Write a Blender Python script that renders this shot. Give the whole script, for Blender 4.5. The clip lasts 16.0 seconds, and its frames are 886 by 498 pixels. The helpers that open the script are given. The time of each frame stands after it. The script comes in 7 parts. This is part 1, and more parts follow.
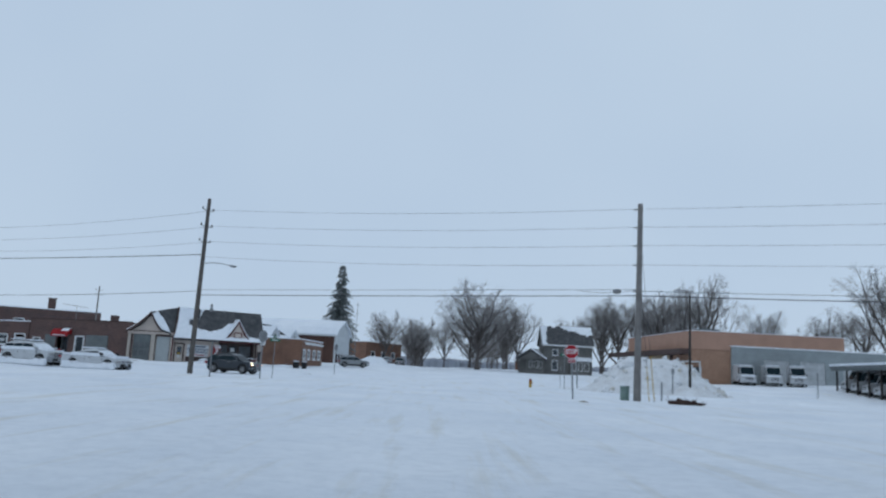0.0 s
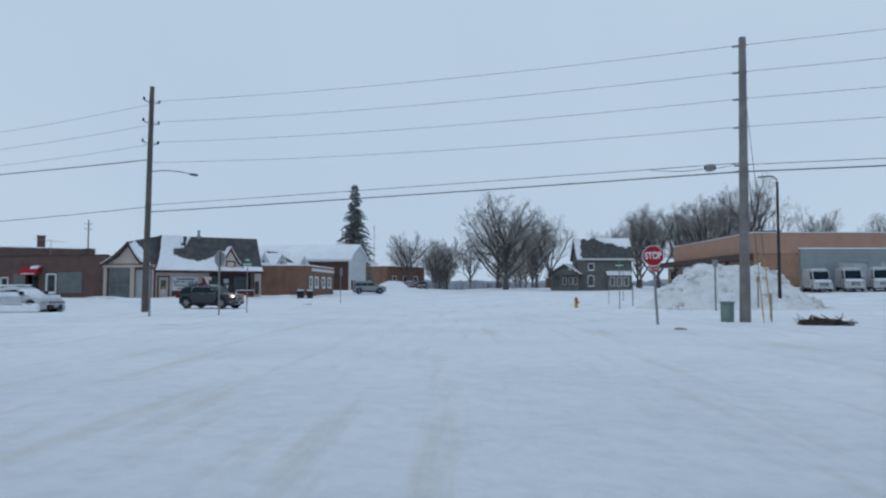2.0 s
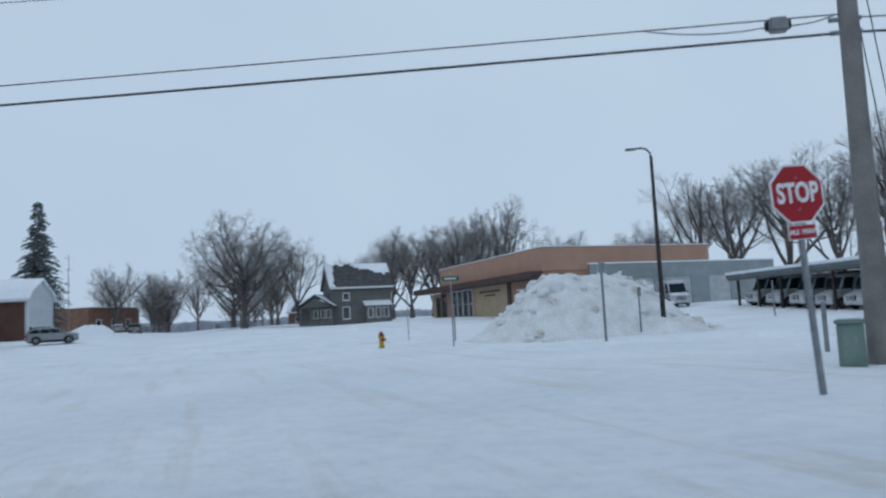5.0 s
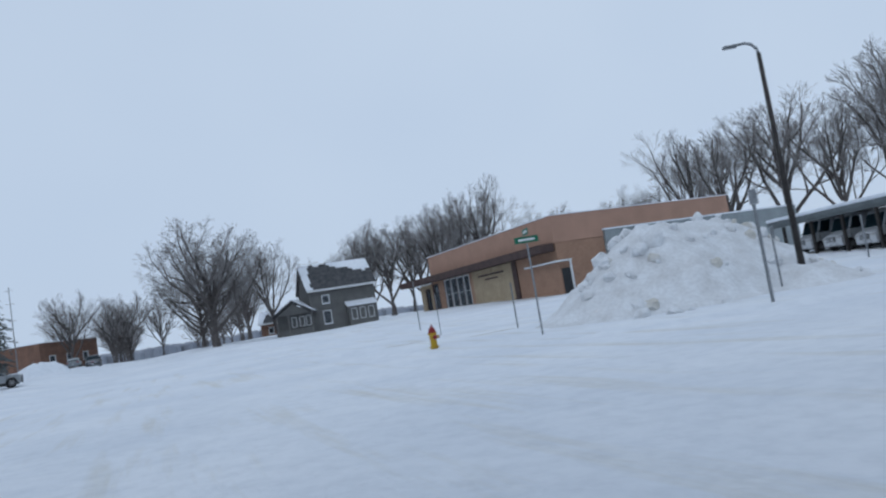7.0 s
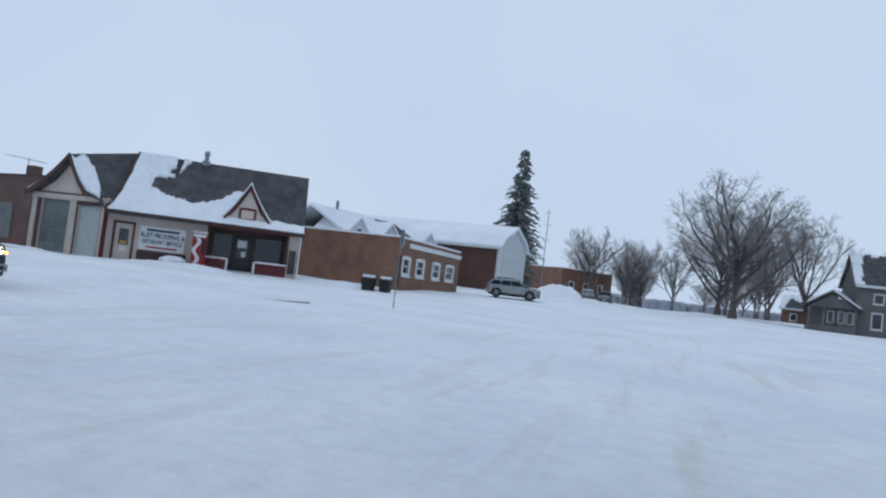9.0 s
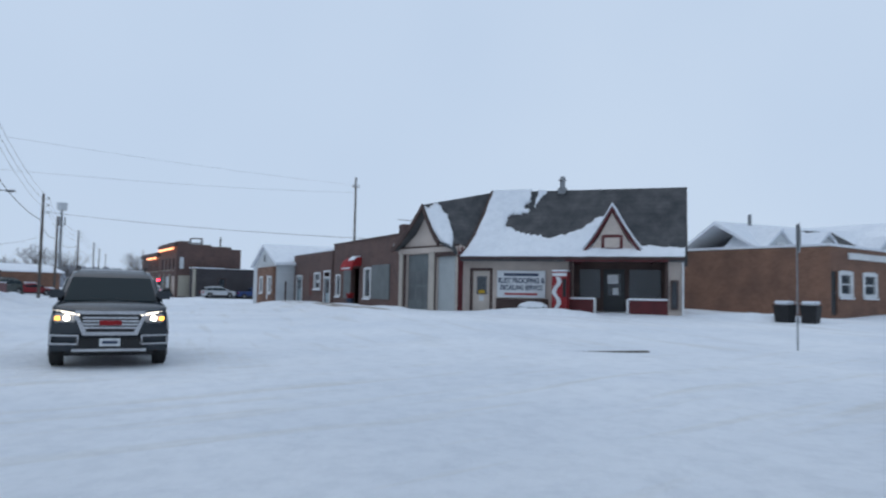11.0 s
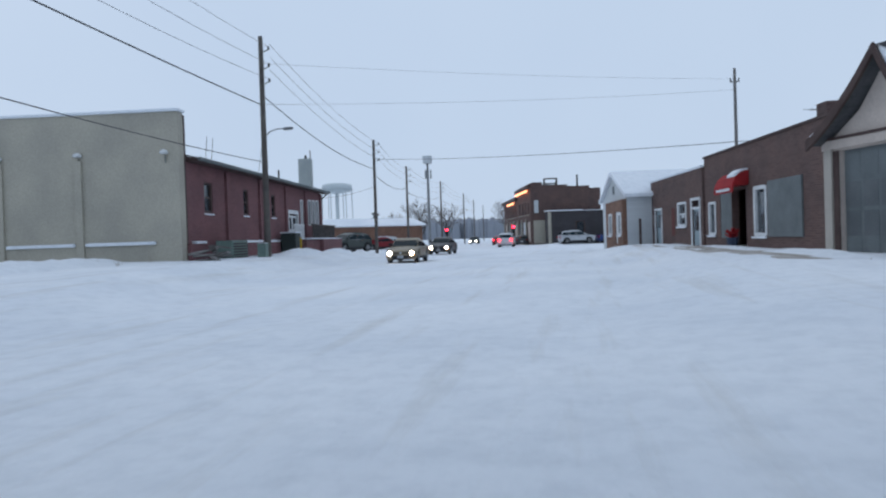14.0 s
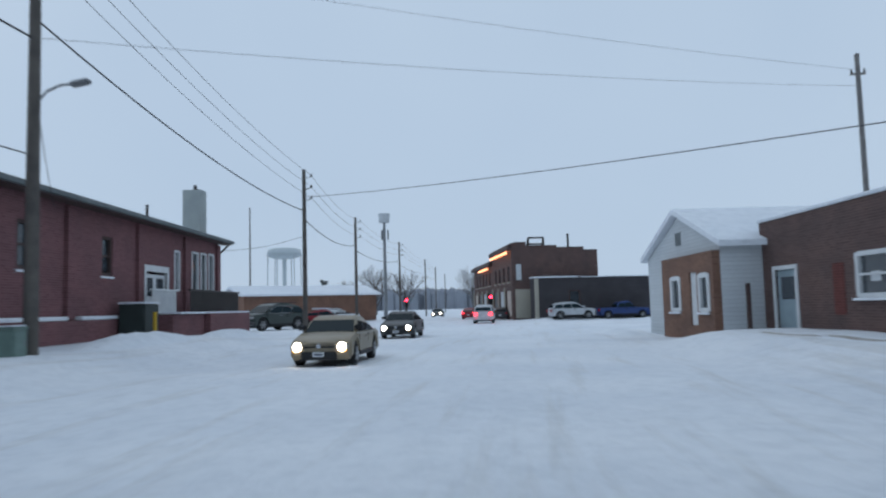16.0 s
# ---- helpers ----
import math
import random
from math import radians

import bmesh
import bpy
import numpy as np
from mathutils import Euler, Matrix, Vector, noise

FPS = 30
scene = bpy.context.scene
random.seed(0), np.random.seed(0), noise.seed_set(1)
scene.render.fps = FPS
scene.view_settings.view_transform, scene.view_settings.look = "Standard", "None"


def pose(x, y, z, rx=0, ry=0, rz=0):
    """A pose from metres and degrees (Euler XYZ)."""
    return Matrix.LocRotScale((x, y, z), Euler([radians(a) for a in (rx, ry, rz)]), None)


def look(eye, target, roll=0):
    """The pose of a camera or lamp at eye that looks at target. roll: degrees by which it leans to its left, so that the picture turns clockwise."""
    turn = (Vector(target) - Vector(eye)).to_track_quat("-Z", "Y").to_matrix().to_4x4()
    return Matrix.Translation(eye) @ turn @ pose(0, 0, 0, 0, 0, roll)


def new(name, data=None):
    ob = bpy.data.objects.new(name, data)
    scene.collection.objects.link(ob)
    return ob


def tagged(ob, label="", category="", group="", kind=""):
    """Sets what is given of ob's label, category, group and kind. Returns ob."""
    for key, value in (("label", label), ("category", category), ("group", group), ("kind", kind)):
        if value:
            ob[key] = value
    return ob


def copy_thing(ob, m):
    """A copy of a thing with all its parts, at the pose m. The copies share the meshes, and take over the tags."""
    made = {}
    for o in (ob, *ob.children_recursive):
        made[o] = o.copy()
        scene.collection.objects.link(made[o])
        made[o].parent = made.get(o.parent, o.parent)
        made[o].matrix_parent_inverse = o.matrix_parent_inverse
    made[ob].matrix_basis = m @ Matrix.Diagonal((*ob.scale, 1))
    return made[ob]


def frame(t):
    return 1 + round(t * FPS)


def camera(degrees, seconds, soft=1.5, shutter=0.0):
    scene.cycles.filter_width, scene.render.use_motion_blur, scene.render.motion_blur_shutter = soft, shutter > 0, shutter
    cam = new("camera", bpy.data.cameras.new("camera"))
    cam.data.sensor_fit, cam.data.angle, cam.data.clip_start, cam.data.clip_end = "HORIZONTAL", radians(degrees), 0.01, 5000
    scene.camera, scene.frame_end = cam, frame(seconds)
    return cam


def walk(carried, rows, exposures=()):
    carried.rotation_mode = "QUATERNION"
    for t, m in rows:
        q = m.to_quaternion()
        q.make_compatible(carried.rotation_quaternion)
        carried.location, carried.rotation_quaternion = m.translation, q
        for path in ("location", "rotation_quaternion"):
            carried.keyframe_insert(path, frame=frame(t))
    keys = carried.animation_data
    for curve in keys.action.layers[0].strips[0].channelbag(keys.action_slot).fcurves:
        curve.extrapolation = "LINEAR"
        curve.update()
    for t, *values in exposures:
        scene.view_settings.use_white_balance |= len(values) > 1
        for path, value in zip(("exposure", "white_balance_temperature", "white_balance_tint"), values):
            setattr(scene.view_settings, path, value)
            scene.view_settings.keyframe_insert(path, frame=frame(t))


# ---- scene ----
EXPOSURES = ((0, 0.02, 6500, 9), (5, 0.02, 6500, 8), (7.3, 0.1, 6580, 12), (9, 0.19, 6580, 12), (13, 0.18, 6600, 11.5), (14, 0.18, 6600, 12), (15, 0.3, 6700, 13), (15.5, 0.2, 6600, 12), (16, 0.02, 6500, 9))
cam = camera(61.82, 16.0, soft=2.2, shutter=0.3)
walk(cam, [
    (0, look((0.317, 1.627, 1.422), (-4.281, 10.366, 3.000), 2.90)),
    (0.5, look((-0.943, 4.511, 1.425), (-5.769, 13.192, 2.592), -1.02)),
    (1, look((-2.409, 7.509, 1.425), (-7.570, 16.058, 1.941), 0.71)),
    (1.5, look((-3.896, 10.354, 1.423), (-8.790, 19.049, 2.086), -0.85)),
    (2, look((-5.499, 13.358, 1.368), (-10.401, 22.057, 1.913), 0.05)),
    (2.5, look((-7.068, 16.299, 1.317), (-12.018, 24.962, 1.987), -0.21)),
    (3, look((-8.735, 19.347, 1.267), (-13.647, 28.020, 2.076), -1.03)),
    (3.5, look((-10.269, 22.214, 1.239), (-15.126, 30.904, 2.188), -0.85)),
    (4, look((-11.974, 25.124, 1.257), (-16.074, 34.182, 2.324), -0.00)),
    (4.5, look((-13.508, 28.030, 1.268), (-16.102, 37.639, 2.244), -0.82)),
    (5, look((-15.102, 30.877, 1.270), (-16.594, 40.721, 2.205), -2.99)),
    (5.2, look((-15.674, 31.989, 1.302), (-16.846, 41.878, 2.215), -5.15)),
    (7.3, look((-20.800, 41.050, 1.290), (-21.904, 50.956, 2.096), -10.25)),
    (7.5, look((-21.296, 41.729, 1.331), (-22.832, 51.575, 2.158), -9.30)),
    (8, look((-22.461, 43.836, 1.350), (-25.935, 53.158, 2.370), -2.72)),
    (8.5, look((-23.586, 45.680, 1.351), (-29.424, 53.775, 1.981), -0.05)),
    (9, look((-24.687, 47.366, 1.351), (-31.661, 54.518, 1.814), 6.87)),
    (9.5, look((-26.034, 48.761, 1.355), (-33.483, 55.388, 2.131), 4.17)),
    (9.7, look((-26.583, 49.339, 1.362), (-34.559, 55.306, 2.247), 6.23)),
    (11.8, look((-33.871, 56.884, 1.378), (-43.850, 57.224, 1.930), -2.78)),
    (12, look((-35.023, 57.066, 1.381), (-45.010, 56.946, 1.888), -1.77)),
    (12.5, look((-37.898, 57.322, 1.379), (-47.817, 56.059, 1.543), -1.83)),
    (13, look((-40.952, 57.193, 1.355), (-50.704, 54.977, 1.369), -2.39)),
    (13.5, look((-43.751, 56.962, 1.331), (-53.391, 54.305, 1.247), -3.19)),
    (14, look((-46.765, 56.458, 1.302), (-56.357, 53.636, 1.158), -1.91)),
    (14.5, look((-49.681, 55.930, 1.293), (-59.313, 53.256, 1.584), -0.90)),
    (15, look((-53.059, 55.202, 1.302), (-62.638, 52.379, 1.825), -2.04)),
    (15.5, look((-58.980, 53.349, 1.480), (-68.622, 50.774, 2.107), -2.28)),
    (16, look((-66.419, 50.554, 1.540), (-76.134, 48.316, 2.330), -1.51)),
], exposures=EXPOSURES)

# ---- world ----
world = bpy.data.worlds.new("overcast_sky")
scene.world = world
world.use_nodes = True
_n, _l = world.node_tree.nodes, world.node_tree.links
_bg = _n["Background"]
_sky = _n.new("ShaderNodeTexSky")
_sky.sky_type = "NISHITA"
_sky.sun_disc = False
_sky.sun_elevation, _sky.sun_rotation = radians(32), radians(205)
_dim = _n.new("ShaderNodeMixRGB")
_dim.blend_type = "MULTIPLY"
_dim.inputs[0].default_value = 1.0
_dim.inputs[2].default_value = (0.05, 0.05, 0.05, 1)
_l.new(_sky.outputs[0], _dim.inputs[1])
_tc = _n.new("ShaderNodeTexCoord")
_cl = _n.new("ShaderNodeTexNoise")
_cl.inputs["Scale"].default_value = 1.6
_cl.inputs["Detail"].default_value = 3
_l.new(_tc.outputs["Generated"], _cl.inputs["Vector"])
_cr = _n.new("ShaderNodeValToRGB")
_cr.color_ramp.elements[0].position, _cr.color_ramp.elements[1].position = 0.3, 0.7
_cr.color_ramp.elements[0].color = (0.458, 0.58, 0.745, 1)
_cr.color_ramp.elements[1].color = (0.515, 0.635, 0.785, 1)
_l.new(_cl.outputs[0], _cr.inputs[0])
_mx = _n.new("ShaderNodeMixRGB")
_mx.inputs[0].default_value = 0.06
_l.new(_cr.outputs[0], _mx.inputs[1])
_l.new(_dim.outputs[0], _mx.inputs[2])
_l.new(_mx.outputs[0], _bg.inputs[0])
_bg.inputs[1].default_value = 1.0
sun = new("sun", bpy.data.lights.new("sun", "SUN"))
sun.data.energy, sun.data.angle, sun.data.color = 0.25, radians(60), (1.0, 0.97, 0.93)
sun.matrix_world = look((0, 0, 50), (20, 30, 0))

# ---- materials ----


def mat(name, c1, c2=None, rough=0.8, scale=1.5, fine=30.0, bump=0.15, metal=0.0, spec=0.3, pattern=None):
    """A surface with patches between two colours, fine grain and relief. pattern: 'brick', 'siding' or 'block'."""
    m = bpy.data.materials.new(name)
    m.use_nodes = True
    n, l = m.node_tree.nodes, m.node_tree.links
    b = n["Principled BSDF"]
    c2 = c2 or tuple(v * 0.75 for v in c1)
    tc = n.new("ShaderNodeTexCoord")
    n1 = n.new("ShaderNodeTexNoise")
    n1.inputs["Scale"].default_value, n1.inputs["Detail"].default_value = scale, 5
    n2 = n.new("ShaderNodeTexNoise")
    n2.inputs["Scale"].default_value, n2.inputs["Detail"].default_value = fine, 3
    for k in (n1, n2):
        l.new(tc.outputs["Object"], k.inputs["Vector"])
    ramp = n.new("ShaderNodeValToRGB")
    ramp.color_ramp.elements[0].position, ramp.color_ramp.elements[1].position = 0.32, 0.68
    ramp.color_ramp.elements[0].color, ramp.color_ramp.elements[1].color = (*c1, 1), (*c2, 1)
    l.new(n1.outputs[0], ramp.inputs[0])
    col = ramp.outputs[0]
    height = n2.outputs[0]
    if pattern:
        sx = n.new("ShaderNodeSeparateXYZ")
        l.new(tc.outputs["Object"], sx.inputs[0])
        add = n.new("ShaderNodeMath")
        l.new(sx.outputs[0], add.inputs[0])
        l.new(sx.outputs[1], add.inputs[1])
        cx = n.new("ShaderNodeCombineXYZ")
        l.new(add.outputs[0], cx.inputs[0])
        l.new(sx.outputs[2], cx.inputs[1])
        br = n.new("ShaderNodeTexBrick")
        w, h, mo = {"brick": (0.21, 0.075, 0.011), "siding": (4.0, 0.14, 0.012), "block": (0.42, 0.21, 0.012)}[pattern]
        br.inputs["Scale"].default_value = 1.0
        br.inputs["Brick Width"].default_value, br.inputs["Row Height"].default_value = w, h
        br.inputs["Mortar Size"].default_value = mo
        br.inputs["Color1"].default_value = (1, 1, 1, 1)
        br.inputs["Color2"].default_value = (0.72, 0.7, 0.7, 1) if pattern == "brick" else (0.93, 0.93, 0.93, 1)
        br.inputs["Mortar"].default_value = (1.15, 1.2, 1.2, 1) if pattern == "brick" else (0.82, 0.82, 0.82, 1)
        l.new(cx.outputs[0], br.inputs["Vector"])
        mul = n.new("ShaderNodeMixRGB")
        mul.blend_type = "MULTIPLY"
        mul.inputs[0].default_value = 1
        l.new(col, mul.inputs[1])
        l.new(br.outputs["Color"], mul.inputs[2])
        col = mul.outputs[0]
        height = br.outputs["Fac"]
    g = n.new("ShaderNodeMixRGB")
    g.blend_type = "MULTIPLY"
    g.inputs[0].default_value = 0.35
    l.new(col, g.inputs[1])
    l.new(n2.outputs[0], g.inputs[2])
    l.new(g.outputs[0], b.inputs["Base Color"])
    bp = n.new("ShaderNodeBump")
    bp.inputs["Strength"].default_value, bp.inputs["Distance"].default_value = bump, 0.02
    bp.invert = pattern is not None
    l.new(height, bp.inputs["Height"])
    l.new(bp.outputs[0], b.inputs["Normal"])
    b.inputs["Roughness"].default_value, b.inputs["Metallic"].default_value = rough, metal
    b.inputs["Specular IOR Level"].default_value = spec
    return m


def glow(name, c, power):
    m = bpy.data.materials.new(name)
    m.use_nodes = True
    b = m.node_tree.nodes["Principled BSDF"]
    b.inputs["Base Color"].default_value = (*c, 1)
    b.inputs["Emission Color"].default_value = (*c, 1)
    b.inputs["Emission Strength"].default_value = power
    return m


def glass(name, tint, through_=0.5, gloss=0.28):
    m = bpy.data.materials.new(name)
    m.use_nodes = True
    b = m.node_tree.nodes["Principled BSDF"]
    b.inputs["Base Color"].default_value = (*tint, 1)
    b.inputs["Roughness"].default_value = 0.06
    b.inputs["Transmission Weight"].default_value = through_
    b.inputs["Specular IOR Level"].default_value = gloss
    return m


def snow_mat(name, streaks):
    m = bpy.data.materials.new(name)
    m.use_nodes = True
    n, l = m.node_tree.nodes, m.node_tree.links
    b = n["Principled BSDF"]
    tc = n.new("ShaderNodeTexCoord")
    n1 = n.new("ShaderNodeTexNoise")
    n1.inputs["Scale"].default_value, n1.inputs["Detail"].default_value = 0.22, 6
    l.new(tc.outputs["Object"], n1.inputs["Vector"])
    r1 = n.new("ShaderNodeValToRGB")
    r1.color_ramp.elements[0].position, r1.color_ramp.elements[1].position = 0.35, 0.65
    r1.color_ramp.elements[0].color, r1.color_ramp.elements[1].color = (0.74, 0.78, 0.83, 1), (0.83, 0.86, 0.895, 1)
    l.new(n1.outputs[0], r1.inputs[0])
    col = r1.outputs[0]
    if streaks:
        # packed and sanded streaks along each street, in broken patches
        sep = n.new("ShaderNodeSeparateXYZ")
        l.new(tc.outputs["Object"], sep.inputs[0])
        side = n.new("ShaderNodeMapRange")
        side.interpolation_type = "SMOOTHSTEP"
        side.inputs["From Min"].default_value, side.inputs["From Max"].default_value = -52.0, -38.0
        l.new(sep.outputs[0], side.inputs["Value"])
        masks = []
        for turn in (7.0, -62.0):
            mp = n.new("ShaderNodeMapping")
            mp.vector_type = "TEXTURE"
            mp.inputs["Rotation"].default_value = (0, 0, radians(turn))
            mp.inputs["Scale"].default_value = (7.0, 0.55, 1)
            l.new(tc.outputs["Object"], mp.inputs["Vector"])
            n3 = n.new("ShaderNodeTexNoise")
            n3.inputs["Scale"].default_value, n3.inputs["Detail"].default_value = 0.8, 9
            n3.inputs["Roughness"].default_value = 0.62
            l.new(mp.outputs[0], n3.inputs["Vector"])
            masks.append(n3)
        both = n.new("ShaderNodeMixRGB")
        l.new(side.outputs[0], both.inputs[0])
        l.new(masks[0].outputs[0], both.inputs[1])
        l.new(masks[1].outputs[0], both.inputs[2])
        r3 = n.new("ShaderNodeValToRGB")
        r3.color_ramp.elements[0].position, r3.color_ramp.elements[1].position = 0.53, 0.72
        r3.color_ramp.elements[0].color, r3.color_ramp.elements[1].color = (0, 0, 0, 1), (0.5, 0.5, 0.5, 1)
        l.new(both.outputs[0], r3.inputs[0])
        mixs = n.new("ShaderNodeMixRGB")
        tan = n.new("ShaderNodeMixRGB")
        tan.inputs[1].default_value, tan.inputs[2].default_value = (0.58, 0.57, 0.545, 1), (0.60, 0.565, 0.47, 1)
        l.new(side.outputs[0], tan.inputs[0])
        l.new(tan.outputs[0], mixs.inputs[2])
        l.new(r3.outputs[0], mixs.inputs[0])
        l.new(col, mixs.inputs[1])
        col = mixs.outputs[0]
    # fine mottle: the crust's small ripple shading painted into the snow colour
    n4 = n.new("ShaderNodeTexNoise")
    n4.inputs["Scale"].default_value, n4.inputs["Detail"].default_value = 2.6, 10
    n4.inputs["Roughness"].default_value = 0.7
    l.new(tc.outputs["Object"], n4.inputs["Vector"])
    r4 = n.new("ShaderNodeValToRGB")
    r4.color_ramp.elements[0].position, r4.color_ramp.elements[1].position = 0.36, 0.56
    r4.color_ramp.elements[0].color, r4.color_ramp.elements[1].color = (0.945, 0.952, 0.96, 1), (1.04, 1.04, 1.04, 1)
    l.new(n4.outputs[0], r4.inputs[0])
    mul = n.new("ShaderNodeMixRGB")
    mul.blend_type = "MULTIPLY"
    mul.inputs[0].default_value = 1.0
    l.new(col, mul.inputs[1])
    l.new(r4.outputs[0], mul.inputs[2])
    l.new(mul.outputs[0], b.inputs["Base Color"])
    n2 = n.new("ShaderNodeTexNoise")
    n2.inputs["Scale"].default_value, n2.inputs["Detail"].default_value = 1.5, 12
    n2.inputs["Roughness"].default_value = 0.66
    l.new(tc.outputs["Object"], n2.inputs["Vector"])
    bp = n.new("ShaderNodeBump")
    bp.inputs["Strength"].default_value, bp.inputs["Distance"].default_value = 0.9, 0.22
    l.new(n2.outputs[0], bp.inputs["Height"])
    l.new(bp.outputs[0], b.inputs["Normal"])
    b.inputs["Roughness"].default_value = 0.85
    b.inputs["Specular IOR Level"].default_value = 0.2
    return m


SNOW = snow_mat("wind_packed_snow", False)
GROUND = snow_mat("snow_over_road_and_lawn", True)
DIRTY = mat("plough_snow", (0.86, 0.89, 0.92), (0.68, 0.69, 0.70), 0.9, 1.3, 8, 0.6)
WALK_SLUSH = mat("wet_brown_pavement_slush", (0.27, 0.23, 0.19), (0.60, 0.58, 0.56), 0.8, 1.8, 14, 0.5)
SLUSH = mat("sanded_slush", (0.60, 0.57, 0.50), (0.74, 0.745, 0.74), 0.9, 0.8, 9, 0.5)
POLE = mat("weathered_pole_timber", (0.15, 0.135, 0.12), (0.10, 0.09, 0.085), 0.9, 2, 25, 0.5)
POLE_GREY = mat("grey_pole_timber", (0.26, 0.25, 0.24), (0.18, 0.17, 0.165), 0.9, 2, 25, 0.5)
STEEL = mat("galvanised_steel", (0.33, 0.35, 0.37), (0.22, 0.23, 0.24), 0.5, 4, 40, 0.1, 0.7)
DARKSTEEL = mat("dark_painted_steel", (0.035, 0.03, 0.03), (0.06, 0.055, 0.05), 0.5, 3, 30, 0.1, 0.3)
WIRE = mat("overhead_cable", (0.05, 0.05, 0.055), (0.09, 0.09, 0.10), 0.7)
RED_SIGN = mat("red_sign_sheeting", (0.42, 0.012, 0.022), (0.33, 0.01, 0.02), 0.45, 2, 30, 0.05)
WHITE = mat("white_paint", (0.828, 0.850, 0.850), (0.690, 0.713, 0.736), 0.6, 2, 25, 0.1)
GREEN_SIGN = mat("green_sign_sheeting", (0.01, 0.16, 0.09), (0.01, 0.12, 0.07), 0.45)
GREEN_BOX = mat("pale_green_steel", (0.20, 0.29, 0.26), (0.15, 0.22, 0.20), 0.55, 3, 30, 0.1)
YELLOW = mat("yellow_paint", (0.62, 0.40, 0.03), (0.45, 0.28, 0.02), 0.6)
HYD_RED = mat("red_cap_paint", (0.30, 0.03, 0.03), (0.22, 0.02, 0.02), 0.6)
TAN_WALL = mat("tan_painted_wall", (0.66, 0.565, 0.50), (0.55, 0.475, 0.425), 0.85, 1.2, 18, 0.2)
TRIM_RED = mat("dark_red_trim", (0.15, 0.03, 0.033), (0.10, 0.024, 0.027), 0.65, 2, 20, 0.15)
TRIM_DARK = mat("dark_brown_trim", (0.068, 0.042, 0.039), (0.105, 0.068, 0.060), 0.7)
SHINGLE = mat("dark_asphalt_shingles", (0.068, 0.072, 0.078), (0.128, 0.128, 0.132), 0.95, 1.5, 9, 0.5, pattern="block")
BRICK_DK = mat("dark_red_brick", (0.175, 0.108, 0.095), (0.125, 0.085, 0.08), 0.9, 0.8, 25, 0.4, pattern="brick")
BRICK_RED = mat("maroon_brick", (0.250, 0.116, 0.122), (0.189, 0.095, 0.101), 0.9, 0.7, 25, 0.4, pattern="brick")
BRICK_TAN = mat("buff_brown_brick", (0.30, 0.165, 0.115), (0.21, 0.12, 0.09), 0.9, 0.8, 25, 0.4, pattern="brick")
BRICK_ORANGE = mat("orange_brick", (0.46, 0.275, 0.19), (0.385, 0.23, 0.16), 0.9, 0.8, 25, 0.3, pattern="brick")
FASCIA_TAN = mat("rust_tan_parapet_panel", (0.50, 0.30, 0.22), (0.43, 0.26, 0.19), 0.8, 0.6, 20, 0.2)
STUCCO = mat("greenish_tan_stucco", (0.506, 0.472, 0.392), (0.412, 0.389, 0.331), 0.9, 0.5, 14, 0.3)
GREY_WALL = mat("grey_metal_cladding", (0.372, 0.420, 0.432), (0.300, 0.336, 0.348), 0.6, 0.7, 20, 0.2, 0.1, pattern="siding")
GREY_PANEL = mat("grey_boarded_panel", (0.195, 0.221, 0.227), (0.143, 0.163, 0.169), 0.8, 1.5, 20, 0.2)
SIDING_GREY = mat("grey_lap_siding", (0.20, 0.20, 0.192), (0.155, 0.155, 0.15), 0.8, 0.6, 20, 0.4, pattern="siding")
SIDING_WHITE = mat("pale_lap_siding", (0.72, 0.76, 0.78), (0.63, 0.67, 0.70), 0.75, 0.6, 20, 0.4, pattern="siding")
PALE_BLUE = mat("pale_blue_grey_door_paint", (0.36, 0.46, 0.50), (0.29, 0.37, 0.41), 0.6, 2)
RED_AWN = mat("red_awning_canvas", (0.42, 0.02, 0.025), (0.28, 0.015, 0.02), 0.8, 2, 30, 0.2)
VEND_RED = mat("red_vending_cabinet", (0.33, 0.02, 0.025), (0.24, 0.016, 0.02), 0.4)
# Near-black for unseen floors and ceilings: indoor shade put into the colour.
DARK = mat("shaded_interior_black", (0.018, 0.019, 0.022), (0.03, 0.03, 0.033), 0.9)
DOOR_DK = mat("dark_door", (0.045, 0.05, 0.055), (0.03, 0.033, 0.036), 0.5)
PAPER = mat("white_paper_notice", (0.75, 0.78, 0.80), (0.65, 0.68, 0.7), 0.8)
BARS = mat("dark_blue_lettering", (0.05, 0.07, 0.12), (0.06, 0.08, 0.13), 0.7)
BARS_RED = mat("red_lettering", (0.45, 0.05, 0.05), (0.38, 0.05, 0.05), 0.7)
DIRTY_GLAZING = mat("dirty_glazing", (0.11, 0.125, 0.132), (0.15, 0.165, 0.172), 0.4, 1.2)
GLASS = glass("window_glass", (0.10, 0.12, 0.14))
CARGLASS = glass("tinted_car_glass", (0.010, 0.022, 0.028), 0.05, 0.08)
BARK = mat("grey_brown_bark", (0.162, 0.142, 0.133), (0.104, 0.095, 0.091), 0.95, 3, 20, 0.5)
# Twig tone lightened: the far trees' snow haze sits in the colour.
TWIG = mat("haze_lightened_twigs", (0.33, 0.315, 0.31), (0.245, 0.235, 0.232), 0.95, 2)
# Snow-flecked needles, greyed further to put distance haze into the green.
NEEDLE = mat("haze_paled_snowy_needles", (0.095, 0.115, 0.105), (0.24, 0.265, 0.27), 0.95, 1.1)
TYRE = mat("black_tyre_rubber", (0.02, 0.02, 0.021), (0.035, 0.035, 0.036), 0.9, 6, 40, 0.3)
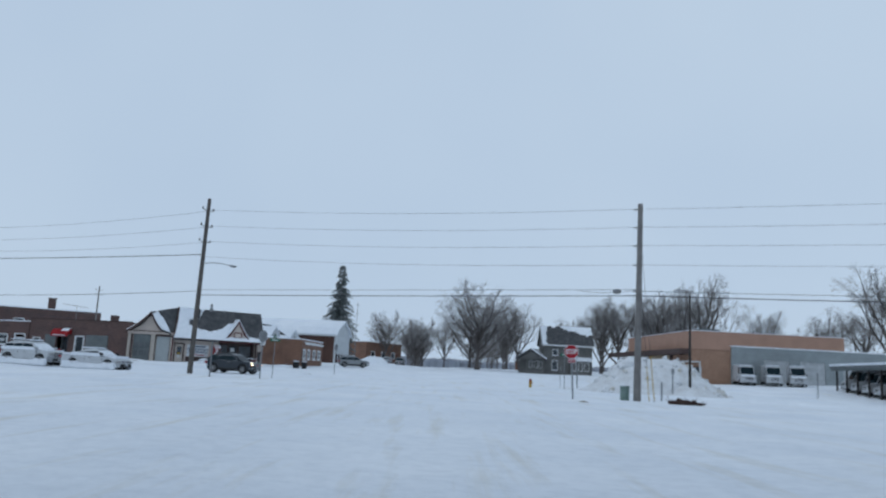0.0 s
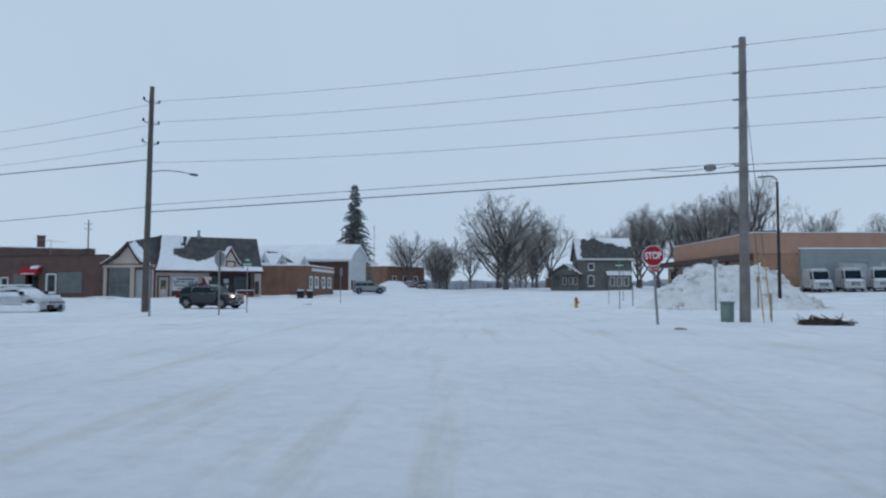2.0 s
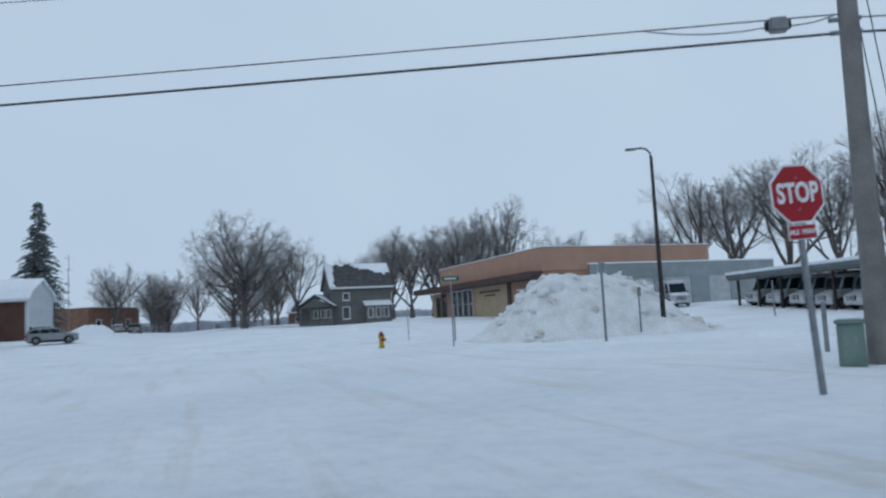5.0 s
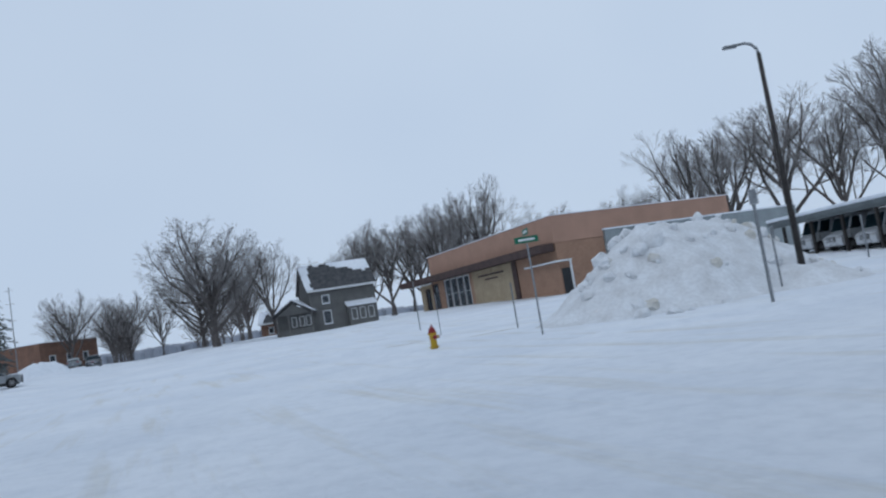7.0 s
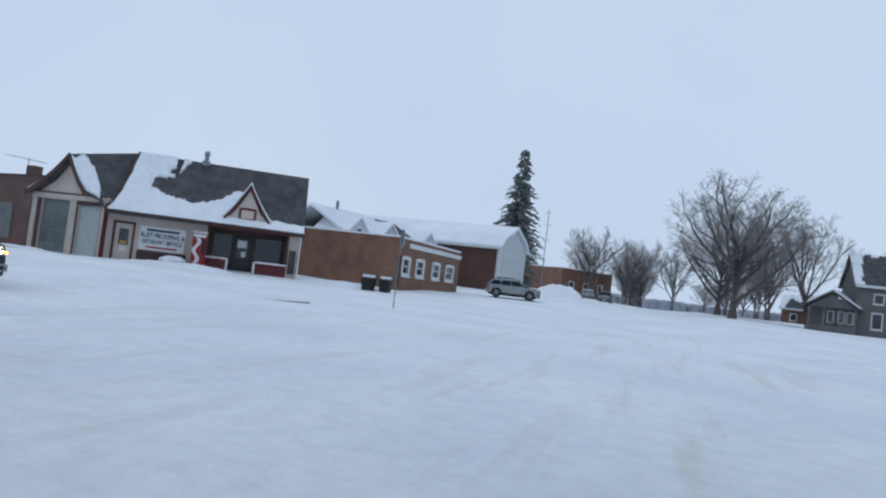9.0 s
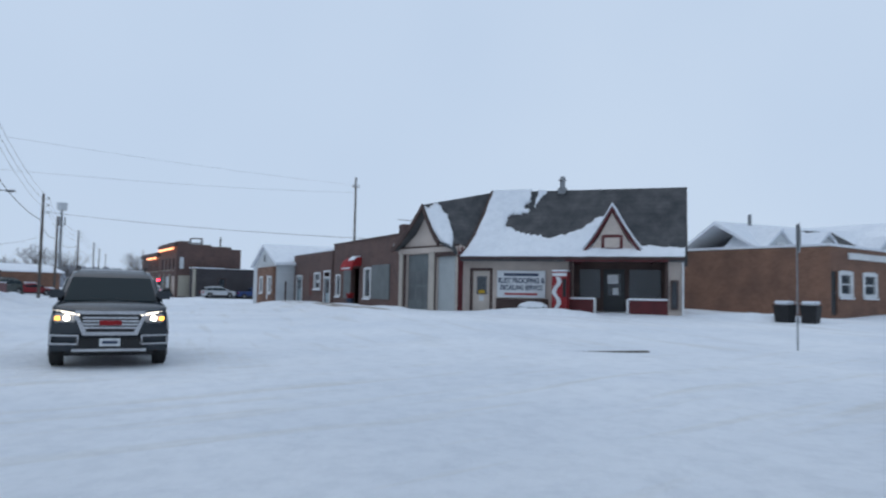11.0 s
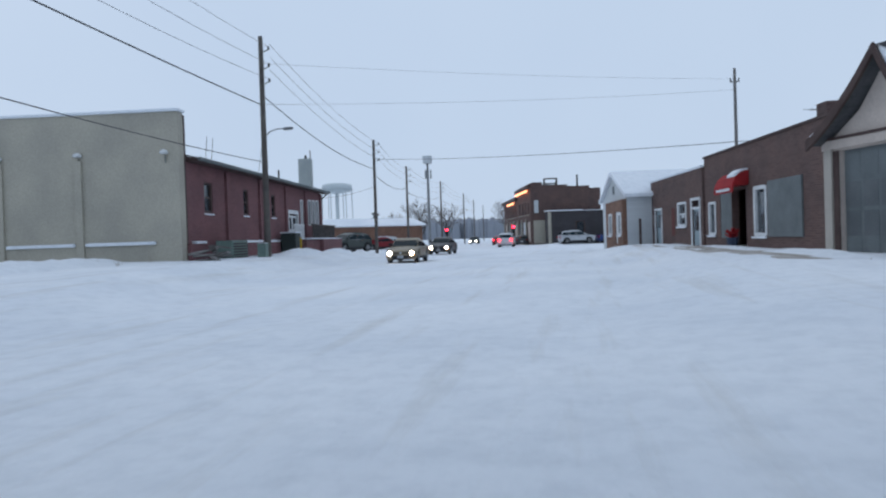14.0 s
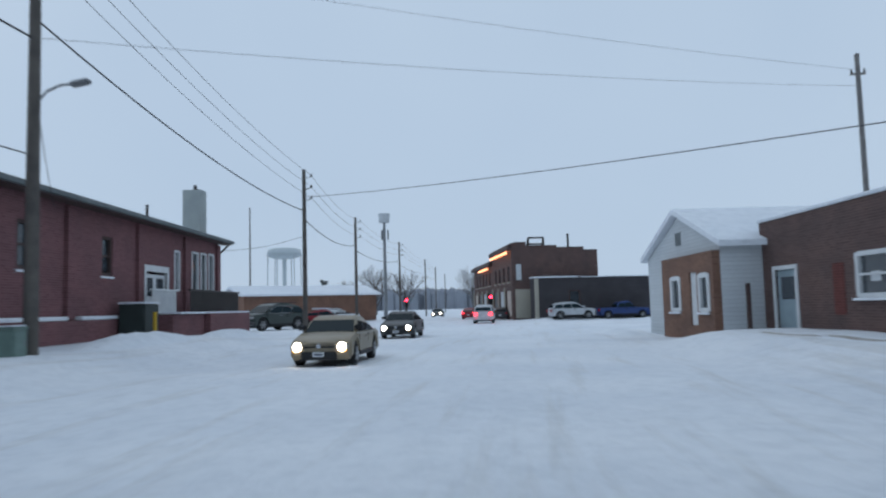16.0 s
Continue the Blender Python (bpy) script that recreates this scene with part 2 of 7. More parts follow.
RIM = mat("alloy_rim", (0.42, 0.43, 0.44), (0.3, 0.31, 0.32), 0.35, 6, 40, 0.05, 0.8)
CHROME = mat("bright_trim", (0.55, 0.56, 0.58), (0.45, 0.46, 0.48), 0.25, 5, 30, 0.02, 0.9)
PLASTIC = mat("black_plastic", (0.02, 0.02, 0.022), (0.03, 0.03, 0.032), 0.6)
HEAD_ON = glow("lit_headlamp", (1.0, 0.93, 0.78), 14)
LED_ON = glow("lit_white_strip", (1.0, 0.9, 0.75), 2.5)
AMBER_ON = glow("lit_amber_lamp", (1.0, 0.42, 0.05), 4)
TAIL_ON = glow("lit_tail_lamp", (1.0, 0.03, 0.05), 6)
SIGNAL_ON = glow("lit_red_signal", (1.0, 0.02, 0.05), 12)
NEON = glow("orange_light_strip", (1.0, 0.36, 0.16), 3)
LENS = mat("clear_lamp_lens", (0.5, 0.5, 0.5), (0.4, 0.4, 0.4), 0.15)
TANK = mat("pale_tank_steel", (0.66, 0.72, 0.74), (0.58, 0.64, 0.66), 0.6, 0.3)
CHIM_PALE = mat("pale_chimney_render", (0.48, 0.52, 0.50), (0.38, 0.42, 0.42), 0.85, 1)
# Pale blue-grey base colour carries the aerial haze over the woods.
WINTER_HILL = mat("haze_tinted_woods", (0.36, 0.385, 0.43), (0.29, 0.315, 0.36), 0.95, 0.05)
BRUSH = mat("dark_brush_pile", (0.10, 0.06, 0.05), (0.06, 0.04, 0.035), 0.95, 3)
CAR_PAINT = {}


def paint(name, c, rough=0.35):
    if name not in CAR_PAINT:
        m = mat(name, c, tuple(v * 0.8 for v in c), rough, 1.5, 20, 0.02, 0.0, 0.45)
        CAR_PAINT[name] = m
    return CAR_PAINT[name]


# ---- building blocks ----


def part(name, bm, material, parent, label="", smooth=False):
    me = bpy.data.meshes.new(name)
    bm.to_mesh(me)
    bm.free()
    me.materials.append(material)
    if smooth:
        me.polygons.foreach_set("use_smooth", [True] * len(me.polygons))
    ob = new(name, me)
    ob.parent = parent
    if label:
        ob["label"] = label
    return ob


def thing(name, m, label, category, group="", kind=""):
    e = new(name)
    e.empty_display_size = 0.3
    e.matrix_basis = m
    return tagged(e, label, category, group, kind)


def single(name, bm, material, m, label, category, group="", kind="", smooth=False):
    ob = part(name, bm, material, None, "", smooth)
    ob.matrix_basis = m
    return tagged(ob, label, category, group, kind)


def box(bm, x0, x1, y0, y1, z0, z1, bevel=0.0):
    vs = [bm.verts.new((x, y, z)) for z in (z0, z1) for x, y in ((x0, y0), (x1, y0), (x1, y1), (x0, y1))]
    fs = [bm.faces.new([vs[i] for i in f]) for f in ((3, 2, 1, 0), (4, 5, 6, 7), (0, 1, 5, 4), (1, 2, 6, 5), (2, 3, 7, 6), (3, 0, 4, 7))]
    if bevel:
        bmesh.ops.bevel(bm, geom=list({e for f in fs for e in f.edges}), offset=bevel, segments=2, affect="EDGES")
    return bm


def bx(*a, bevel=0.0):
    return box(bmesh.new(), *a, bevel=bevel)


def prism(bm, pts, axis, a, b):
    """A closed prism: the outline pts in the plane across axis, from a to b along it."""
    def at(p, t):
        return (t, p[0], p[1]) if axis == "x" else (p[0], t, p[1]) if axis == "y" else (p[0], p[1], t)
    v0, v1 = [bm.verts.new(at(p, a)) for p in pts], [bm.verts.new(at(p, b)) for p in pts]
    n = len(pts)
    fs = [bm.faces.new(v0[::-1]), bm.faces.new(v1)]
    fs += [bm.faces.new((v0[i], v0[(i + 1) % n], v1[(i + 1) % n], v1[i])) for i in range(n)]
    bmesh.ops.recalc_face_normals(bm, faces=fs)
    return bm


def tube(bm, p, q, r0, r1, n=6, caps=True):
    p, q = Vector(p), Vector(q)
    d = (q - p).normalized()
    u = d.orthogonal().normalized()
    w = d.cross(u)
    ring = [[bm.verts.new(c + (u * math.cos(6.2832 * i / n) + w * math.sin(6.2832 * i / n)) * r) for i in range(n)] for c, r in ((p, r0), (q, r1))]
    for i in range(n):
        bm.faces.new((ring[0][i], ring[0][(i + 1) % n], ring[1][(i + 1) % n], ring[1][i]))
    if caps:
        bm.faces.new(ring[0][::-1])
        bm.faces.new(ring[1])
    return bm


def tb(*a, **k):
    return tube(bmesh.new(), *a, **k)


def pierced(x0, x1, y0, y1, z0, z1, holes):
    """A wall from x0 to x1 and z0 to z1, y0 to y1 thick, with rectangular holes (xa, xb, za, zb) right through it."""
    xs = sorted({x0, x1, *[v for h in holes for v in h[:2] if x0 < v < x1]})
    zs = sorted({z0, z1, *[v for h in holes for v in h[2:] if z0 < v < z1]})
    bm = bmesh.new()
    solid = {}
    for i in range(len(xs) - 1):
        for j in range(len(zs) - 1):
            cx, cz = (xs[i] + xs[i + 1]) / 2, (zs[j] + zs[j + 1]) / 2
            solid[i, j] = not any(h[0] < cx < h[1] and h[2] < cz < h[3] for h in holes)
    cache = {}

    def v(i, s, j):
        if (i, s, j) not in cache:
            cache[i, s, j] = bm.verts.new((xs[i], y1 if s else y0, zs[j]))
        return cache[i, s, j]
    for (i, j), full in solid.items():
        if not full:
            continue
        bm.faces.new((v(i, 0, j), v(i + 1, 0, j), v(i + 1, 0, j + 1), v(i, 0, j + 1)))
        bm.faces.new((v(i, 1, j + 1), v(i + 1, 1, j + 1), v(i + 1, 1, j), v(i, 1, j)))
        if not solid.get((i - 1, j)):
            bm.faces.new((v(i, 1, j), v(i, 0, j), v(i, 0, j + 1), v(i, 1, j + 1)))
        if not solid.get((i + 1, j)):
            bm.faces.new((v(i + 1, 0, j), v(i + 1, 1, j), v(i + 1, 1, j + 1), v(i + 1, 0, j + 1)))
        if not solid.get((i, j - 1)):
            bm.faces.new((v(i, 1, j), v(i + 1, 1, j), v(i + 1, 0, j), v(i, 0, j)))
        if not solid.get((i, j + 1)):
            bm.faces.new((v(i, 0, j + 1), v(i + 1, 0, j + 1), v(i + 1, 1, j + 1), v(i, 1, j + 1)))
    return bm


def shell(root, width, depth, z0, z1, wall_mat, holes=(), thick=0.3, roof=True, side_mat=None, roof_drop=0.35):
    """Front wall with holes, two side walls, back wall and a flat roof deck behind the parapet, as parts of root."""
    part("wall", pierced(0, width, 0, thick, z0, z1, list(holes)), wall_mat, root)
    sm = side_mat or wall_mat
    part("wall", bx(-0.003, thick, thick, depth, z0, z1), sm, root)
    part("wall", bx(width - thick, width + 0.003, thick, depth, z0, z1), sm, root)
    part("wall", bx(thick, width - thick, depth - thick, depth, z0, z1), sm, root)
    if roof:
        part("roof", bx(thick, width - thick, thick, depth - thick, z1 - roof_drop, z1 - roof_drop + 0.15), SNOW, root, "flat snow-covered roof")
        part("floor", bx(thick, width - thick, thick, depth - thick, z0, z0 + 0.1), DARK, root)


def window(root, x0, x1, z0, z1, frame_mat=None, bar=0.09, cross=False, y=0.0, sill=True, proud=0.04):
    """A window in a hole of the front wall: outer casing with a pane, an optional glazing bar and a snowy sill."""
    fm = frame_mat or WHITE
    bm = bmesh.new()
    a, b = y - proud, y + 0.12
    box(bm, x0 - bar * 0.3, x0 + bar, a, b, z0, z1)
    box(bm, x1 - bar, x1 + bar * 0.3, a, b, z0, z1)
    box(bm, x0 + bar, x1 - bar, a, b, z1 - bar, z1 + bar * 0.3)
    box(bm, x0 + bar, x1 - bar, a, b, z0 - bar * 0.3, z0 + bar)
    if cross:
        box(bm, x0 + bar, x1 - bar, y, y + 0.07, (z0 + z1) / 2 - 0.03, (z0 + z1) / 2 + 0.03)
    w = part("window", bm, fm, root)
    part("pane", bx(x0 + bar, x1 - bar, y + 0.075, y + 0.09, z0 + bar, z1 - bar), GLASS, w, "dark glass pane")
    if sill:
        part("sill", bx(x0 - 0.06, x1 + 0.06, y - 0.14, y - 0.045, z0 - 0.1, z0 - 0.03, bevel=0.012), SNOW, w, "snow-covered sill")
    return w


def door(root, x0, x1, z0, z1, m, light=None, y=0.08, handle=True):
    bm = bmesh.new()
    box(bm, x0, x1, y, y + 0.06, z0, z1)
    for za, zb in ((0.12, 0.42), (0.55, 0.92)):
        h = z1 - z0
        if light and zb > 0.5:
            continue
        box(bm, x0 + 0.12, x1 - 0.12, y - 0.012, y, z0 + za * h, z0 + zb * h)
    d = part("door", bm, m, root)
    if light:
        part("pane", bx(light[0], light[1], y - 0.01, y - 0.002, light[2], light[3]), GLASS, d, "dark glass door light")
    if handle:
        part("handle", tb((x1 - 0.1, y - 0.05, z0 + 1.0), (x1 - 0.1, y - 0.002, z0 + 1.0), 0.03, 0.025, 8), STEEL, d, "small metal knob")
    return d


def words(text, size, material, parent, m, label=""):
    cu = bpy.data.curves.new("lettering", "FONT")
    cu.body, cu.size, cu.align_x, cu.align_y, cu.extrude = text, size, "CENTER", "CENTER", 0.004
    cu.offset = size * 0.03
    tmp = bpy.data.objects.new("lettering", cu)
    me = bpy.data.meshes.new_from_object(tmp)
    me.materials.clear()
    me.materials.append(material)
    bpy.data.objects.remove(tmp)
    ob = new("lettering", me)
    ob.parent = parent
    ob.matrix_basis = m
    if label:
        ob["label"] = label
    return ob


def smooth01(v, a, b):
    t = min(1.0, max(0.0, (v - a) / (b - a)))
    return t * t * (3 - 2 * t)


ROADS = (((14.0, -27.0), (-16.0, 31.5)), ((-16.0, 31.5), (-170.0, 320.0)), ((-30.0, 53.5), (-64.0, 50.5)), ((-64.0, 50.5), (-420.0, -24.0)), ((-30.0, 53.5), (120.0, 62.0)), ((-16.0, 31.5), (-30.0, 53.5)))


def road_gap(x, y):
    best, which = 1e9, 0
    for k, ((ax, ay), (bx_, by)) in enumerate(ROADS):
        dx, dy = bx_ - ax, by - ay
        t = min(1.0, max(0.0, ((x - ax) * dx + (y - ay) * dy) / (dx * dx + dy * dy)))
        d = math.hypot(x - ax - t * dx, y - ay - t * dy)
        if d < best:
            best, which = d, k
    return best, which


def ground_z(x, y):
    g, k = road_gap(x, y)
    bank = (0.08 + 0.58 * smooth01(-x, 45, 72) * (1 - 0.75 * smooth01(-x, 92, 106))) * smooth01(g, 7.0 if k == 3 else 4.5, 10.0 if k == 3 else 8.5)
    if k == 3 and y > 44:
        bank *= 0.15 if x < -95 else 0.78
    rise = 0.85 * smooth01(g, 16, 60) * (1 - 0.8 * smooth01(-x, 92, 110) * smooth01(75 - y, 0, 20))
    if x < -100 and y > 40 and y < 75:
        rise *= 0.1
    north = 1.0 * smooth01(y, 80, 140)
    n = noise.noise(Vector((x * 0.12, y * 0.12, 0.3))) * 0.10 + noise.noise(Vector((x * 0.45, y * 0.45, 1.7))) * 0.035
    off = smooth01(g, 3.0, 8.0)
    return bank + rise * (0.3 if y < 46 and x > -60 else 1.0) + max(0.0, north * smooth01(200 + x, 40, 100)) + n * (0.35 + 0.9 * off)


# ---- ground ----
def axis_steps(lo, a, b, hi, step):
    out = [lo]
    while out[-1] < a:
        out.append(min(a, out[-1] + max(step, (a - out[-1]) * 0.3)))
    v = a
    while v < b - 1e-6:
        v = min(b, v + step)
        out.append(v)
    while out[-1] < hi:
        out.append(min(hi, out[-1] + max(step, (out[-1] - b) * 0.4 + step)))
    return out


_xs = axis_steps(-2500, -112, 22, 2500, 0.8)
_ys = axis_steps(-2500, -8, 102, 2500, 0.8)
_v = [(x, y, ground_z(x, y)) for y in _ys for x in _xs]
_w = len(_xs)
_f = [(j * _w + i, j * _w + i + 1, (j + 1) * _w + i + 1, (j + 1) * _w + i) for j in range(len(_ys) - 1) for i in range(_w - 1)]
_me = bpy.data.meshes.new("ground")
_me.from_pydata(_v, [], _f)
_me.materials.append(GROUND)
_me.polygons.foreach_set("use_smooth", [True] * len(_me.polygons))
tagged(new("ground", _me), "wind-packed snow over streets and lawns, faintly sanded", "ground", kind="structure")


# ---- corner service building ----
def curve_side(n=6, flare=0.45):
    """Points of a bell-cast roof side: out from 0 to 1, up from 0 to 1, shallow at the eave."""
    return [(t / n, (t / n) * (1 - flare) + flare * (t / n) ** 2) for t in range(n + 1)]


def bell_gable(bm, xl, xp, xr, zl, zp, zr, thick, y0, y1, flare=0.35):
    """A gabled roof shell along y with flared eaves, thick metres deep."""
    left = [(xl + a * (xp - xl), zl + b * (zp - zl)) for a, b in curve_side(6, flare)]
    right = [(xr + a * (xp - xr), zr + b * (zp - zr)) for a, b in curve_side(6, flare)]
    top = left + right[::-1][1:]
    under = [(x, z - thick) for x, z in top]
    return prism(bm, top + under[::-1], "y", y0, y1)


def sized(m, sx, sy, sz):
    """The pose m with the sizes along its own axes."""
    return m @ Matrix.Diagonal((sx, sy, sz, 1))


STATION = sized(pose(-66.97, 64.83, 0, 0, 0, 58.56), 1.045, 1.053, 1.096)


def station():
    root = thing("service_station", STATION, "tan corner service station with dark red trim and snowy roof", "building")
    part("wall", pierced(-1.0, 4.1, 0, 0.25, -0.3, 2.95, [(-0.46, 0.42, 0.3, 2.36)]), TAN_WALL, root)
    part("wall", bx(4.1, 4.3, 0, 1.4, -0.3, 2.95), TAN_WALL, root)
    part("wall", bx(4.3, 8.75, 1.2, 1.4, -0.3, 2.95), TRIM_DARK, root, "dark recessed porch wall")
    part("wall", bx(8.75, 9.34, 0, 1.4, -0.3, 2.95), TAN_WALL, root)
    part("wall", bx(9.09, 9.34, 1.4, 4.4, -0.3, 2.95), TAN_WALL, root)
    part("wall", prism(bmesh.new(), [(-0.2, 2.95), (2.03, 6.15), (4.4, 2.95)], "x", 9.1, 9.3), TAN_WALL, root)
    part("wall", bx(-1.0, 9.34, 4.15, 4.4, -0.3, 2.95), TAN_WALL, root)
    part("floor", bx(4.3, 8.75, -0.1, 1.2, -0.3, 0.42), SNOW, root, "snowed-in porch floor")
    part("ceiling", bx(4.3, 8.75, -0.4, 1.2, 2.86, 2.94), TAN_WALL, root)
    part("trim", bx(-1.06, -1.0, -0.06, 0.25, -0.2, 2.95), TRIM_RED, root, "dark red corner board")
    part("trim", bx(-1.0, 4.1, -0.03, 0, -0.2, 0.45), TRIM_DARK, root, "dark base board")
    part("panel", bx(0.75, 3.3, -0.05, -0.002, 0.45, 1.08), TRIM_DARK, root, "dark brown panel below the sign")
    # door and casing
    bm = bmesh.new()
    for a in ((-0.58, -0.46, -0.05, 0.1, 0.2, 2.48), (0.42, 0.54, -0.05, 0.1, 0.2, 2.48), (-0.46, 0.42, -0.05, 0.1, 2.36, 2.48)):
        box(bm, *a)
    part("door_casing", bm, TRIM_DARK, root)
    d = door(root, -0.46, 0.42, 0.3, 2.36, mat("cream_door_paint", (0.66, 0.58, 0.51), (0.56, 0.5, 0.44), 0.6), light=(-0.27, 0.23, 1.25, 2.1))
    part("notice", bx(-0.18, 0.14, 0.055, 0.062, 1.3, 1.45), YELLOW, d, "yellow notice")
    part("notice", bx(-0.15, 0.1, 0.05, 0.056, 0.95, 1.18), PAPER, d, "white notice")
    # signboard
    sg = part("signboard", bx(0.81, 3.18, -0.12, -0.055, 1.13, 2.37, bevel=0.01), PAPER, root, "white painted signboard with dark blue lettering")
    flat = pose(0, 0, 0, 90, 0, 0)
    part("lettering", bx(1.15, 2.85, -0.128, -0.121, 2.12, 2.25), BARS, sg, "one line of dark lettering")
    words("RUST PROOFING &", 0.34, BARS, sg, Matrix.Translation((2.0, -0.123, 1.90)) @ flat @ Matrix.Diagonal((0.78, 1, 1, 1)))
    words("DETAILING SERVICE", 0.31, BARS, sg, Matrix.Translation((2.0, -0.123, 1.58)) @ flat @ Matrix.Diagonal((0.75, 1, 1, 1)))
    part("lettering", bx(1.2, 2.8, -0.128, -0.121, 1.25, 1.34), BARS_RED, sg, "one line of red lettering")
    # porch walls, posts and door
    for xa, xb in ((4.3, 5.45), (7.05, 8.75)):
        part("porch_wall", bx(xa, xb, -0.05, 0.15, -0.2, 1.12), TRIM_RED, root, "low dark red porch wall")
        part("cap", bx(xa - 0.03, xb + 0.03, -0.1, 0.2, 1.12, 1.2, bevel=0.015), SNOW, root, "snow on the porch wall")
    for x in (5.5, 6.98):
        part("post", bx(x - 0.06, x + 0.06, -0.08, 0.08, -0.1, 1.15, bevel=0.01), WHITE, root)
    for x in (4.35, 8.7):
        part("post", bx(x - 0.07, x + 0.07, -0.07, 0.07, 1.1, 2.9), TRIM_DARK, root)
    pd = door(root, 5.75, 6.75, 0.42, 2.5, DOOR_DK, light=(5.95, 6.55, 1.2, 2.3), y=1.1)
    part("notice", bx(5.95, 6.45, 1.06, 1.07, 1.85, 2.25), PAPER, pd, "white paper notice")
    part("notice", bx(6.2, 6.45, 1.06, 1.07, 1.35, 1.65), PAPER, pd, "white paper notice")
    for xa, xb in ((4.6, 5.6), (6.95, 8.4)):
        part("window", bx(xa, xb, 1.13, 1.19, 1.2, 2.5), GLASS, root, "dark porch window")
    window(root, 8.88, 9.2, 0.75, 2.0, TRIM_DARK, 0.05, sill=False, y=-0.16)
    # main roof
    prof = [(-0.66, 2.93), (-0.2, 3.34), (0.35, 3.95), (1.1, 4.95), (2.03, 6.32)]
    bm = bmesh.new()
    rows = []
    for k, (y, z) in enumerate(prof + [(3.2, 4.7), (4.75, 2.95)]):
        t = min(1, k / 4)
        xl = -0.95 + t * 0.95
        rows.append([bm.verts.new((xl, y, z)), bm.verts.new((9.55, y, z)), bm.verts.new((9.55, y + 0.05, z - 0.16)), bm.verts.new((xl, y + 0.05, z - 0.16))])
    for a, b in zip(rows, rows[1:]):
        for i in range(4):
            bm.faces.new((a[i], a[(i + 1) % 4], b[(i + 1) % 4], b[i]))
    bm.faces.new(rows[0][::-1])
    bm.faces.new(rows[-1])
    bmesh.ops.recalc_face_normals(bm, faces=bm.faces)
    roof = part("roof", bm, SHINGLE, root, "dark shingle roof half covered by snow")
    bm = bmesh.new()
    for a, b in zip(prof, prof[1:]):
        t0, t1 = prof.index(a) / 4, prof.index(b) / 4
        tube(bm, (-0.98 + t0 * 0.95, a[0], a[1]), (-0.98 + t1 * 0.95, b[0], b[1]), 0.16, 0.15, 6)
    part("hip_board", bm, TRIM_DARK, roof, "dark hip edge")
    # snow lying on the lower part of the slope, with a ragged upper edge
    nx, nt = 200, 70
    bm = bmesh.new()

    def slope(x, t):
        s = t * 4
        i = min(3, int(s))
        f = s - i
        (ya, za), (yb, zb) = prof[i], prof[i + 1]
        return Vector((x * (9.5 + 0.9 - 0.9 * t) - 0.9 + 0.9 * t, ya + (yb - ya) * f, za + (zb - za) * f))

    def top_of_snow(x):
        wave = 0.04 * noise.noise(Vector((x * 1.7, 3.1, 0))) + 0.03 * noise.noise(Vector((x * 5.1, 8.1, 0)))
        knots = ((-1, 1.02), (0.6, 1.02), (1.0, 0.66), (1.8, 0.55), (3.2, 0.49), (4.0, 0.53), (4.8, 0.6), (5.5, 0.74), (6.3, 0.76), (6.9, 0.5), (7.6, 0.32), (9.6, 0.28))
        base = knots[-1][1]
        for (xa, va), (xb, vb) in zip(knots, knots[1:]):
            if xa <= x < xb:
                base = va + (vb - va) * (x - xa) / (xb - xa)
        return base + wave
    nrm = Vector((0, -0.78, 0.62))
    vs = {}
    for i in range(nx + 1):
        for j in range(nt + 1):
            t = j / nt
            p = slope(i / nx, t)
            hole = noise.noise(Vector((p.x * 1.6 + 9, t * 4, 2.0)))
            lim = top_of_snow(p.x)
            reach = 0.8 + 6.5 * (t - 0.68) + 0.9 * noise.noise(Vector((p.x * 1.1, t * 7, 4.0))) + 0.5 * noise.noise(Vector((p.x * 3, t * 18, 1.0)))
            upper = min(1.0, max(0.0, (min(reach, 2.8) - p.x) * 2.0)) if t > 0.66 and hole < 0.38 else 0.0
            inside = max(min(1.0, max(0.0, (lim - t) * 9)), upper)
            vs[i, j] = (bm.verts.new(p + nrm * (0.015 + 0.13 * inside + 0.02 * noise.noise(p * 2))), inside)
    for i in range(nx):
        for j in range(nt):
            q = [vs[i, j], vs[i + 1, j], vs[i + 1, j + 1], vs[i, j + 1]]
            if sum(k[1] > 0 for k in q) >= 3:
                bm.faces.new([k[0] for k in q])
    bmesh.ops.delete(bm, geom=[v for v in bm.verts if not v.link_faces], context="VERTS")
    bmesh.ops.solidify(bm, geom=bm.faces[:], thickness=0.05)
    part("snow", bm, SNOW, roof, "drifted snow with a ragged edge", True)
    # porch gable
    g = part("porch_gable", bell_gable(bmesh.new(), 4.6, 6.3, 8.0, 2.86, 5.2, 2.86, 0.16, -0.5, 1.5), TRIM_RED, root, "flared red-edged gable over the porch")
    part("gable_wall", prism(bmesh.new(), [(4.95, 2.95), (5.6, 3.72), (6.3, 4.95), (7.0, 3.72), (7.65, 2.95)], "y", -0.36, -0.24), TAN_WALL, g, "tan gable face")
    part("snow", bell_gable(bmesh.new(), 4.5, 6.3, 8.1, 2.98, 5.4, 2.98, 0.14, -0.45, 1.45), SNOW, g, "snow on the gable", True)
    part("beam", bx(4.2, 8.8, -0.64, -0.4, 2.78, 2.95), TRIM_RED, root)
    w = window(root, 5.85, 6.75, 3.3, 3.95, TRIM_RED, 0.1, y=-0.34, sill=False)
    part("gutter", bx(-0.95, 9.5, -0.72, -0.62, 2.86, 2.98, bevel=0.02), TRIM_DARK, root)
    # metal flue
    bm = tb((3.58, 2.0, 6.1), (3.58, 2.0, 6.75), 0.13, 0.13, 10)
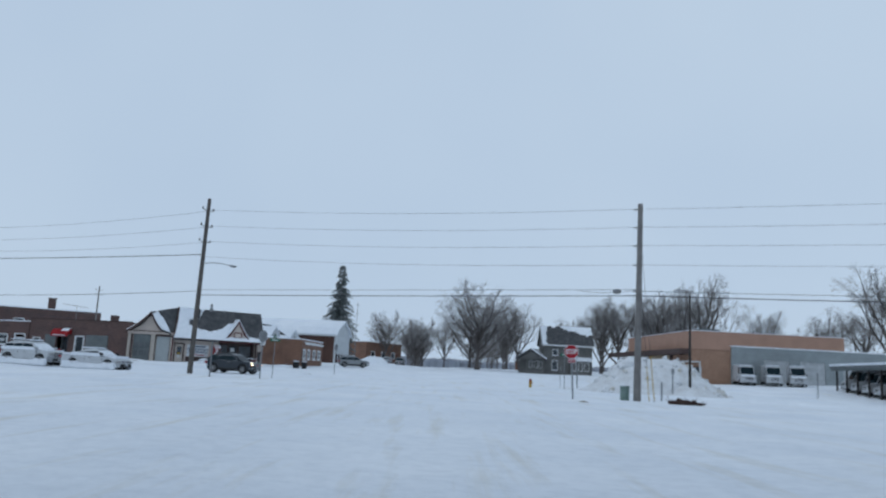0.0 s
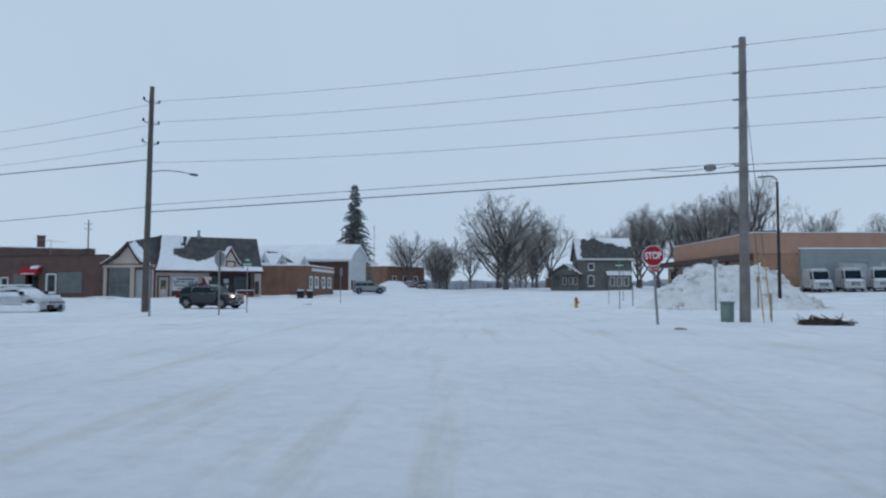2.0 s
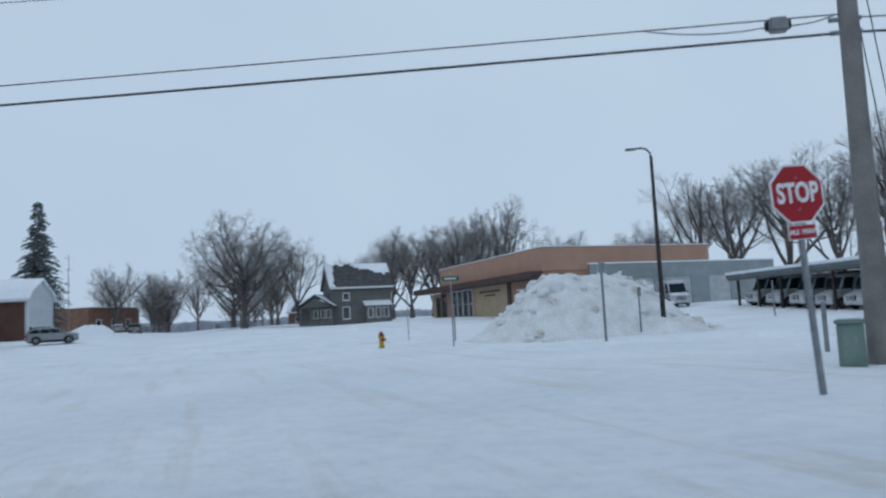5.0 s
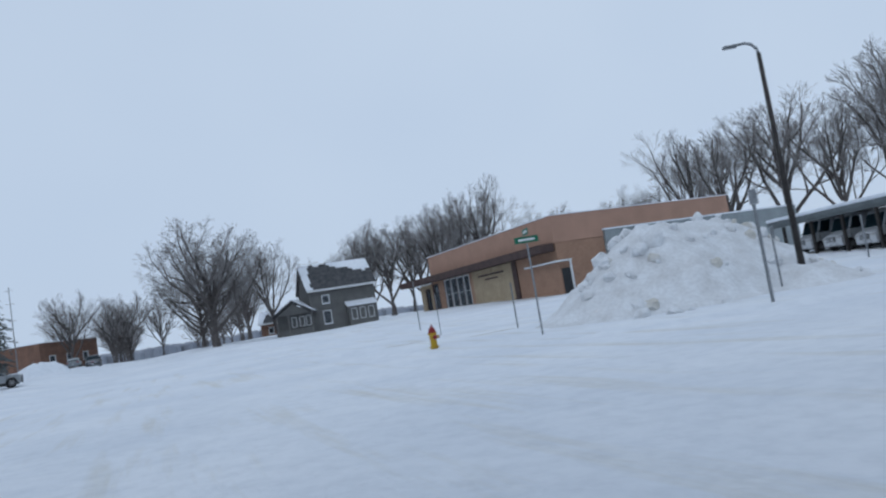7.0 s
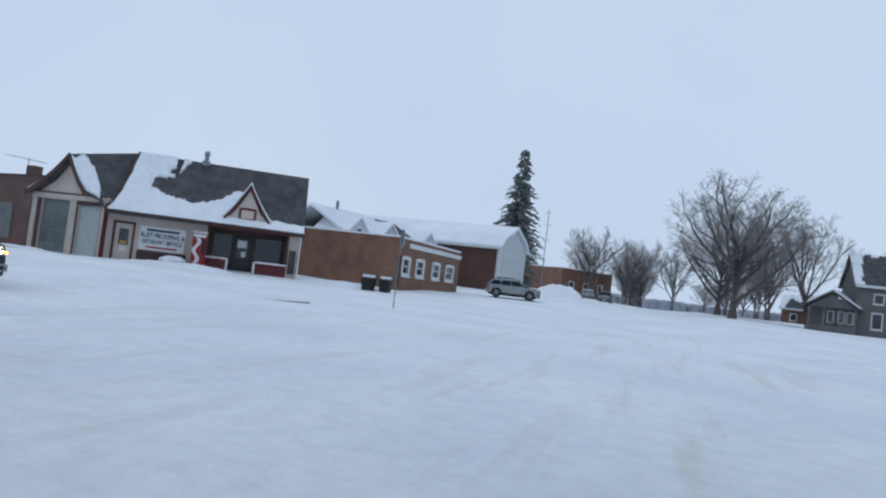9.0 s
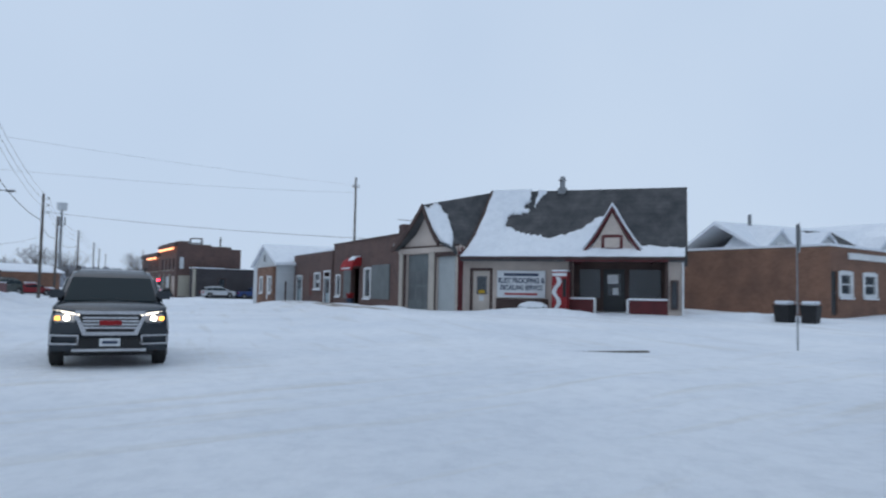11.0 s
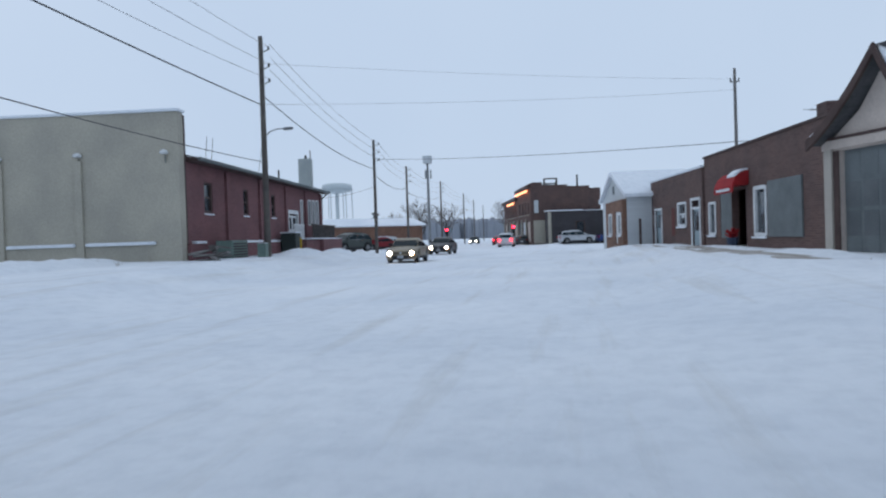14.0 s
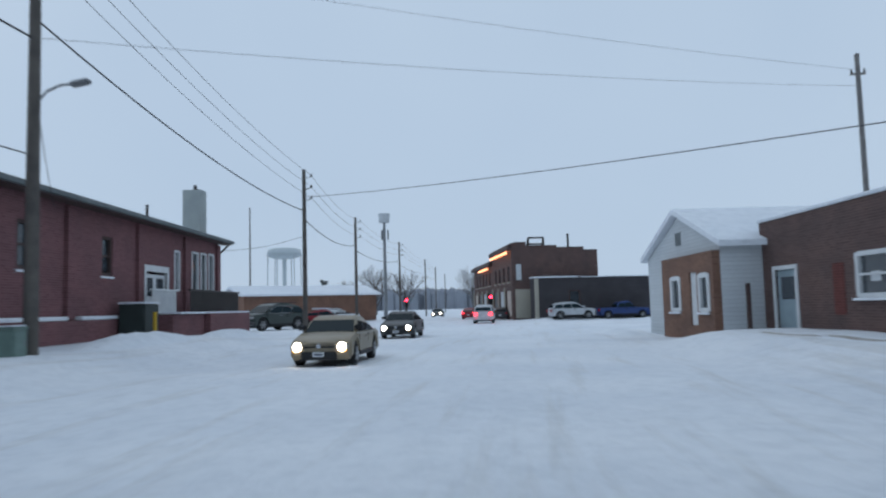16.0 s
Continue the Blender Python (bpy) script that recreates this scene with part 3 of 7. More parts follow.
    tube(bm, (3.58, 2.0, 6.78), (3.58, 2.0, 6.98), 0.2, 0.1, 10)
    box(bm, 3.38, 3.78, 1.8, 2.2, 6.15, 6.42)
    part("flue", bm, STEEL, root, "metal roof flue")
    # downpipe at the far corner
    part("downpipe", tb((9.4, -0.05, -0.1), (9.4, -0.05, 2.9), 0.05, 0.05, 8), WHITE, root)
    # garage wing
    g = thing("garage_wing", sized(pose(-71.58, 61.33, 0, 0, 0, 26.5), 0.85, 1.0, 1.11), "two-bay tan garage wing with dark gable and snow", "building")
    part("wall", pierced(0, 6.1, 0, 0.3, -0.3, 3.45, [(0.7, 3.1, 0.1, 3.15), (3.85, 5.75, 0.1, 3.15)]), TAN_WALL, g)
    part("wall", bx(-0.02, 0.28, 0.3, 5.8, -0.3, 3.45), BRICK_DK, g)
    part("wall", bx(5.82, 6.08, 0.3, 1.2, -0.3, 3.4), TAN_WALL, g)
    part("wall", bx(0.28, 5.8, 5.5, 5.8, -0.3, 3.45), TAN_WALL, g)
    part("floor", bx(0.28, 5.8, 0.3, 5.5, -0.3, 0.1), DARK, g)
    part("gable_wall", prism(bmesh.new(), [(0.3, 3.45), (1.7, 4.1), (3.05, 5.28), (3.9, 4.2), (4.5, 3.55), (6.1, 3.45)], "y", -0.02, 0.16), TAN_WALL, g)
    part("beam", bx(-0.1, 6.2, -0.08, -0.002, 3.2, 3.5), TAN_WALL, g, "tan lintel beam")
    part("trim", bx(-0.1, 6.2, -0.1, -0.082, 3.44, 3.52), TRIM_DARK, g, "dark drip board")
    part("trim", bx(3.84, 5.76, -0.06, -0.002, 2.98, 3.2), TRIM_DARK, g, "dark door head")
    for xa, xb in ((0.02, 0.4), (3.2, 3.75), (5.85, 6.08)):
        part("pilaster", bx(xa, xb, -0.1, -0.002, -0.1, 3.2), mat("cream_pilaster", (0.55, 0.50, 0.44), (0.46, 0.42, 0.37), 0.8), g, "cream pilaster")
    for xa, xb in ((0.42, 0.68), (3.12, 3.2), (3.76, 3.84), (5.76, 5.84)):
        part("jamb", bx(xa, xb, -0.05, -0.002, -0.1, 3.15), TRIM_DARK, g)
    part("trim", bx(6.09, 6.14, -0.12, 0.2, -0.1, 3.4), TRIM_RED, g, "dark red corner board")
    for k, (xa, xb, m) in enumerate(((0.7, 3.1, GREY_PANEL), (3.85, 5.75, mat("pale_roller_door", (0.46, 0.50, 0.51), (0.40, 0.44, 0.45), 0.6)))):
        gd = part("garage_door", bx(xa, xb, 0.16, 0.22, 0.05, 3.15), m, g, "old glazed grey garage door" if k == 0 else "pale sectional garage door")
        for i in range(4):
            za = 0.12 + i * 0.76
            for j in range(3 if k == 0 else 1):
                wd = (xb - xa) / (3 if k == 0 else 1)
                x0 = xa + j * wd
                part("pane" if k == 0 and 0 < i < 3 else "panel", bx(x0 + 0.06, x0 + wd - 0.06, 0.148, 0.158, za, za + 0.66), DIRTY_GLAZING if k == 0 and 0 < i < 3 else m, gd)
    # two slopes lofted from the gable edge back to the main ridge and hip
    def bell(p, q, n=8, flare=0.38):
        return [Vector((p[0] + (q[0] - p[0]) * a, p[1] + (q[1] - p[1]) * a, p[2] + (q[2] - p[2]) * b)) for a, b in curve_side(n, flare)]

    def loft(curves, steps):
        out = []
        for c0, c1 in zip(curves, curves[1:]):
            for k in range(steps):
                out.append([u.lerp(v, k / steps) for u, v in zip(c0, c1)])
        return out + [curves[-1]]

    def slab(rows, up, down):
        bm = bmesh.new()
        n = len(rows[0])
        top = [[bm.verts.new(v + Vector((0, 0, up))) for v in r] for r in rows]
        low_ = [[bm.verts.new(v - Vector((0, 0, down))) for v in r] for r in rows]
        for i in range(len(rows) - 1):
            for j in range(n - 1):
                bm.faces.new((top[i][j], top[i + 1][j], top[i + 1][j + 1], top[i][j + 1]))
                bm.faces.new((low_[i][j + 1], low_[i + 1][j + 1], low_[i + 1][j], low_[i][j]))
            for j in (0, n - 1):
                bm.faces.new((top[i][j], low_[i][j], low_[i + 1][j], top[i + 1][j]))
        for i in (0, len(rows) - 1):
            for j in range(n - 1):
                bm.faces.new((top[i][j], top[i][j + 1], low_[i][j + 1], low_[i][j]))
        bmesh.ops.recalc_face_normals(bm, faces=bm.faces)
        return bm
    pk, re_ = (3.05, -0.42, 5.5), (5.2, 2.96, 6.25)
    left = loft([bell((-0.1, -0.5, 3.5), pk), bell((-0.4, 5.6, 3.5), re_)], 6)
    right = loft([bell((4.6, -0.32, 3.72), pk), bell((5.75, -0.4, 3.45), (3.95, 0.85, 5.78)), bell((6.1, 0.0, 3.0), re_)], 6)
    part("roof", slab(left, 0, 0.16), SHINGLE, g, "dark steep gable roof")
    part("roof", slab(right, 0, 0.16), SHINGLE, g, "dark roof slope running into the main ridge")
    for q in ((-0.12, -0.52, 3.46), (4.62, -0.36, 3.68)):
        rows = [[v + Vector((0, dy, 0)) for v in bell(q, (3.05, -0.46, 5.52))] for dy in (-0.09, 0.0)]
        part("bargeboard", slab(rows, 0.02, 0.24), TRIM_DARK, g, "dark bargeboard")
    # snow patches on both slopes of the wing
    def along(row, t):
        k = min(len(row) - 2, int(t * (len(row) - 1)))
        return row[k].lerp(row[k + 1], t * (len(row) - 1) - k)
    for rows, ib, lims in ((left, 6, (0.75, 0.62, 0.5, 0.4, 0.34, 0.28, 0.2)), (right, 7, (0.93, 0.9, 0.97, 0.98, 0.8, 0.72, 0.5, 0.2))):
        fine = []
        for i in range(ib * 3 + 1):
            r0, r1 = rows[i // 3], rows[min(len(rows) - 1, i // 3 + 1)]
            f = (i % 3) / 3
            lim = lims[i // 3] * (1 - f) + lims[min(ib, i // 3 + 1)] * f + 0.05 * noise.noise(Vector((i * 0.8, ib, 0.5)))
            fine.append([along([u.lerp(v, f) for u, v in zip(r0, r1)], max(0.02, min(1.0, lim)) * k / 14) for k in range(15)])
        part("snow", slab(fine, 0.09, 0.02), SNOW, g, "patch of drifted snow", True)
    return root


station()

# low tub with a heap of snow under the sign
tbn = thing("planter_tub", STATION @ pose(2.75, -0.75, 0.42), "low pale tub heaped with snow below the signboard", "planter")
part("tub", bx(-0.68, 0.62, -0.32, 0.3, 0.0, 0.34, bevel=0.08), GREEN_BOX, tbn)
bm = bmesh.new()
bmesh.ops.create_uvsphere(bm, u_segments=20, v_segments=10, radius=1)
for v in bm.verts:
    v.co = Vector((v.co.x * 0.72 - 0.03, v.co.y * 0.36, 0.3 + max(-0.1, v.co.z) * 0.26 + 0.03 * noise.noise(v.co * 2.2)))
part("snow", bm, SNOW, tbn, "smooth heap of snow", True)

# vending machine on the porch side
vm = thing("vending_machine", STATION @ pose(3.98, -0.45, 0.46), "red drinks vending machine with a white swirl, snow at its foot", "vending machine")
part("cabinet", bx(-0.36, 0.36, -0.4, 0.4, 0, 1.86, bevel=0.03), VEND_RED, vm)
bm = bmesh.new()
for i in range(22):
    t = i / 21
    box(bm, -0.16 + 0.12 * math.sin(t * 9) - 0.07, -0.16 + 0.12 * math.sin(t * 9) + 0.13, -0.412, -0.402, 0.25 + t * 1.3, 0.25 + t * 1.3 + 0.07)
part("emblem", bm, PAPER, vm, "white swirling stripe")
part("top_band", bx(-0.34, 0.34, -0.412, -0.402, 1.66, 1.8), PAPER, vm, "pale top band")
part("button_panel", bx(0.14, 0.31, -0.412, -0.402, 0.75, 1.55), PLASTIC, vm)
part("slot", bx(-0.25, 0.3, -0.412, -0.402, 0.1, 0.22), PLASTIC, vm)
part("snow", bx(-0.37, 0.37, -0.41, 0.41, 1.865, 1.93, bevel=0.025), SNOW, vm, "cap of snow")


# ---- brick shops along the west street ----
SHOP_LOW = sized(pose(-96.23, 55.95, 0, 0, 0, 13.55), 1.256, 1.0, 1.126)
SHOP_HIGH = sized(pose(-85.6, 58.62, 0, 0, 0, 13.6), 1.276, 1.0, 1.126)
low = thing("brick_shop", SHOP_LOW, "low dark brick shop with pale blue door", "shop")
shell(low, 8.7, 11, -0.2, 3.9, BRICK_DK, [(0.9, 2.1, 0.45, 2.28), (5.04, 6.38, 1.37, 2.5), (7.25, 8.3, 0.45, 2.5)])
part("coping", bx(-0.05, 8.7, -0.06, 0.36, 3.9, 4.0, bevel=0.02), SNOW, low, "snow on the parapet")
door(low, 0.9, 2.1, 0.4, 2.28, PALE_BLUE, light=(1.1, 1.9, 1.35, 2.05))
part("door_casing", pierced(0.78, 2.22, -0.05, 0.12, 0.35, 2.4, [(0.9, 2.1, 0.3, 2.28)]), WHITE, low)
window(low, 5.04, 6.38, 1.37, 2.5, WHITE, 0.09, cross=True)
part("notice", bx(5.5, 5.9, 0.05, 0.06, 1.75, 2.0), PAPER, low, "white notice in the window")
door(low, 7.25, 8.3, 0.4, 2.1, PALE_BLUE, light=(7.4, 8.15, 0.8, 2.0))
part("door_casing", pierced(7.13, 8.42, -0.05, 0.12, 0.35, 2.62, [(7.25, 8.3, 0.3, 2.1), (7.25, 8.3, 2.2, 2.5)]), WHITE, low)
part("brick_patch", bx(4.0, 4.5, -0.02, -0.002, 0.9, 2.3), mat("fresh_red_brick", (0.19, 0.06, 0.05), (0.14, 0.05, 0.045), 0.9, 1, 25, 0.4, pattern="brick"), low, "redder patch of brick")

hi = thing("brick_shop", SHOP_HIGH, "taller dark brick shop with red awning and boarded fronts", "shop")
shell(hi, 11.0, 12, -0.2, 4.25, BRICK_DK, [(0.5, 1.3, 0.93, 2.3), (1.8, 3.0, 0.8, 2.65), (3.05, 4.4, 0.4, 2.65), (5.15, 6.15, 0.88, 2.62)])
part("coping", bx(-0.05, 11.0, -0.06, 0.36, 4.25, 4.34, bevel=0.02), TRIM_DARK, hi)
window(hi, 0.5, 1.3, 0.93, 2.3, WHITE, 0.08)
part("boarding", bx(1.8, 3.0, 0.02, 0.1, 0.8, 2.65), GREY_PANEL, hi, "grey boarded shop front")
part("recess", bx(3.05, 4.4, 0.9, 1.0, 0.3, 2.65), GREY_PANEL, hi, "grey recessed doorway")
dk = door(hi, 3.3, 4.2, 0.4, 2.4, DOOR_DK, light=(3.45, 4.05, 1.0, 2.2), y=0.78)
window(hi, 5.15, 6.15, 0.88, 2.62, WHITE, 0.1)
part("boarding", bx(6.34, 8.7, -0.06, -0.002, 0.84, 2.75), GREY_PANEL, hi, "large grey boarded panel")
part("chimney", bx(8.2, 8.8, 0.8, 1.4, 4.0, 4.95), BRICK_DK, hi)
aw = part("awning", prism(bmesh.new(), [(0.0, 3.3), (-0.3, 3.25), (-0.55, 3.05), (-0.7, 2.75), (-0.7, 2.5), (-0.66, 2.5), (-0.62, 2.76), (-0.02, 2.76)], "x", 2.88, 4.72), RED_AWN, hi, "red canvas awning with pale lettering and snow")
part("lettering", bx(3.12, 4.47, -0.712, -0.702, 2.57, 2.67), PAPER, aw, "pale lettering on the valance")
part("snow", prism(bmesh.new(), [(-0.02, 3.38), (-0.3, 3.35), (-0.55, 3.16), (-0.55, 3.08), (-0.29, 3.26), (-0.02, 3.31)], "x", 3.9, 4.68), SNOW, aw, "snow on the awning")
rp_ = thing("potted_plant", SHOP_HIGH @ pose(3.7, -0.3, 0.5), "small red and dark bundle at the shop doorway", "planter")
part("pot", tb((0, 0, -0.1), (0, 0, 0.32), 0.2, 0.26, 10), mat("blue_pot", (0.05, 0.07, 0.12), None, 0.6), rp_)
bm = bmesh.new()
random.seed(5)
for i in range(40):
    a, r = random.uniform(0, 6.28), random.uniform(0.05, 0.28)
    tube(bm, (0, 0, 0.3), (r * math.cos(a), r * math.sin(a), random.uniform(0.4, 0.7)), 0.02, 0.035, 4)
part("foliage", bm, RED_AWN, rp_, "red leaves")

# long brick warehouse behind the shops
WH = pose(-128.3, 74.2, 0, 0, 0, 58.3)
bw_ = thing("brick_warehouse", WH, "long dark brick warehouse behind the shops with snowy parapet", "building")
wwin = [(3.0 + 5.0 * i, 4.6 + 5.0 * i, 4.2, 6.2) for i in range(4)]
shell(bw_, 21.6, 16, 0.3, 8.0, BRICK_DK, wwin)
for h in wwin:
    window(bw_, *h, WHITE, 0.1)
part("coping", bx(-0.1, 21.7, -0.1, 0.4, 8.0, 8.16, bevel=0.03), SNOW, bw_, "snow on the parapet")
part("chimney", bx(13.0, 14.2, 1.0, 2.2, 7.6, 10.0), BRICK_DK, bw_)
part("cap", bx(12.88, 14.32, 0.88, 2.32, 10.01, 10.15), POLE_GREY, bw_)

# white gabled shop with a brick front beyond
wh = thing("white_shop", sized(pose(-101.88, 52.69, 0, 0, 0, 13.14), 1.42, 1.0, 1.124), "small white gabled shop with brick front", "shop")
part("wall", pierced(0, 4.5, 0, 0.3, -0.2, 3.05, [(0.9, 1.8, 1.0, 2.3), (2.6, 3.2, 0.5, 2.4), (3.4, 4.2, 1.0, 2.3)]), BRICK_TAN, wh)
window(wh, 0.9, 1.8, 1.0, 2.3, WHITE, 0.13)
window(wh, 3.4, 4.2, 1.0, 2.3, WHITE, 0.13)
door(wh, 2.6, 3.2, 0.5, 2.4, WHITE)
part("wall", bx(4.22, 4.5, 0.3, 9, -0.2, 3.25), SIDING_WHITE, wh, "white lap siding")
part("wall", bx(-2.4, 4.2, 0.35, 0.6, -0.2, 3.25), SIDING_WHITE, wh)
part("wall", bx(-2.4, -2.15, 0.6, 9, -0.2, 3.25), SIDING_WHITE, wh)
part("gable_wall", prism(bmesh.new(), [(-2.4, 3.25), (1.05, 4.65), (4.5, 3.25)], "y", 0.35, 0.6), SIDING_WHITE, wh)
part("gable_window", bx(0.8, 1.3, 0.32, 0.36, 3.55, 4.05), GREY_PANEL, wh)
part("roof", prism(bmesh.new(), [(-2.75, 3.15), (1.05, 4.78), (4.85, 3.15), (4.85, 3.35), (1.05, 5.0), (-2.75, 3.35)], "y", 0.1, 9.3), SNOW, wh, "snow-covered gable roof")
part("post", bx(5.0, 5.12, 0.9, 1.02, -0.1, 1.9), TRIM_DARK, wh)

# ---- stuccoed end wall and maroon brick building ----
MAROON = sized(pose(-76.94, 34.85, 0, 0, 0, 192.2), 1.27, 1.0, 1.074)
rb = thing("brick_building", MAROON, "long maroon brick building with pilasters, stucco end wall and snowy eave", "building")
red_holes = [(2.0, 2.9, 2.8, 4.27), (6.6, 7.3, 2.85, 4.27), (10.85, 11.55, 2.87, 4.25), (13.95, 15.75, 1.5, 3.3), (16.5, 17.0, 2.48, 4.25), (18.3, 19.05, 2.5, 4.35), (19.35, 20.0, 2.5, 4.38), (20.3, 20.95, 2.5, 4.42)]
part("wall", pierced(0, 21.7, 0, 0.35, 0.0, 5.15, red_holes), BRICK_RED, rb)
part("wall", bx(21.35, 21.7, 0.35, 14, 0.0, 5.15), BRICK_RED, rb)
part("wall", bx(0, 21.35, 13.65, 14, 0.0, 5.15), BRICK_RED, rb)
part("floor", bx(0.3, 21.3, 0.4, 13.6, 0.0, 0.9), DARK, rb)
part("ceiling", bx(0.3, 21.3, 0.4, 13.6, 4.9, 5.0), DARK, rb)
for x in (0.25, 4.5, 8.97, 13.4, 17.6, 21.45):
    part("pilaster", bx(x - 0.2, x + 0.2, -0.13, -0.002, 1.35, 4.95), BRICK_RED, rb)
part("plinth", bx(0, 13.5, -0.28, -0.002, 0.0, 1.33), BRICK_RED, rb)
for xa, xb in ((4.0, 8.6), (9.3, 13.0), (0.6, 1.6)):
    part("ledge_snow", bx(xa, xb, -0.3, -0.002, 1.335, 1.46, bevel=0.03), SNOW, rb, "strip of snow on the ledge")
for k, h in enumerate(red_holes):
    if k == 3:
        continue
    w = window(rb, h[0], h[1], h[2], h[3], TRIM_DARK if k < 3 else WHITE, 0.1 if k < 3 else 0.07, cross=k < 3, y=0.08 if k < 3 else 0.0, sill=k < 3)
    part("blind", bx(h[0] + 0.1, h[1] - 0.1, 0.2, 0.22, h[2], h[3] - (0.7 if k < 3 else 0.0)), GREY_PANEL if k < 3 else WHITE, w)
door(rb, 13.95, 14.85, 1.5, 3.1, WHITE, light=(14.1, 14.7, 2.2, 2.95))
door(rb, 14.85, 15.75, 1.5, 3.1, WHITE, light=(15.0, 15.6, 2.2, 2.95))
part("door_casing", pierced(13.8, 15.9, -0.06, 0.1, 1.45, 3.45, [(13.95, 15.75, 1.4, 3.2)]), WHITE, rb)
part("eave", prism(bmesh.new(), [(-0.62, 5.0), (-0.62, 5.16), (0.4, 5.45), (0.4, 5.15), (-0.1, 5.0)], "x", 0.3, 22.0), TRIM_DARK, rb, "dark eave board")
part("gutter", bx(0.3, 22.05, -0.76, -0.62, 5.04, 5.2, bevel=0.02), GREY_PANEL, rb, "grey gutter")
part("roof", prism(bmesh.new(), [(-0.6, 5.17), (7, 5.95), (14.4, 5.17), (14.4, 5.24), (7, 6.04), (-0.62, 5.22)], "x", 0.3, 22.0), SNOW, rb, "low snow-covered roof")
part("downpipe", tb((21.75, -0.55, 5.0), (21.75, -0.1, 4.6), 0.05, 0.05, 8), DARKSTEEL, rb)
ch = part("chimney", bx(19.9, 20.65, 0.25, 1.2, 5.2, 7.6), CHIM_PALE, rb, "pale rendered chimney")
part("cap", tb((20.3, 0.7, 7.6), (20.3, 0.7, 7.9), 0.12, 0.08, 8), DARKSTEEL, ch)
part("vent_pipe", tb((18.2, 2.2, 5.4), (18.2, 2.2, 6.6), 0.07, 0.07, 8), DARKSTEEL, rb)
for k, x in enumerate((3.2, 3.9)):
    part("roof_antenna", tb((x + 3, 2, 5.5), (x + 3.3, 2, 7.2), 0.02, 0.02, 5), STEEL, rb)
# stucco end wall with the taller parapet
bm = bx(-0.45, -0.003, -0.12, 14, 0.2, 7.1)
part("end_wall", bm, STUCCO, rb, "tall greenish tan stucco end wall")
part("coping", bx(-0.55, 0.06, -0.2, 14, 7.1, 7.22, bevel=0.02), SNOW, rb, "snow on the parapet")
part("corner_edge", bx(-0.003, 0.12, -0.14, 0.5, 0.4, 7.0), TRIM_DARK, rb, "dark parapet edge")
for ya, yb in ((1.1, 4.5), (5.0, 8.4), (8.9, 12.5)):
    part("ledge_snow", bx(-0.58, -0.45, ya, yb, 1.35, 1.5, bevel=0.03), SNOW, rb, "strip of snow on the ledge")
    part("buttress", bx(-0.55, -0.452, yb + 0.08, yb + 0.42, 0.2, 5.1), STUCCO, rb)
for y in (0.5, 4.68, 8.6):
    bm = bmesh.new()
    bmesh.ops.create_uvsphere(bm, u_segments=12, v_segments=8, radius=0.2)
    for v in bm.verts:
        v.co = Vector((v.co.x * 0.8 - 0.6, v.co.y + y, max(v.co.z, -0.05) * 0.75 + 5.3))
    part("wall_lamp", bm, WHITE, rb, "snow-capped wall lamp", True)
    part("conduit", tb((-0.5, y, 1.6 if y > 2 else 4.9), (-0.5, y, 5.2), 0.025, 0.025, 6), GREY_PANEL, rb)

# porch deck in front of its door
dk = thing("porch_deck", MAROON, "raised brick porch deck with dark railing and snow", "porch")
part("deck", bx(13.55, 21.7, -1.4, -0.3, 0.2, 1.42), BRICK_RED, dk)
part("retaining_wall", bx(16.6, 21.8, -1.68, -1.42, 0.0, 1.45), BRICK_RED, dk)
part("snow", bx(13.6, 21.75, -1.7, -0.3, 1.455, 1.53, bevel=0.03), SNOW, dk, "snow on the deck")
for i in range(14):
    x = 13.4 + i * 0.15
    part("baluster", bx(x, x + 0.06, -0.62, -0.56, 1.5, 2.4), WHITE, dk)
part("handrail", bx(13.3, 15.5, -0.64, -0.54, 2.4, 2.47), WHITE, dk)
for i in range(31):
    x = 15.6 + i * 0.19
    part("baluster", bx(x, x + 0.1, -1.2, -1.16, 1.5, 2.42), DARKSTEEL, dk)
part("handrail", bx(15.5, 21.5, -1.24, -1.12, 2.42, 2.5), DARKSTEEL, dk)
sh_ = MAROON
wb_ = thing("waste_container", sh_ @ pose(11.9, -0.85, 0.55), "dark green waste container with snow on its lid", "bin")
part("body", bx(-0.55, 0.55, -0.5, 0.5, 0, 1.3, bevel=0.04), mat("dark_green_bin", (0.035, 0.05, 0.048), None, 0.6), wb_)
part("lid", bx(-0.58, 0.58, -0.54, 0.52, 1.305, 1.37, bevel=0.02), SNOW, wb_, "snowy lid")
part("bollard", tb((-0.35, -0.8, -0.2), (-0.35, -0.8, 1.0), 0.07, 0.07, 10), YELLOW, wb_, "yellow bollard")
ac = thing("condenser_unit", sh_ @ pose(2.9, -0.95, 0.35), "grey green air conditioning condenser against the wall", "air conditioner")
part("casing", bx(-0.9, 0.9, -0.45, 0.45, 0, 1.1, bevel=0.03), GREEN_BOX, ac)
for i in range(7):
    part("louvre", bx(-0.85, 0.85, -0.475, -0.452, 0.12 + i * 0.13, 0.19 + i * 0.13), DARKSTEEL, ac)
bl = thing("rubble_pile", sh_ @ pose(0.3, -1.0, 0.5), "dark snow-dusted rubble and boards by the corner", "rubble")
random.seed(3)
for i in range(9):
    b = part("board", bx(-0.5, 0.5, -0.12, 0.12, -0.04, 0.04), POLE_GREY, bl)
    b.matrix_basis = pose(random.uniform(-0.7, 0.9), random.uniform(-0.6, 0.3), 0.1 + 0.07 * i, random.uniform(-15, 15), random.uniform(-20, 20), random.uniform(0, 180))

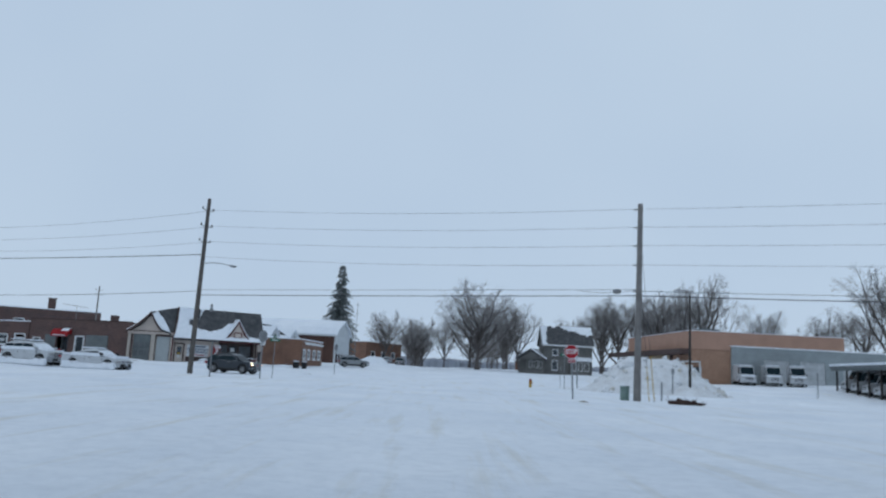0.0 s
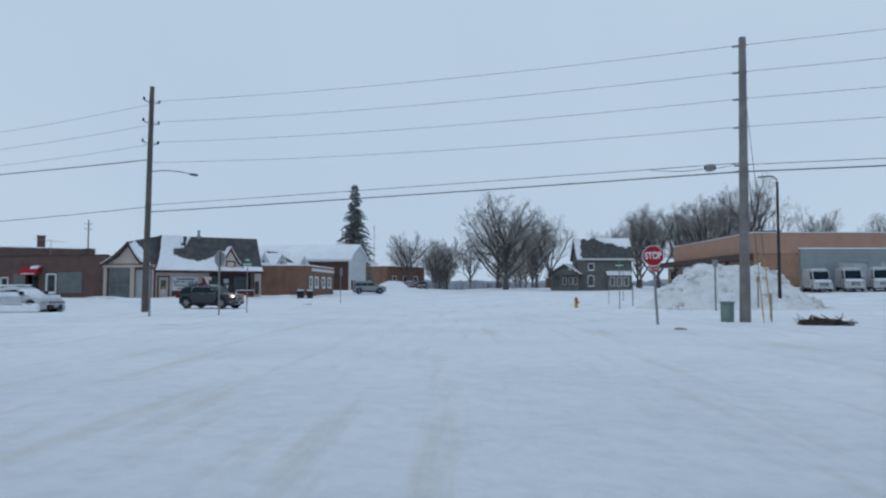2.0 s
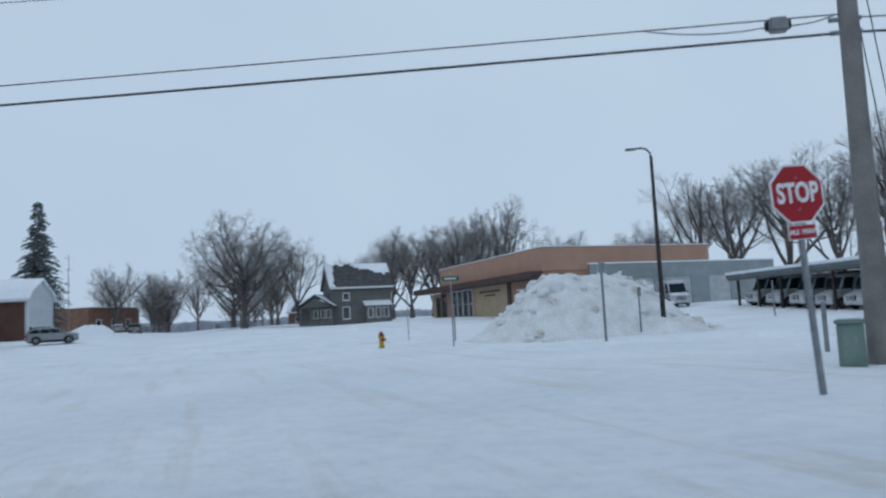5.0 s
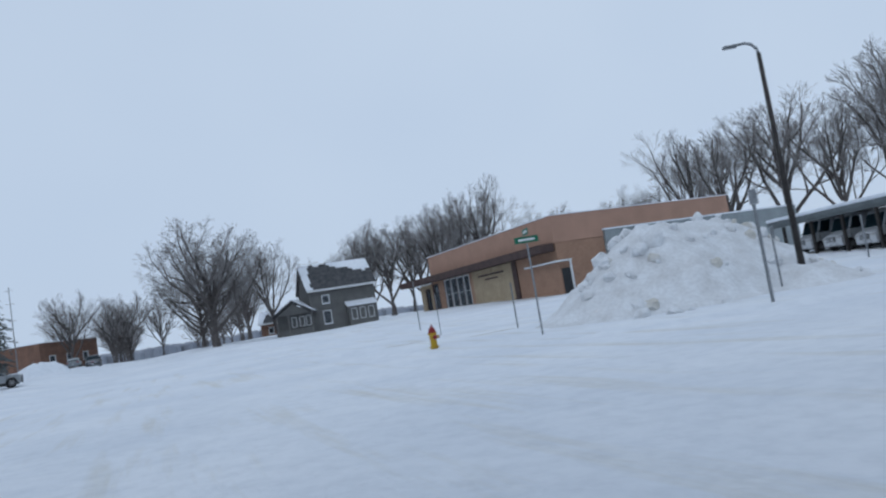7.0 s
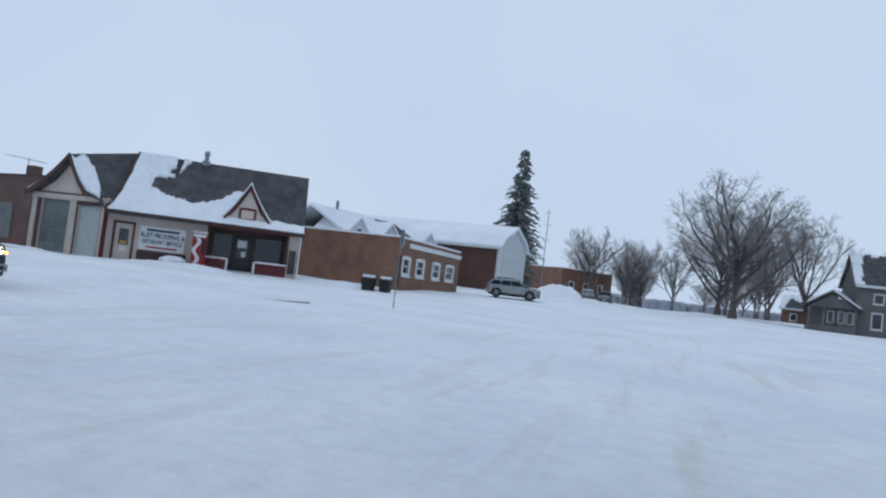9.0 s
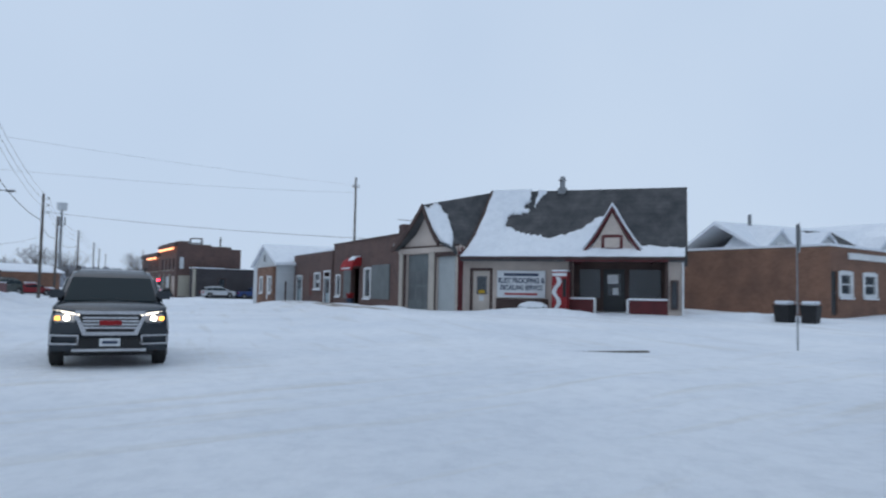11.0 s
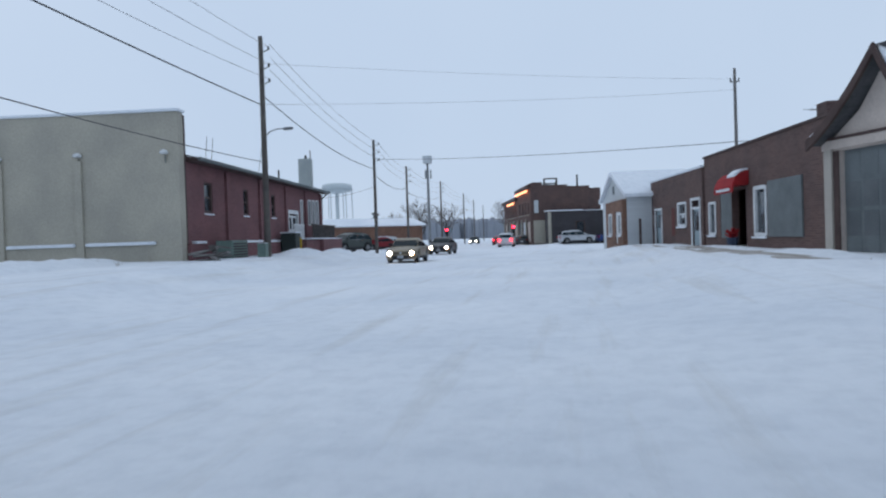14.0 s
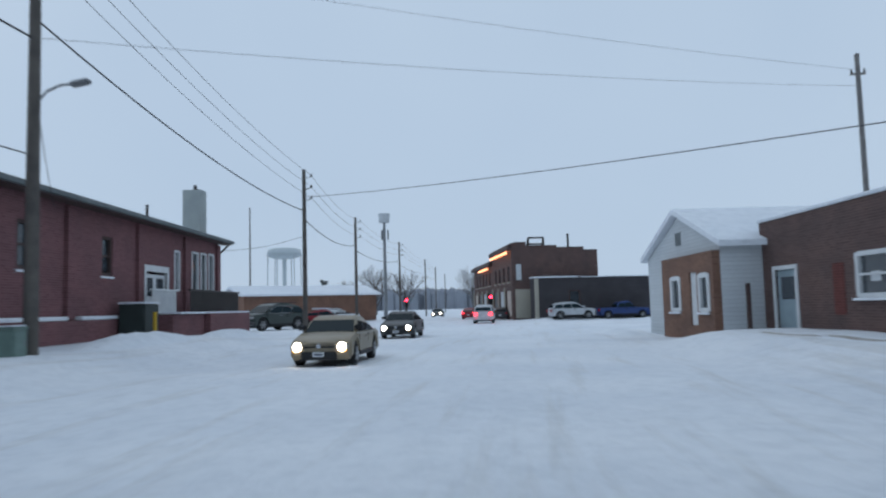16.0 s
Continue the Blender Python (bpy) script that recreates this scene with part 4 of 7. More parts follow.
# ---- buildings up the north road ----
bb = thing("brick_office", sized(pose(-62.46, 81.78, 0, 0, 0, 115.5), 1.219, 1.0, 1.116), "low buff brick office with white-framed windows and snowy parapet", "building")
bwins = [(0.75, 2.0), (3.05, 4.45), (6.0, 7.5), (8.75, 10.5)]
shell(bb, 11.7, 9.5, -0.2, 3.72, BRICK_TAN, [(a, b, 1.42, 2.6) for a, b in bwins] + [(0.05, 0.6, 0.6, 2.6)])
for a, b in bwins:
    window(bb, a, b, 1.42, 2.6, WHITE, 0.16, cross=True)
door(bb, 0.05, 0.6, 0.6, 2.6, DOOR_DK)
part("fascia", bx(1.6, 11.75, -0.1, -0.002, 3.2, 3.5), WHITE, bb, "white fascia band")
part("coping", bx(-0.06, 11.76, -0.06, 9.55, 3.725, 3.85, bevel=0.03), SNOW, bb, "snow on the parapet")
part("downpipe", tb((-0.06, 8.9, 0.2), (-0.06, 8.9, 3.6), 0.06, 0.06, 8), WHITE, bb)


def bin_(x, y, turn):
    r = thing("wheelie_bin", pose(x, y, ground_z(x, y) - 0.3, 0, 0, turn), "dark wheelie bin half sunk in snow", "bin", "bins beside the office")
    bm = bmesh.new()
    vs = [bm.verts.new((sx * w, sy * d, z)) for z, w, d in ((0, 0.26, 0.28), (1.0, 0.34, 0.38)) for sx, sy in ((-1, -1), (1, -1), (1, 1), (-1, 1))]
    for f in ((3, 2, 1, 0), (4, 5, 6, 7), (0, 1, 5, 4), (1, 2, 6, 5), (2, 3, 7, 6), (3, 0, 4, 7)):
        bm.faces.new([vs[i] for i in f])
    part("body", bm, PLASTIC, r)
    part("lid", bx(-0.37, 0.37, -0.42, 0.4, 1.0, 1.07, bevel=0.02), PLASTIC, r)
    part("snow", bx(-0.34, 0.34, -0.38, 0.36, 1.075, 1.25, bevel=0.07), SNOW, r, "cap of snow")
    for s in (-0.28, 0.28):
        part("wheel", tb((s - 0.03, 0.3, 0.12), (s + 0.03, 0.3, 0.12), 0.12, 0.12, 10), TYRE, r)
    return r


bin_(-59.0, 76.5, 25)
bin_(-58.35, 77.3, 35)

wbn = thing("gabled_hall", sized(pose(-78.15, 111.38, 0, 0, 0, 109.4), 1.092, 1.0, 1.048), "pale gabled hall with brown brick side wall and snowy roof", "building")
hw = [(0.5, 1.3), (2.0, 2.8), (3.5, 4.3), (5.0, 5.8), (6.5, 7.3)]
part("wall", pierced(0, 8.4, 0, 0.3, 0.2, 5.8, [(a, b, 0.9, 2.7) for a, b in hw]), SIDING_WHITE, wbn)
for a, b in hw:
    window(wbn, a, b, 0.9, 2.7, TRIM_DARK, 0.1, sill=False)
part("gable_wall", prism(bmesh.new(), [(0, 5.8), (0.9, 6.75), (4.2, 8.1), (7.5, 6.75), (8.4, 5.8)], "y", 0, 0.3), SIDING_WHITE, wbn)
part("wall", bx(0, 0.3, 0.3, 20, 0.2, 5.8), mat("brown_brick", (0.14, 0.075, 0.06), (0.11, 0.06, 0.05), 0.9, 0.8, 25, 0.4, pattern="brick"), wbn, "brown brick side wall")
part("wall", bx(8.1, 8.4, 0.3, 20, 0.2, 5.8), SIDING_WHITE, wbn)
part("wall", bx(0.3, 8.1, 19.7, 20, 0.2, 5.8), SIDING_WHITE, wbn)
part("corner_board", bx(-0.06, 0.22, -0.06, 0.0, 0.2, 5.8), WHITE, wbn)
part("eave_board", bx(-0.4, -0.1, -0.2, 20.2, 5.65, 5.95), WHITE, wbn)
part("roof", prism(bmesh.new(), [(-0.45, 5.85), (0.85, 6.9), (4.2, 8.3), (7.55, 6.9), (8.85, 5.85), (8.85, 6.05), (7.6, 7.1), (4.2, 8.6), (0.8, 7.1), (-0.45, 6.05)], "y", -0.35, 20.3), SNOW, wbn, "snow-covered gambrel roof")

dh = thing("dormer_house", pose(-76.5, 88.5, 0, 0, 0, 103), "grey house roof with white dormers behind the office", "house")
part("wall", bx(0, 16, 0, 9, 0.3, 4.6), SIDING_GREY, dh)
part("roof", prism(bmesh.new(), [(-0.5, 4.4), (4.5, 7.0), (9.5, 4.4), (9.5, 4.6), (4.5, 7.3), (-0.5, 4.6)], "x", -0.5, 16.5), SNOW, dh, "snow-covered roof")
for x in (1.6, 6.6, 13.6):
    part("dormer", prism(bmesh.new(), [(x - 1.3, 4.5), (x - 1.3, 5.2), (x, 6.3), (x + 1.3, 5.2), (x + 1.3, 4.5)], "y", 0.3, 4), SIDING_WHITE, dh, "white dormer")
    part("dormer_roof", prism(bmesh.new(), [(x - 1.6, 5.0), (x, 6.35), (x + 1.6, 5.0), (x + 1.6, 5.18), (x, 6.6), (x - 1.6, 5.18)], "y", 0.1, 4.2), SNOW, dh)
    window(dh, x - 0.45, x + 0.45, 4.75, 5.5, WHITE, 0.12, y=0.2, sill=False)
part("slate_patch", prism(bmesh.new(), [(0.9, 5.32), (3.9, 6.98), (3.9, 7.02), (0.9, 5.36)], "x", 8.5, 12.0), SHINGLE, dh, "bare dark shingles")
part("flue", tb((3, 4.3, 7), (3, 4.3, 8.0), 0.14, 0.14, 8), STEEL, dh)

fbk = thing("buff_brick_building", pose(-104.0, 160.8, 0, 0, 0, 81), "far buff brick building with snow on its parapet", "building")
shell(fbk, 14, 18, 0.5, 6.9, BRICK_TAN, [(2, 3.4, 3, 4.6), (6, 7.4, 3, 4.6), (10, 11.4, 3, 4.6)])
for x in (2, 6, 10):
    window(fbk, x, x + 1.4, 3, 4.6, WHITE, 0.12)
part("coping", bx(-0.1, 14.1, -0.1, 18, 6.9, 7.05), SNOW, fbk)


def gabled_house(m, w, d, z0, eave, ridge, wall_m, label, wins, snow=0.3):
    r = thing("house", m, label, "house")
    part("wall", pierced(0, w, 0, 0.25, z0, eave, [h for h in wins]), wall_m, r)
    part("wall", bx(0, 0.25, 0.25, d, z0, eave), wall_m, r)
    part("wall", bx(w - 0.25, w, 0.25, d, z0, eave), wall_m, r)
    part("wall", bx(0.25, w - 0.25, d - 0.25, d, z0, eave), wall_m, r)
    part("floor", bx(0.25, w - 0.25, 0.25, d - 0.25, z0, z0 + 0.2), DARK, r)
    for x in (0, w - 0.25):
        part("gable_wall", prism(bmesh.new(), [(0, eave), (d / 2, ridge - 0.15), (d, eave)], "x", x, x + 0.25), wall_m, r)
    t = 0.18
    part("roof", prism(bmesh.new(), [(-0.5, eave - 0.25), (d / 2, ridge), (d + 0.5, eave - 0.25), (d + 0.5, eave - 0.05), (d / 2, ridge + 0.25), (-0.5, eave - 0.05)], "x", -0.45, w + 0.45), SHINGLE, r, "dark shingle roof")
    random.seed(int(w * 100))
    bm = bmesh.new()
    n = 40
    vs = {}
    for i in range(n + 1):
        for j in range(13):
            t = j / 12
            x = -0.45 + (w + 0.9) * i / n
            cover = snow + 0.4 * (x / w) + 0.45 * noise.noise(Vector((x * 0.5, t * 2, w)))
            vs[i, j] = (bm.verts.new((x, -0.5 + (d / 2 + 0.5) * t, eave - 0.05 + (ridge + 0.3 - eave) * t + 0.1)), t > 1 - cover or x < 0.5 + 0.9 * t or t < 0.05)
    for i in range(n):
        for j in range(12):
            q = [vs[i, j], vs[i + 1, j], vs[i + 1, j + 1], vs[i, j + 1]]
            if sum(k[1] for k in q) >= 3:
                bm.faces.new([k[0] for k in q])
    bmesh.ops.delete(bm, geom=[v for v in bm.verts if not v.link_faces], context="VERTS")
    bmesh.ops.solidify(bm, geom=bm.faces[:], thickness=0.1)
    part("snow", bm, SNOW, r, "patchy snow on the roof")
    part("eave_board", bx(-0.4, w + 0.4, -0.56, -0.5, eave - 0.32, eave - 0.02), WHITE, r)
    for h in wins:
        window(r, *h, WHITE, 0.11)
    return r


house = gabled_house(sized(pose(-49.56, 141.07, 0, 0, 0, 27.0), 0.827, 1.0, 0.991), 11.5, 8, 0.8, 7.0, 10.6, SIDING_GREY, "two-storey grey house with steep half-snowed roof", [(2.1, 3.4, 4.9, 6.1), (2.0, 3.4, 2.0, 3.9)], snow=0.1)
part("bay", bx(6.2, 10.9, -0.9, -0.002, 1.0, 3.9), SIDING_GREY, house)
part("bay_roof", prism(bmesh.new(), [(-1.3, 3.9), (0, 4.5), (0, 4.75), (-1.3, 4.1)], "x", 5.9, 11.2), SNOW, house, "snowy lean-to roof")
for x in (6.6, 8.1, 9.6):
    window(house, x, x + 1.0, 2.0, 3.6, WHITE, 0.09, y=-0.92, sill=False)
part("vent", tb((4.5, 3.6, 10.2), (4.5, 3.6, 11.1), 0.12, 0.12, 8), STEEL, house)
porch = thing("porch_house", pose(-54.0, 138.9, 0, 0, 0, 8), "small gabled porch with dark shrubs and snowy roof", "porch")
for x in (0.1, 1.7, 3.4, 4.9):
    part("post", bx(x - 0.08, x + 0.08, -0.08, 0.08, 0.8, 3.9), POLE_GREY, porch)
part("wall", bx(0, 5, 1.2, 1.4, 0.8, 4.0), SIDING_GREY, porch)
part("wall", bx(0, 5, 0.0, 0.15, 0.8, 1.9), SIDING_GREY, porch)
for x in (1.9, 3.0, 3.9):
    window(porch, x, x + 0.7, 2.2, 3.6, WHITE, 0.1, y=1.2, sill=False)
part("roof", prism(bmesh.new(), [(-0.5, 3.8), (2.5, 5.6), (5.5, 3.8), (5.5, 4.0), (2.5, 5.9), (-0.5, 4.0)], "y", -0.5, 6), SHINGLE, porch)
part("gable_wall", prism(bmesh.new(), [(0.1, 3.95), (2.5, 5.45), (4.9, 3.95)], "y", -0.2, 0), SIDING_GREY, porch)
part("snow", prism(bmesh.new(), [(1.0, 4.98), (2.5, 5.9), (5.4, 4.08), (5.4, 4.2), (2.5, 6.05), (1.0, 5.1)], "y", -0.4, 5.9), SNOW, porch, "snow on the roof")
for i, (x, y, c) in enumerate(((-66.5, 178.5, 0), (-60.0, 181.0, 12), (-73.5, 186.0, -10))):
    gabled_house(pose(x, y, 0, 0, 0, 20 + c), 8.0, 7, 1.0, 4.4, 6.6, (SIDING_GREY, SIDING_WHITE, BRICK_TAN)[i], ("far grey bungalow in snow", "far white bungalow in snow", "far brick bungalow in snow")[i], [(1.5, 2.6, 2.2, 3.5), (5, 6.2, 2.2, 3.5)])

# ---- post office yard ----
po = thing("post_office", sized(pose(-31.56, 135.17, 0, 0, 0, -60.7), 0.941, 1.008, 0.982), "low orange brick public building with a rust tan parapet", "building")
BUFF = mat("buff_brick_panel", (0.52, 0.41, 0.28), (0.44, 0.34, 0.23), 0.9, 0.8, 25, 0.3, pattern="brick")
pw = [(0.6, 2.4, 1.5, 4.7), (4.6, 6.4, 1.2, 4.9), (6.6, 8.4, 1.2, 4.9), (8.6, 10.4, 1.2, 4.9), (10.6, 12.3, 1.2, 4.9)]
part("wall", pierced(0, 32.8, 0, 0.35, 0.5, 5.75, pw), BRICK_ORANGE, po)
part("wall", bx(0, 0.35, 0.35, 21, 0.5, 5.75), BRICK_ORANGE, po)
part("wall", bx(32.45, 32.8, 0.35, 21, 0.5, 5.75), BRICK_ORANGE, po)
part("wall", bx(0.35, 32.45, 20.65, 21, 0.5, 5.75), BRICK_ORANGE, po)
part("floor", bx(0.4, 32.4, 0.4, 20.6, 0.5, 0.9), DARK, po)
for h in pw:
    window(po, *h, TRIM_DARK if h[0] < 3 else WHITE, 0.1, cross=h[0] > 3, sill=False)
    part("jamb", bx(h[0] - 0.16, h[0] - 0.04, -0.08, -0.002, 0.8, 5.0), TRIM_DARK, po)
part("sill", bx(4.3, 12.6, -0.16, -0.002, 1.0, 1.16, bevel=0.02), SNOW, po, "snow on the long window sill")
part("wing_wall", pierced(-7.5, 0.0, 1.2, 1.5, 0.5, 5.0, [(-5.6, -3.8, 1.3, 4.4), (-2.6, -1.0, 1.3, 4.4)]), BUFF, po, "buff brick side wing")
for xa, xb in ((-5.6, -3.8), (-2.6, -1.0)):
    window(po, xa, xb, 1.3, 4.4, TRIM_DARK, 0.12, y=1.2, sill=False)
part("wing_wall", bx(-7.5, -7.2, 1.5, 9.0, 0.5, 5.0), BUFF, po)
part("wing_roof", bx(-7.9, 0.0, 0.8, 9.2, 5.0, 5.3), SNOW, po, "snow on the low wing")
part("panel", bx(13.3, 23.4, -0.06, -0.002, 0.6, 5.0), BUFF, po, "buff brick panel with dark lettering")
part("pilaster", bx(23.5, 24.5, -0.12, -0.002, 0.6, 5.0), TRIM_DARK, po, "dark full-height slot")
part("fascia", bx(-8.0, 32.7, -1.6, -0.125, 5.0, 5.75, bevel=0.02), TRIM_DARK, po, "deep dark eave fascia")
part("parapet", bx(0.5, 32.9, -0.12, 21.1, 5.76, 8.3), FASCIA_TAN, po, "rust tan parapet")
part("parapet_cap", bx(0.4, 33.0, -0.2, 21.2, 8.301, 8.38, bevel=0.02), SNOW, po, "thin snow on the parapet")
for k, (xa, xb, za, zb) in enumerate(((15.0, 21.5, 4.2, 4.42), (16.6, 20.0, 3.75, 3.92))):
    part("lettering", bx(xa, xb, -0.08, -0.062, za, zb), TRIM_DARK, po, "line of dark wall lettering")
part("door_hood", bx(27.4, 33.7, -0.75, -0.13, 3.9, 4.06, bevel=0.02), WHITE, po, "thin white canopy over the side entrance")
part("post", bx(33.5, 33.64, 0.75, 0.89, 0.5, 3.9), WHITE, po)
part("door_hood", bx(32.81, 33.7, -0.12, 0.95, 3.9, 4.06, bevel=0.02), WHITE, po)
sd = part("door", bx(32.805, 32.86, 0.2, 1.1, 0.7, 3.3), DOOR_DK, po, "dark side door")
part("door_casing", bx(32.805, 32.9, 1.1, 1.25, 0.7, 3.4), WHITE, sd)
part("roof_unit", bx(18.5, 22, 5, 8, 8.3, 9.4, bevel=0.05), GREY_PANEL, po, "grey rooftop air unit")
part("roof", bx(0.7, 32.7, 0.1, 20.9, 8.0, 8.29), SNOW, po)
gy = thing("loading_shed", pose(-11.6, 110.6, 0, 0, 0, 29.3), "grey metal-clad loading shed with white roller doors", "building")
gh = [(4.5, 8.0, 1.4, 4.6), (9.5, 13.0, 1.4, 4.6), (15.5, 18.5, 1.4, 4.6)]
shell(gy, 25, 6, 0.5, 6.2, GREY_WALL, gh)
for h in gh:
    part("roller_door", bx(h[0], h[1], 0.1, 0.16, h[2], h[3]), mat("white_roller_door", (0.6, 0.63, 0.65), None, 0.6, pattern="siding"), gy, "white roller door")
part("coping", bx(-0.1, 25.1, -0.1, 0.4, 6.2, 6.35), SNOW, gy)
part("dock", bx(14.5, 19.5, -1.2, -0.1, 0.4, 1.35), GREY_PANEL, gy)
cn = thing("carport", pose(1.2, 101.0, 0, 0, 0, -72.5), "long open carport with snow-laden flat roof on dark posts", "carport")
part("roof", bx(-1.5, 30, -0.5, 6, 3.55, 3.85), GREY_PANEL, cn)
part("snow", bx(-1.6, 30.1, -0.6, 6.1, 3.855, 4.1, bevel=0.08), SNOW, cn, "thick snow on the roof")
part("beam", bx(-1.5, 30, -0.35, -0.1, 3.33, 3.55), GREY_PANEL, cn)
for i in range(10):
    part("post", bx(i * 3.2 - 0.1, i * 3.2 + 0.1, -0.3, -0.12, 0.2, 3.3), DARKSTEEL, cn)
    part("post", bx(i * 3.2 - 0.1, i * 3.2 + 0.1, 5.5, 5.7, 0.2, 3.55), DARKSTEEL, cn)
part("back_panel", bx(-1.5, 30, 5.75, 5.85, 0.2, 3.5), GREEN_BOX, cn, "grey green back wall")

# ---- far end of the west street ----
fb1 = thing("brick_annex", pose(-143.35, 42.55, 0, 0, 0, 113), "dark single-storey brick annex with snowy parapet", "building")
shell(fb1, 13.4, 1.9, -0.6, 4.35, mat("dark_grey_brick", (0.085, 0.078, 0.085), (0.065, 0.06, 0.065), 0.9, 0.6, 25, 0.3, pattern="brick"), [(3.6, 4.8, 1.2, 3.0)])
window(fb1, 3.6, 4.8, 1.2, 3.0, TRIM_DARK, 0.1)
part("coping", bx(-0.1, 4.6, -0.1, 1.9, 4.36, 4.5), SNOW, fb1)
part("coping", bx(5.0, 13.5, -0.1, 1.9, 4.36, 4.44), SNOW, fb1)
part("corner_pier", bx(-0.12, 0.3, -0.12, -0.002, -0.5, 4.3), STUCCO, fb1, "pale rendered corner pier")
for k, (off, ln, top) in enumerate(((0, 14, 8.35), (14.01, 18, 7.35))):
    wd = 9.5
    b = thing("brick_commercial_block", pose(-146.0, 39.8, 0, 0, 0, 198) @ pose(off, 0, 0), "two-storey brick commercial block with lit orange cornice strip" if k == 0 else "lower brick commercial block with orange strip and shop fronts", "building")
    # local x runs back along the street from the near corner, interior to its left
    fronts = [(1.0 + 4.4 * i, 4.2 + 4.4 * i) for i in range(3 if k == 0 else 4)]
    tops = [(1.6 + 3.0 * i, 2.8 + 3.0 * i) for i in range(4 if k == 0 else 5)]
    part("wall", pierced(0, ln, -0.3, 0, -0.6, top, [(a, c, 4.2, 5.9) for a, c in tops] + [(a, c, 0.4, 3.2) for a, c in fronts]), BRICK_DK, b)
    for a, c in tops:
        part("window", bx(a, c, -0.2, -0.12, 4.2, 5.9), GLASS, b, "upper window")
        part("window_sill", bx(a - 0.1, c + 0.1, 0.002, 0.1, 4.05, 4.18), STUCCO, b)
    for i, (a, c) in enumerate(fronts):
        part("shop_front", bx(a, c, -0.2, -0.12, 0.4, 3.2), (TAN_WALL, SIDING_WHITE, GREY_PANEL)[i % 3], b)
        part("pilaster", bx(c + 0.35, c + 0.75, 0.002, 0.12, -0.5, 3.6), STUCCO, b, "pale shop front pilaster")
    # side wall with its stepped parapet
    for ya, yb, h in ((-1.6, -0.3, top), (-5.0, -1.6, top - 0.4), (-8.0, -5.0, top - 0.62), (-wd, -8.0, top - 0.95)):
        part("wall", bx(0, 0.3, ya, yb, -0.6, h), BRICK_DK, b)
        part("coping", bx(-0.06, 0.36, ya, yb, h, h + 0.08), TRIM_DARK, b)
    part("wall", bx(0.3, ln, -wd, -wd + 0.3, -0.6, top - 0.95), BRICK_DK, b)
    part("wall", bx(ln - 0.3, ln, -wd + 0.3, -0.3, -0.6, top - 0.95), BRICK_DK, b)
    part("roof", bx(0.3, ln - 0.3, -wd + 0.3, -0.3, top - 1.5, top - 1.35), SNOW, b)
    part("cornice", bx(-0.3, ln, 0.002, 0.4, top - 0.75, top - 0.2, bevel=0.06), TRIM_DARK, b)
    part("light_strip", bx(0.5 if k == 0 else 1.0, 12.6 if k == 0 else 9.5, 0.41, 0.48, top - 1.15, top - 0.9), NEON, b, "lit orange strip")
    if k == 0:
        part("wall_sign", bx(-0.12, -0.002, -1.0, -0.45, 4.3, 6.0), SIDING_WHITE, b, "blank white upright sign")
        part("side_front", bx(-0.08, -0.002, -2.3, -0.3, 0.2, 3.3), STUCCO, b, "pale corner shop front")
        part("vent_pipe", tb((2, -6.8, top - 1.4), (2, -6.8, top + 1.1), 0.12, 0.12, 8), DARKSTEEL, b)
        bm = bmesh.new()
        for p, q in (((1, -2.1, 0), (1, -2.1, 1.5)), ((1, -3.8, -0.4), (1, -3.8, 1.5)), ((1, -2.1, 1.5), (1, -3.8, 1.5)), ((1, -2.1, 0.8), (1, -3.8, 0.8)), ((1, -2.1, 1.5), (2.4, -2.1, 0)), ((1, -3.8, 1.5), (2.4, -3.8, 0))):
            tube(bm, (p[0], p[1], top - 0.9 + p[2]), (q[0], q[1], top - 0.9 + q[2]), 0.1, 0.1, 5)
        part("roof_frame", bm, DARKSTEEL, b)
lb = thing("low_workshop", pose(-140.02, 11.27, 0, 0, 0, 135), "long low tan workshop with snow-covered roof", "building")
part("wall", bx(0, 16, 0, 8, 0.3, 3.4), BRICK_TAN, lb)
part("roof", prism(bmesh.new(), [(-0.4, 3.3), (4, 4.3), (8.4, 3.3), (8.4, 3.5), (4, 4.6), (-0.4, 3.5)], "x", -0.5, 16.5), SNOW, lb)

wt = thing("water_tower", pose(-264.12, -42.12, 0), "pale steel water tower on slender legs", "water tower")
bm = bmesh.new()
prof_t = [(0.2, 16.6), (2.4, 16.8), (4.0, 17.2), (4.8, 17.8), (4.9, 18.6), (4.6, 19.4), (3.3, 19.8), (0.2, 20.1)]
rings = [[bm.verts.new((r * math.cos(i * math.pi / 10), r * math.sin(i * math.pi / 10), z)) for i in range(20)] for r, z in prof_t]
for a, b in zip(rings, rings[1:]):
    for i in range(20):
        bm.faces.new((a[i], a[(i + 1) % 20], b[(i + 1) % 20], b[i]))
part("tank", bm, TANK, wt, "", True)
for i in range(6):
    a = i * math.pi / 3
    part("leg", tb((5.0 * math.cos(a), 5.0 * math.sin(a), 0), (4.65 * math.cos(a), 4.65 * math.sin(a), 17.6), 0.17, 0.17, 8), TANK, wt)
part("riser", tb((0, 0, 0), (0, 0, 17.2), 0.6, 0.6, 12), TANK, wt)
part("catwalk", tb((0, 0, 17.7), (0, 0, 17.82), 5.2, 5.2, 24), TANK, wt)


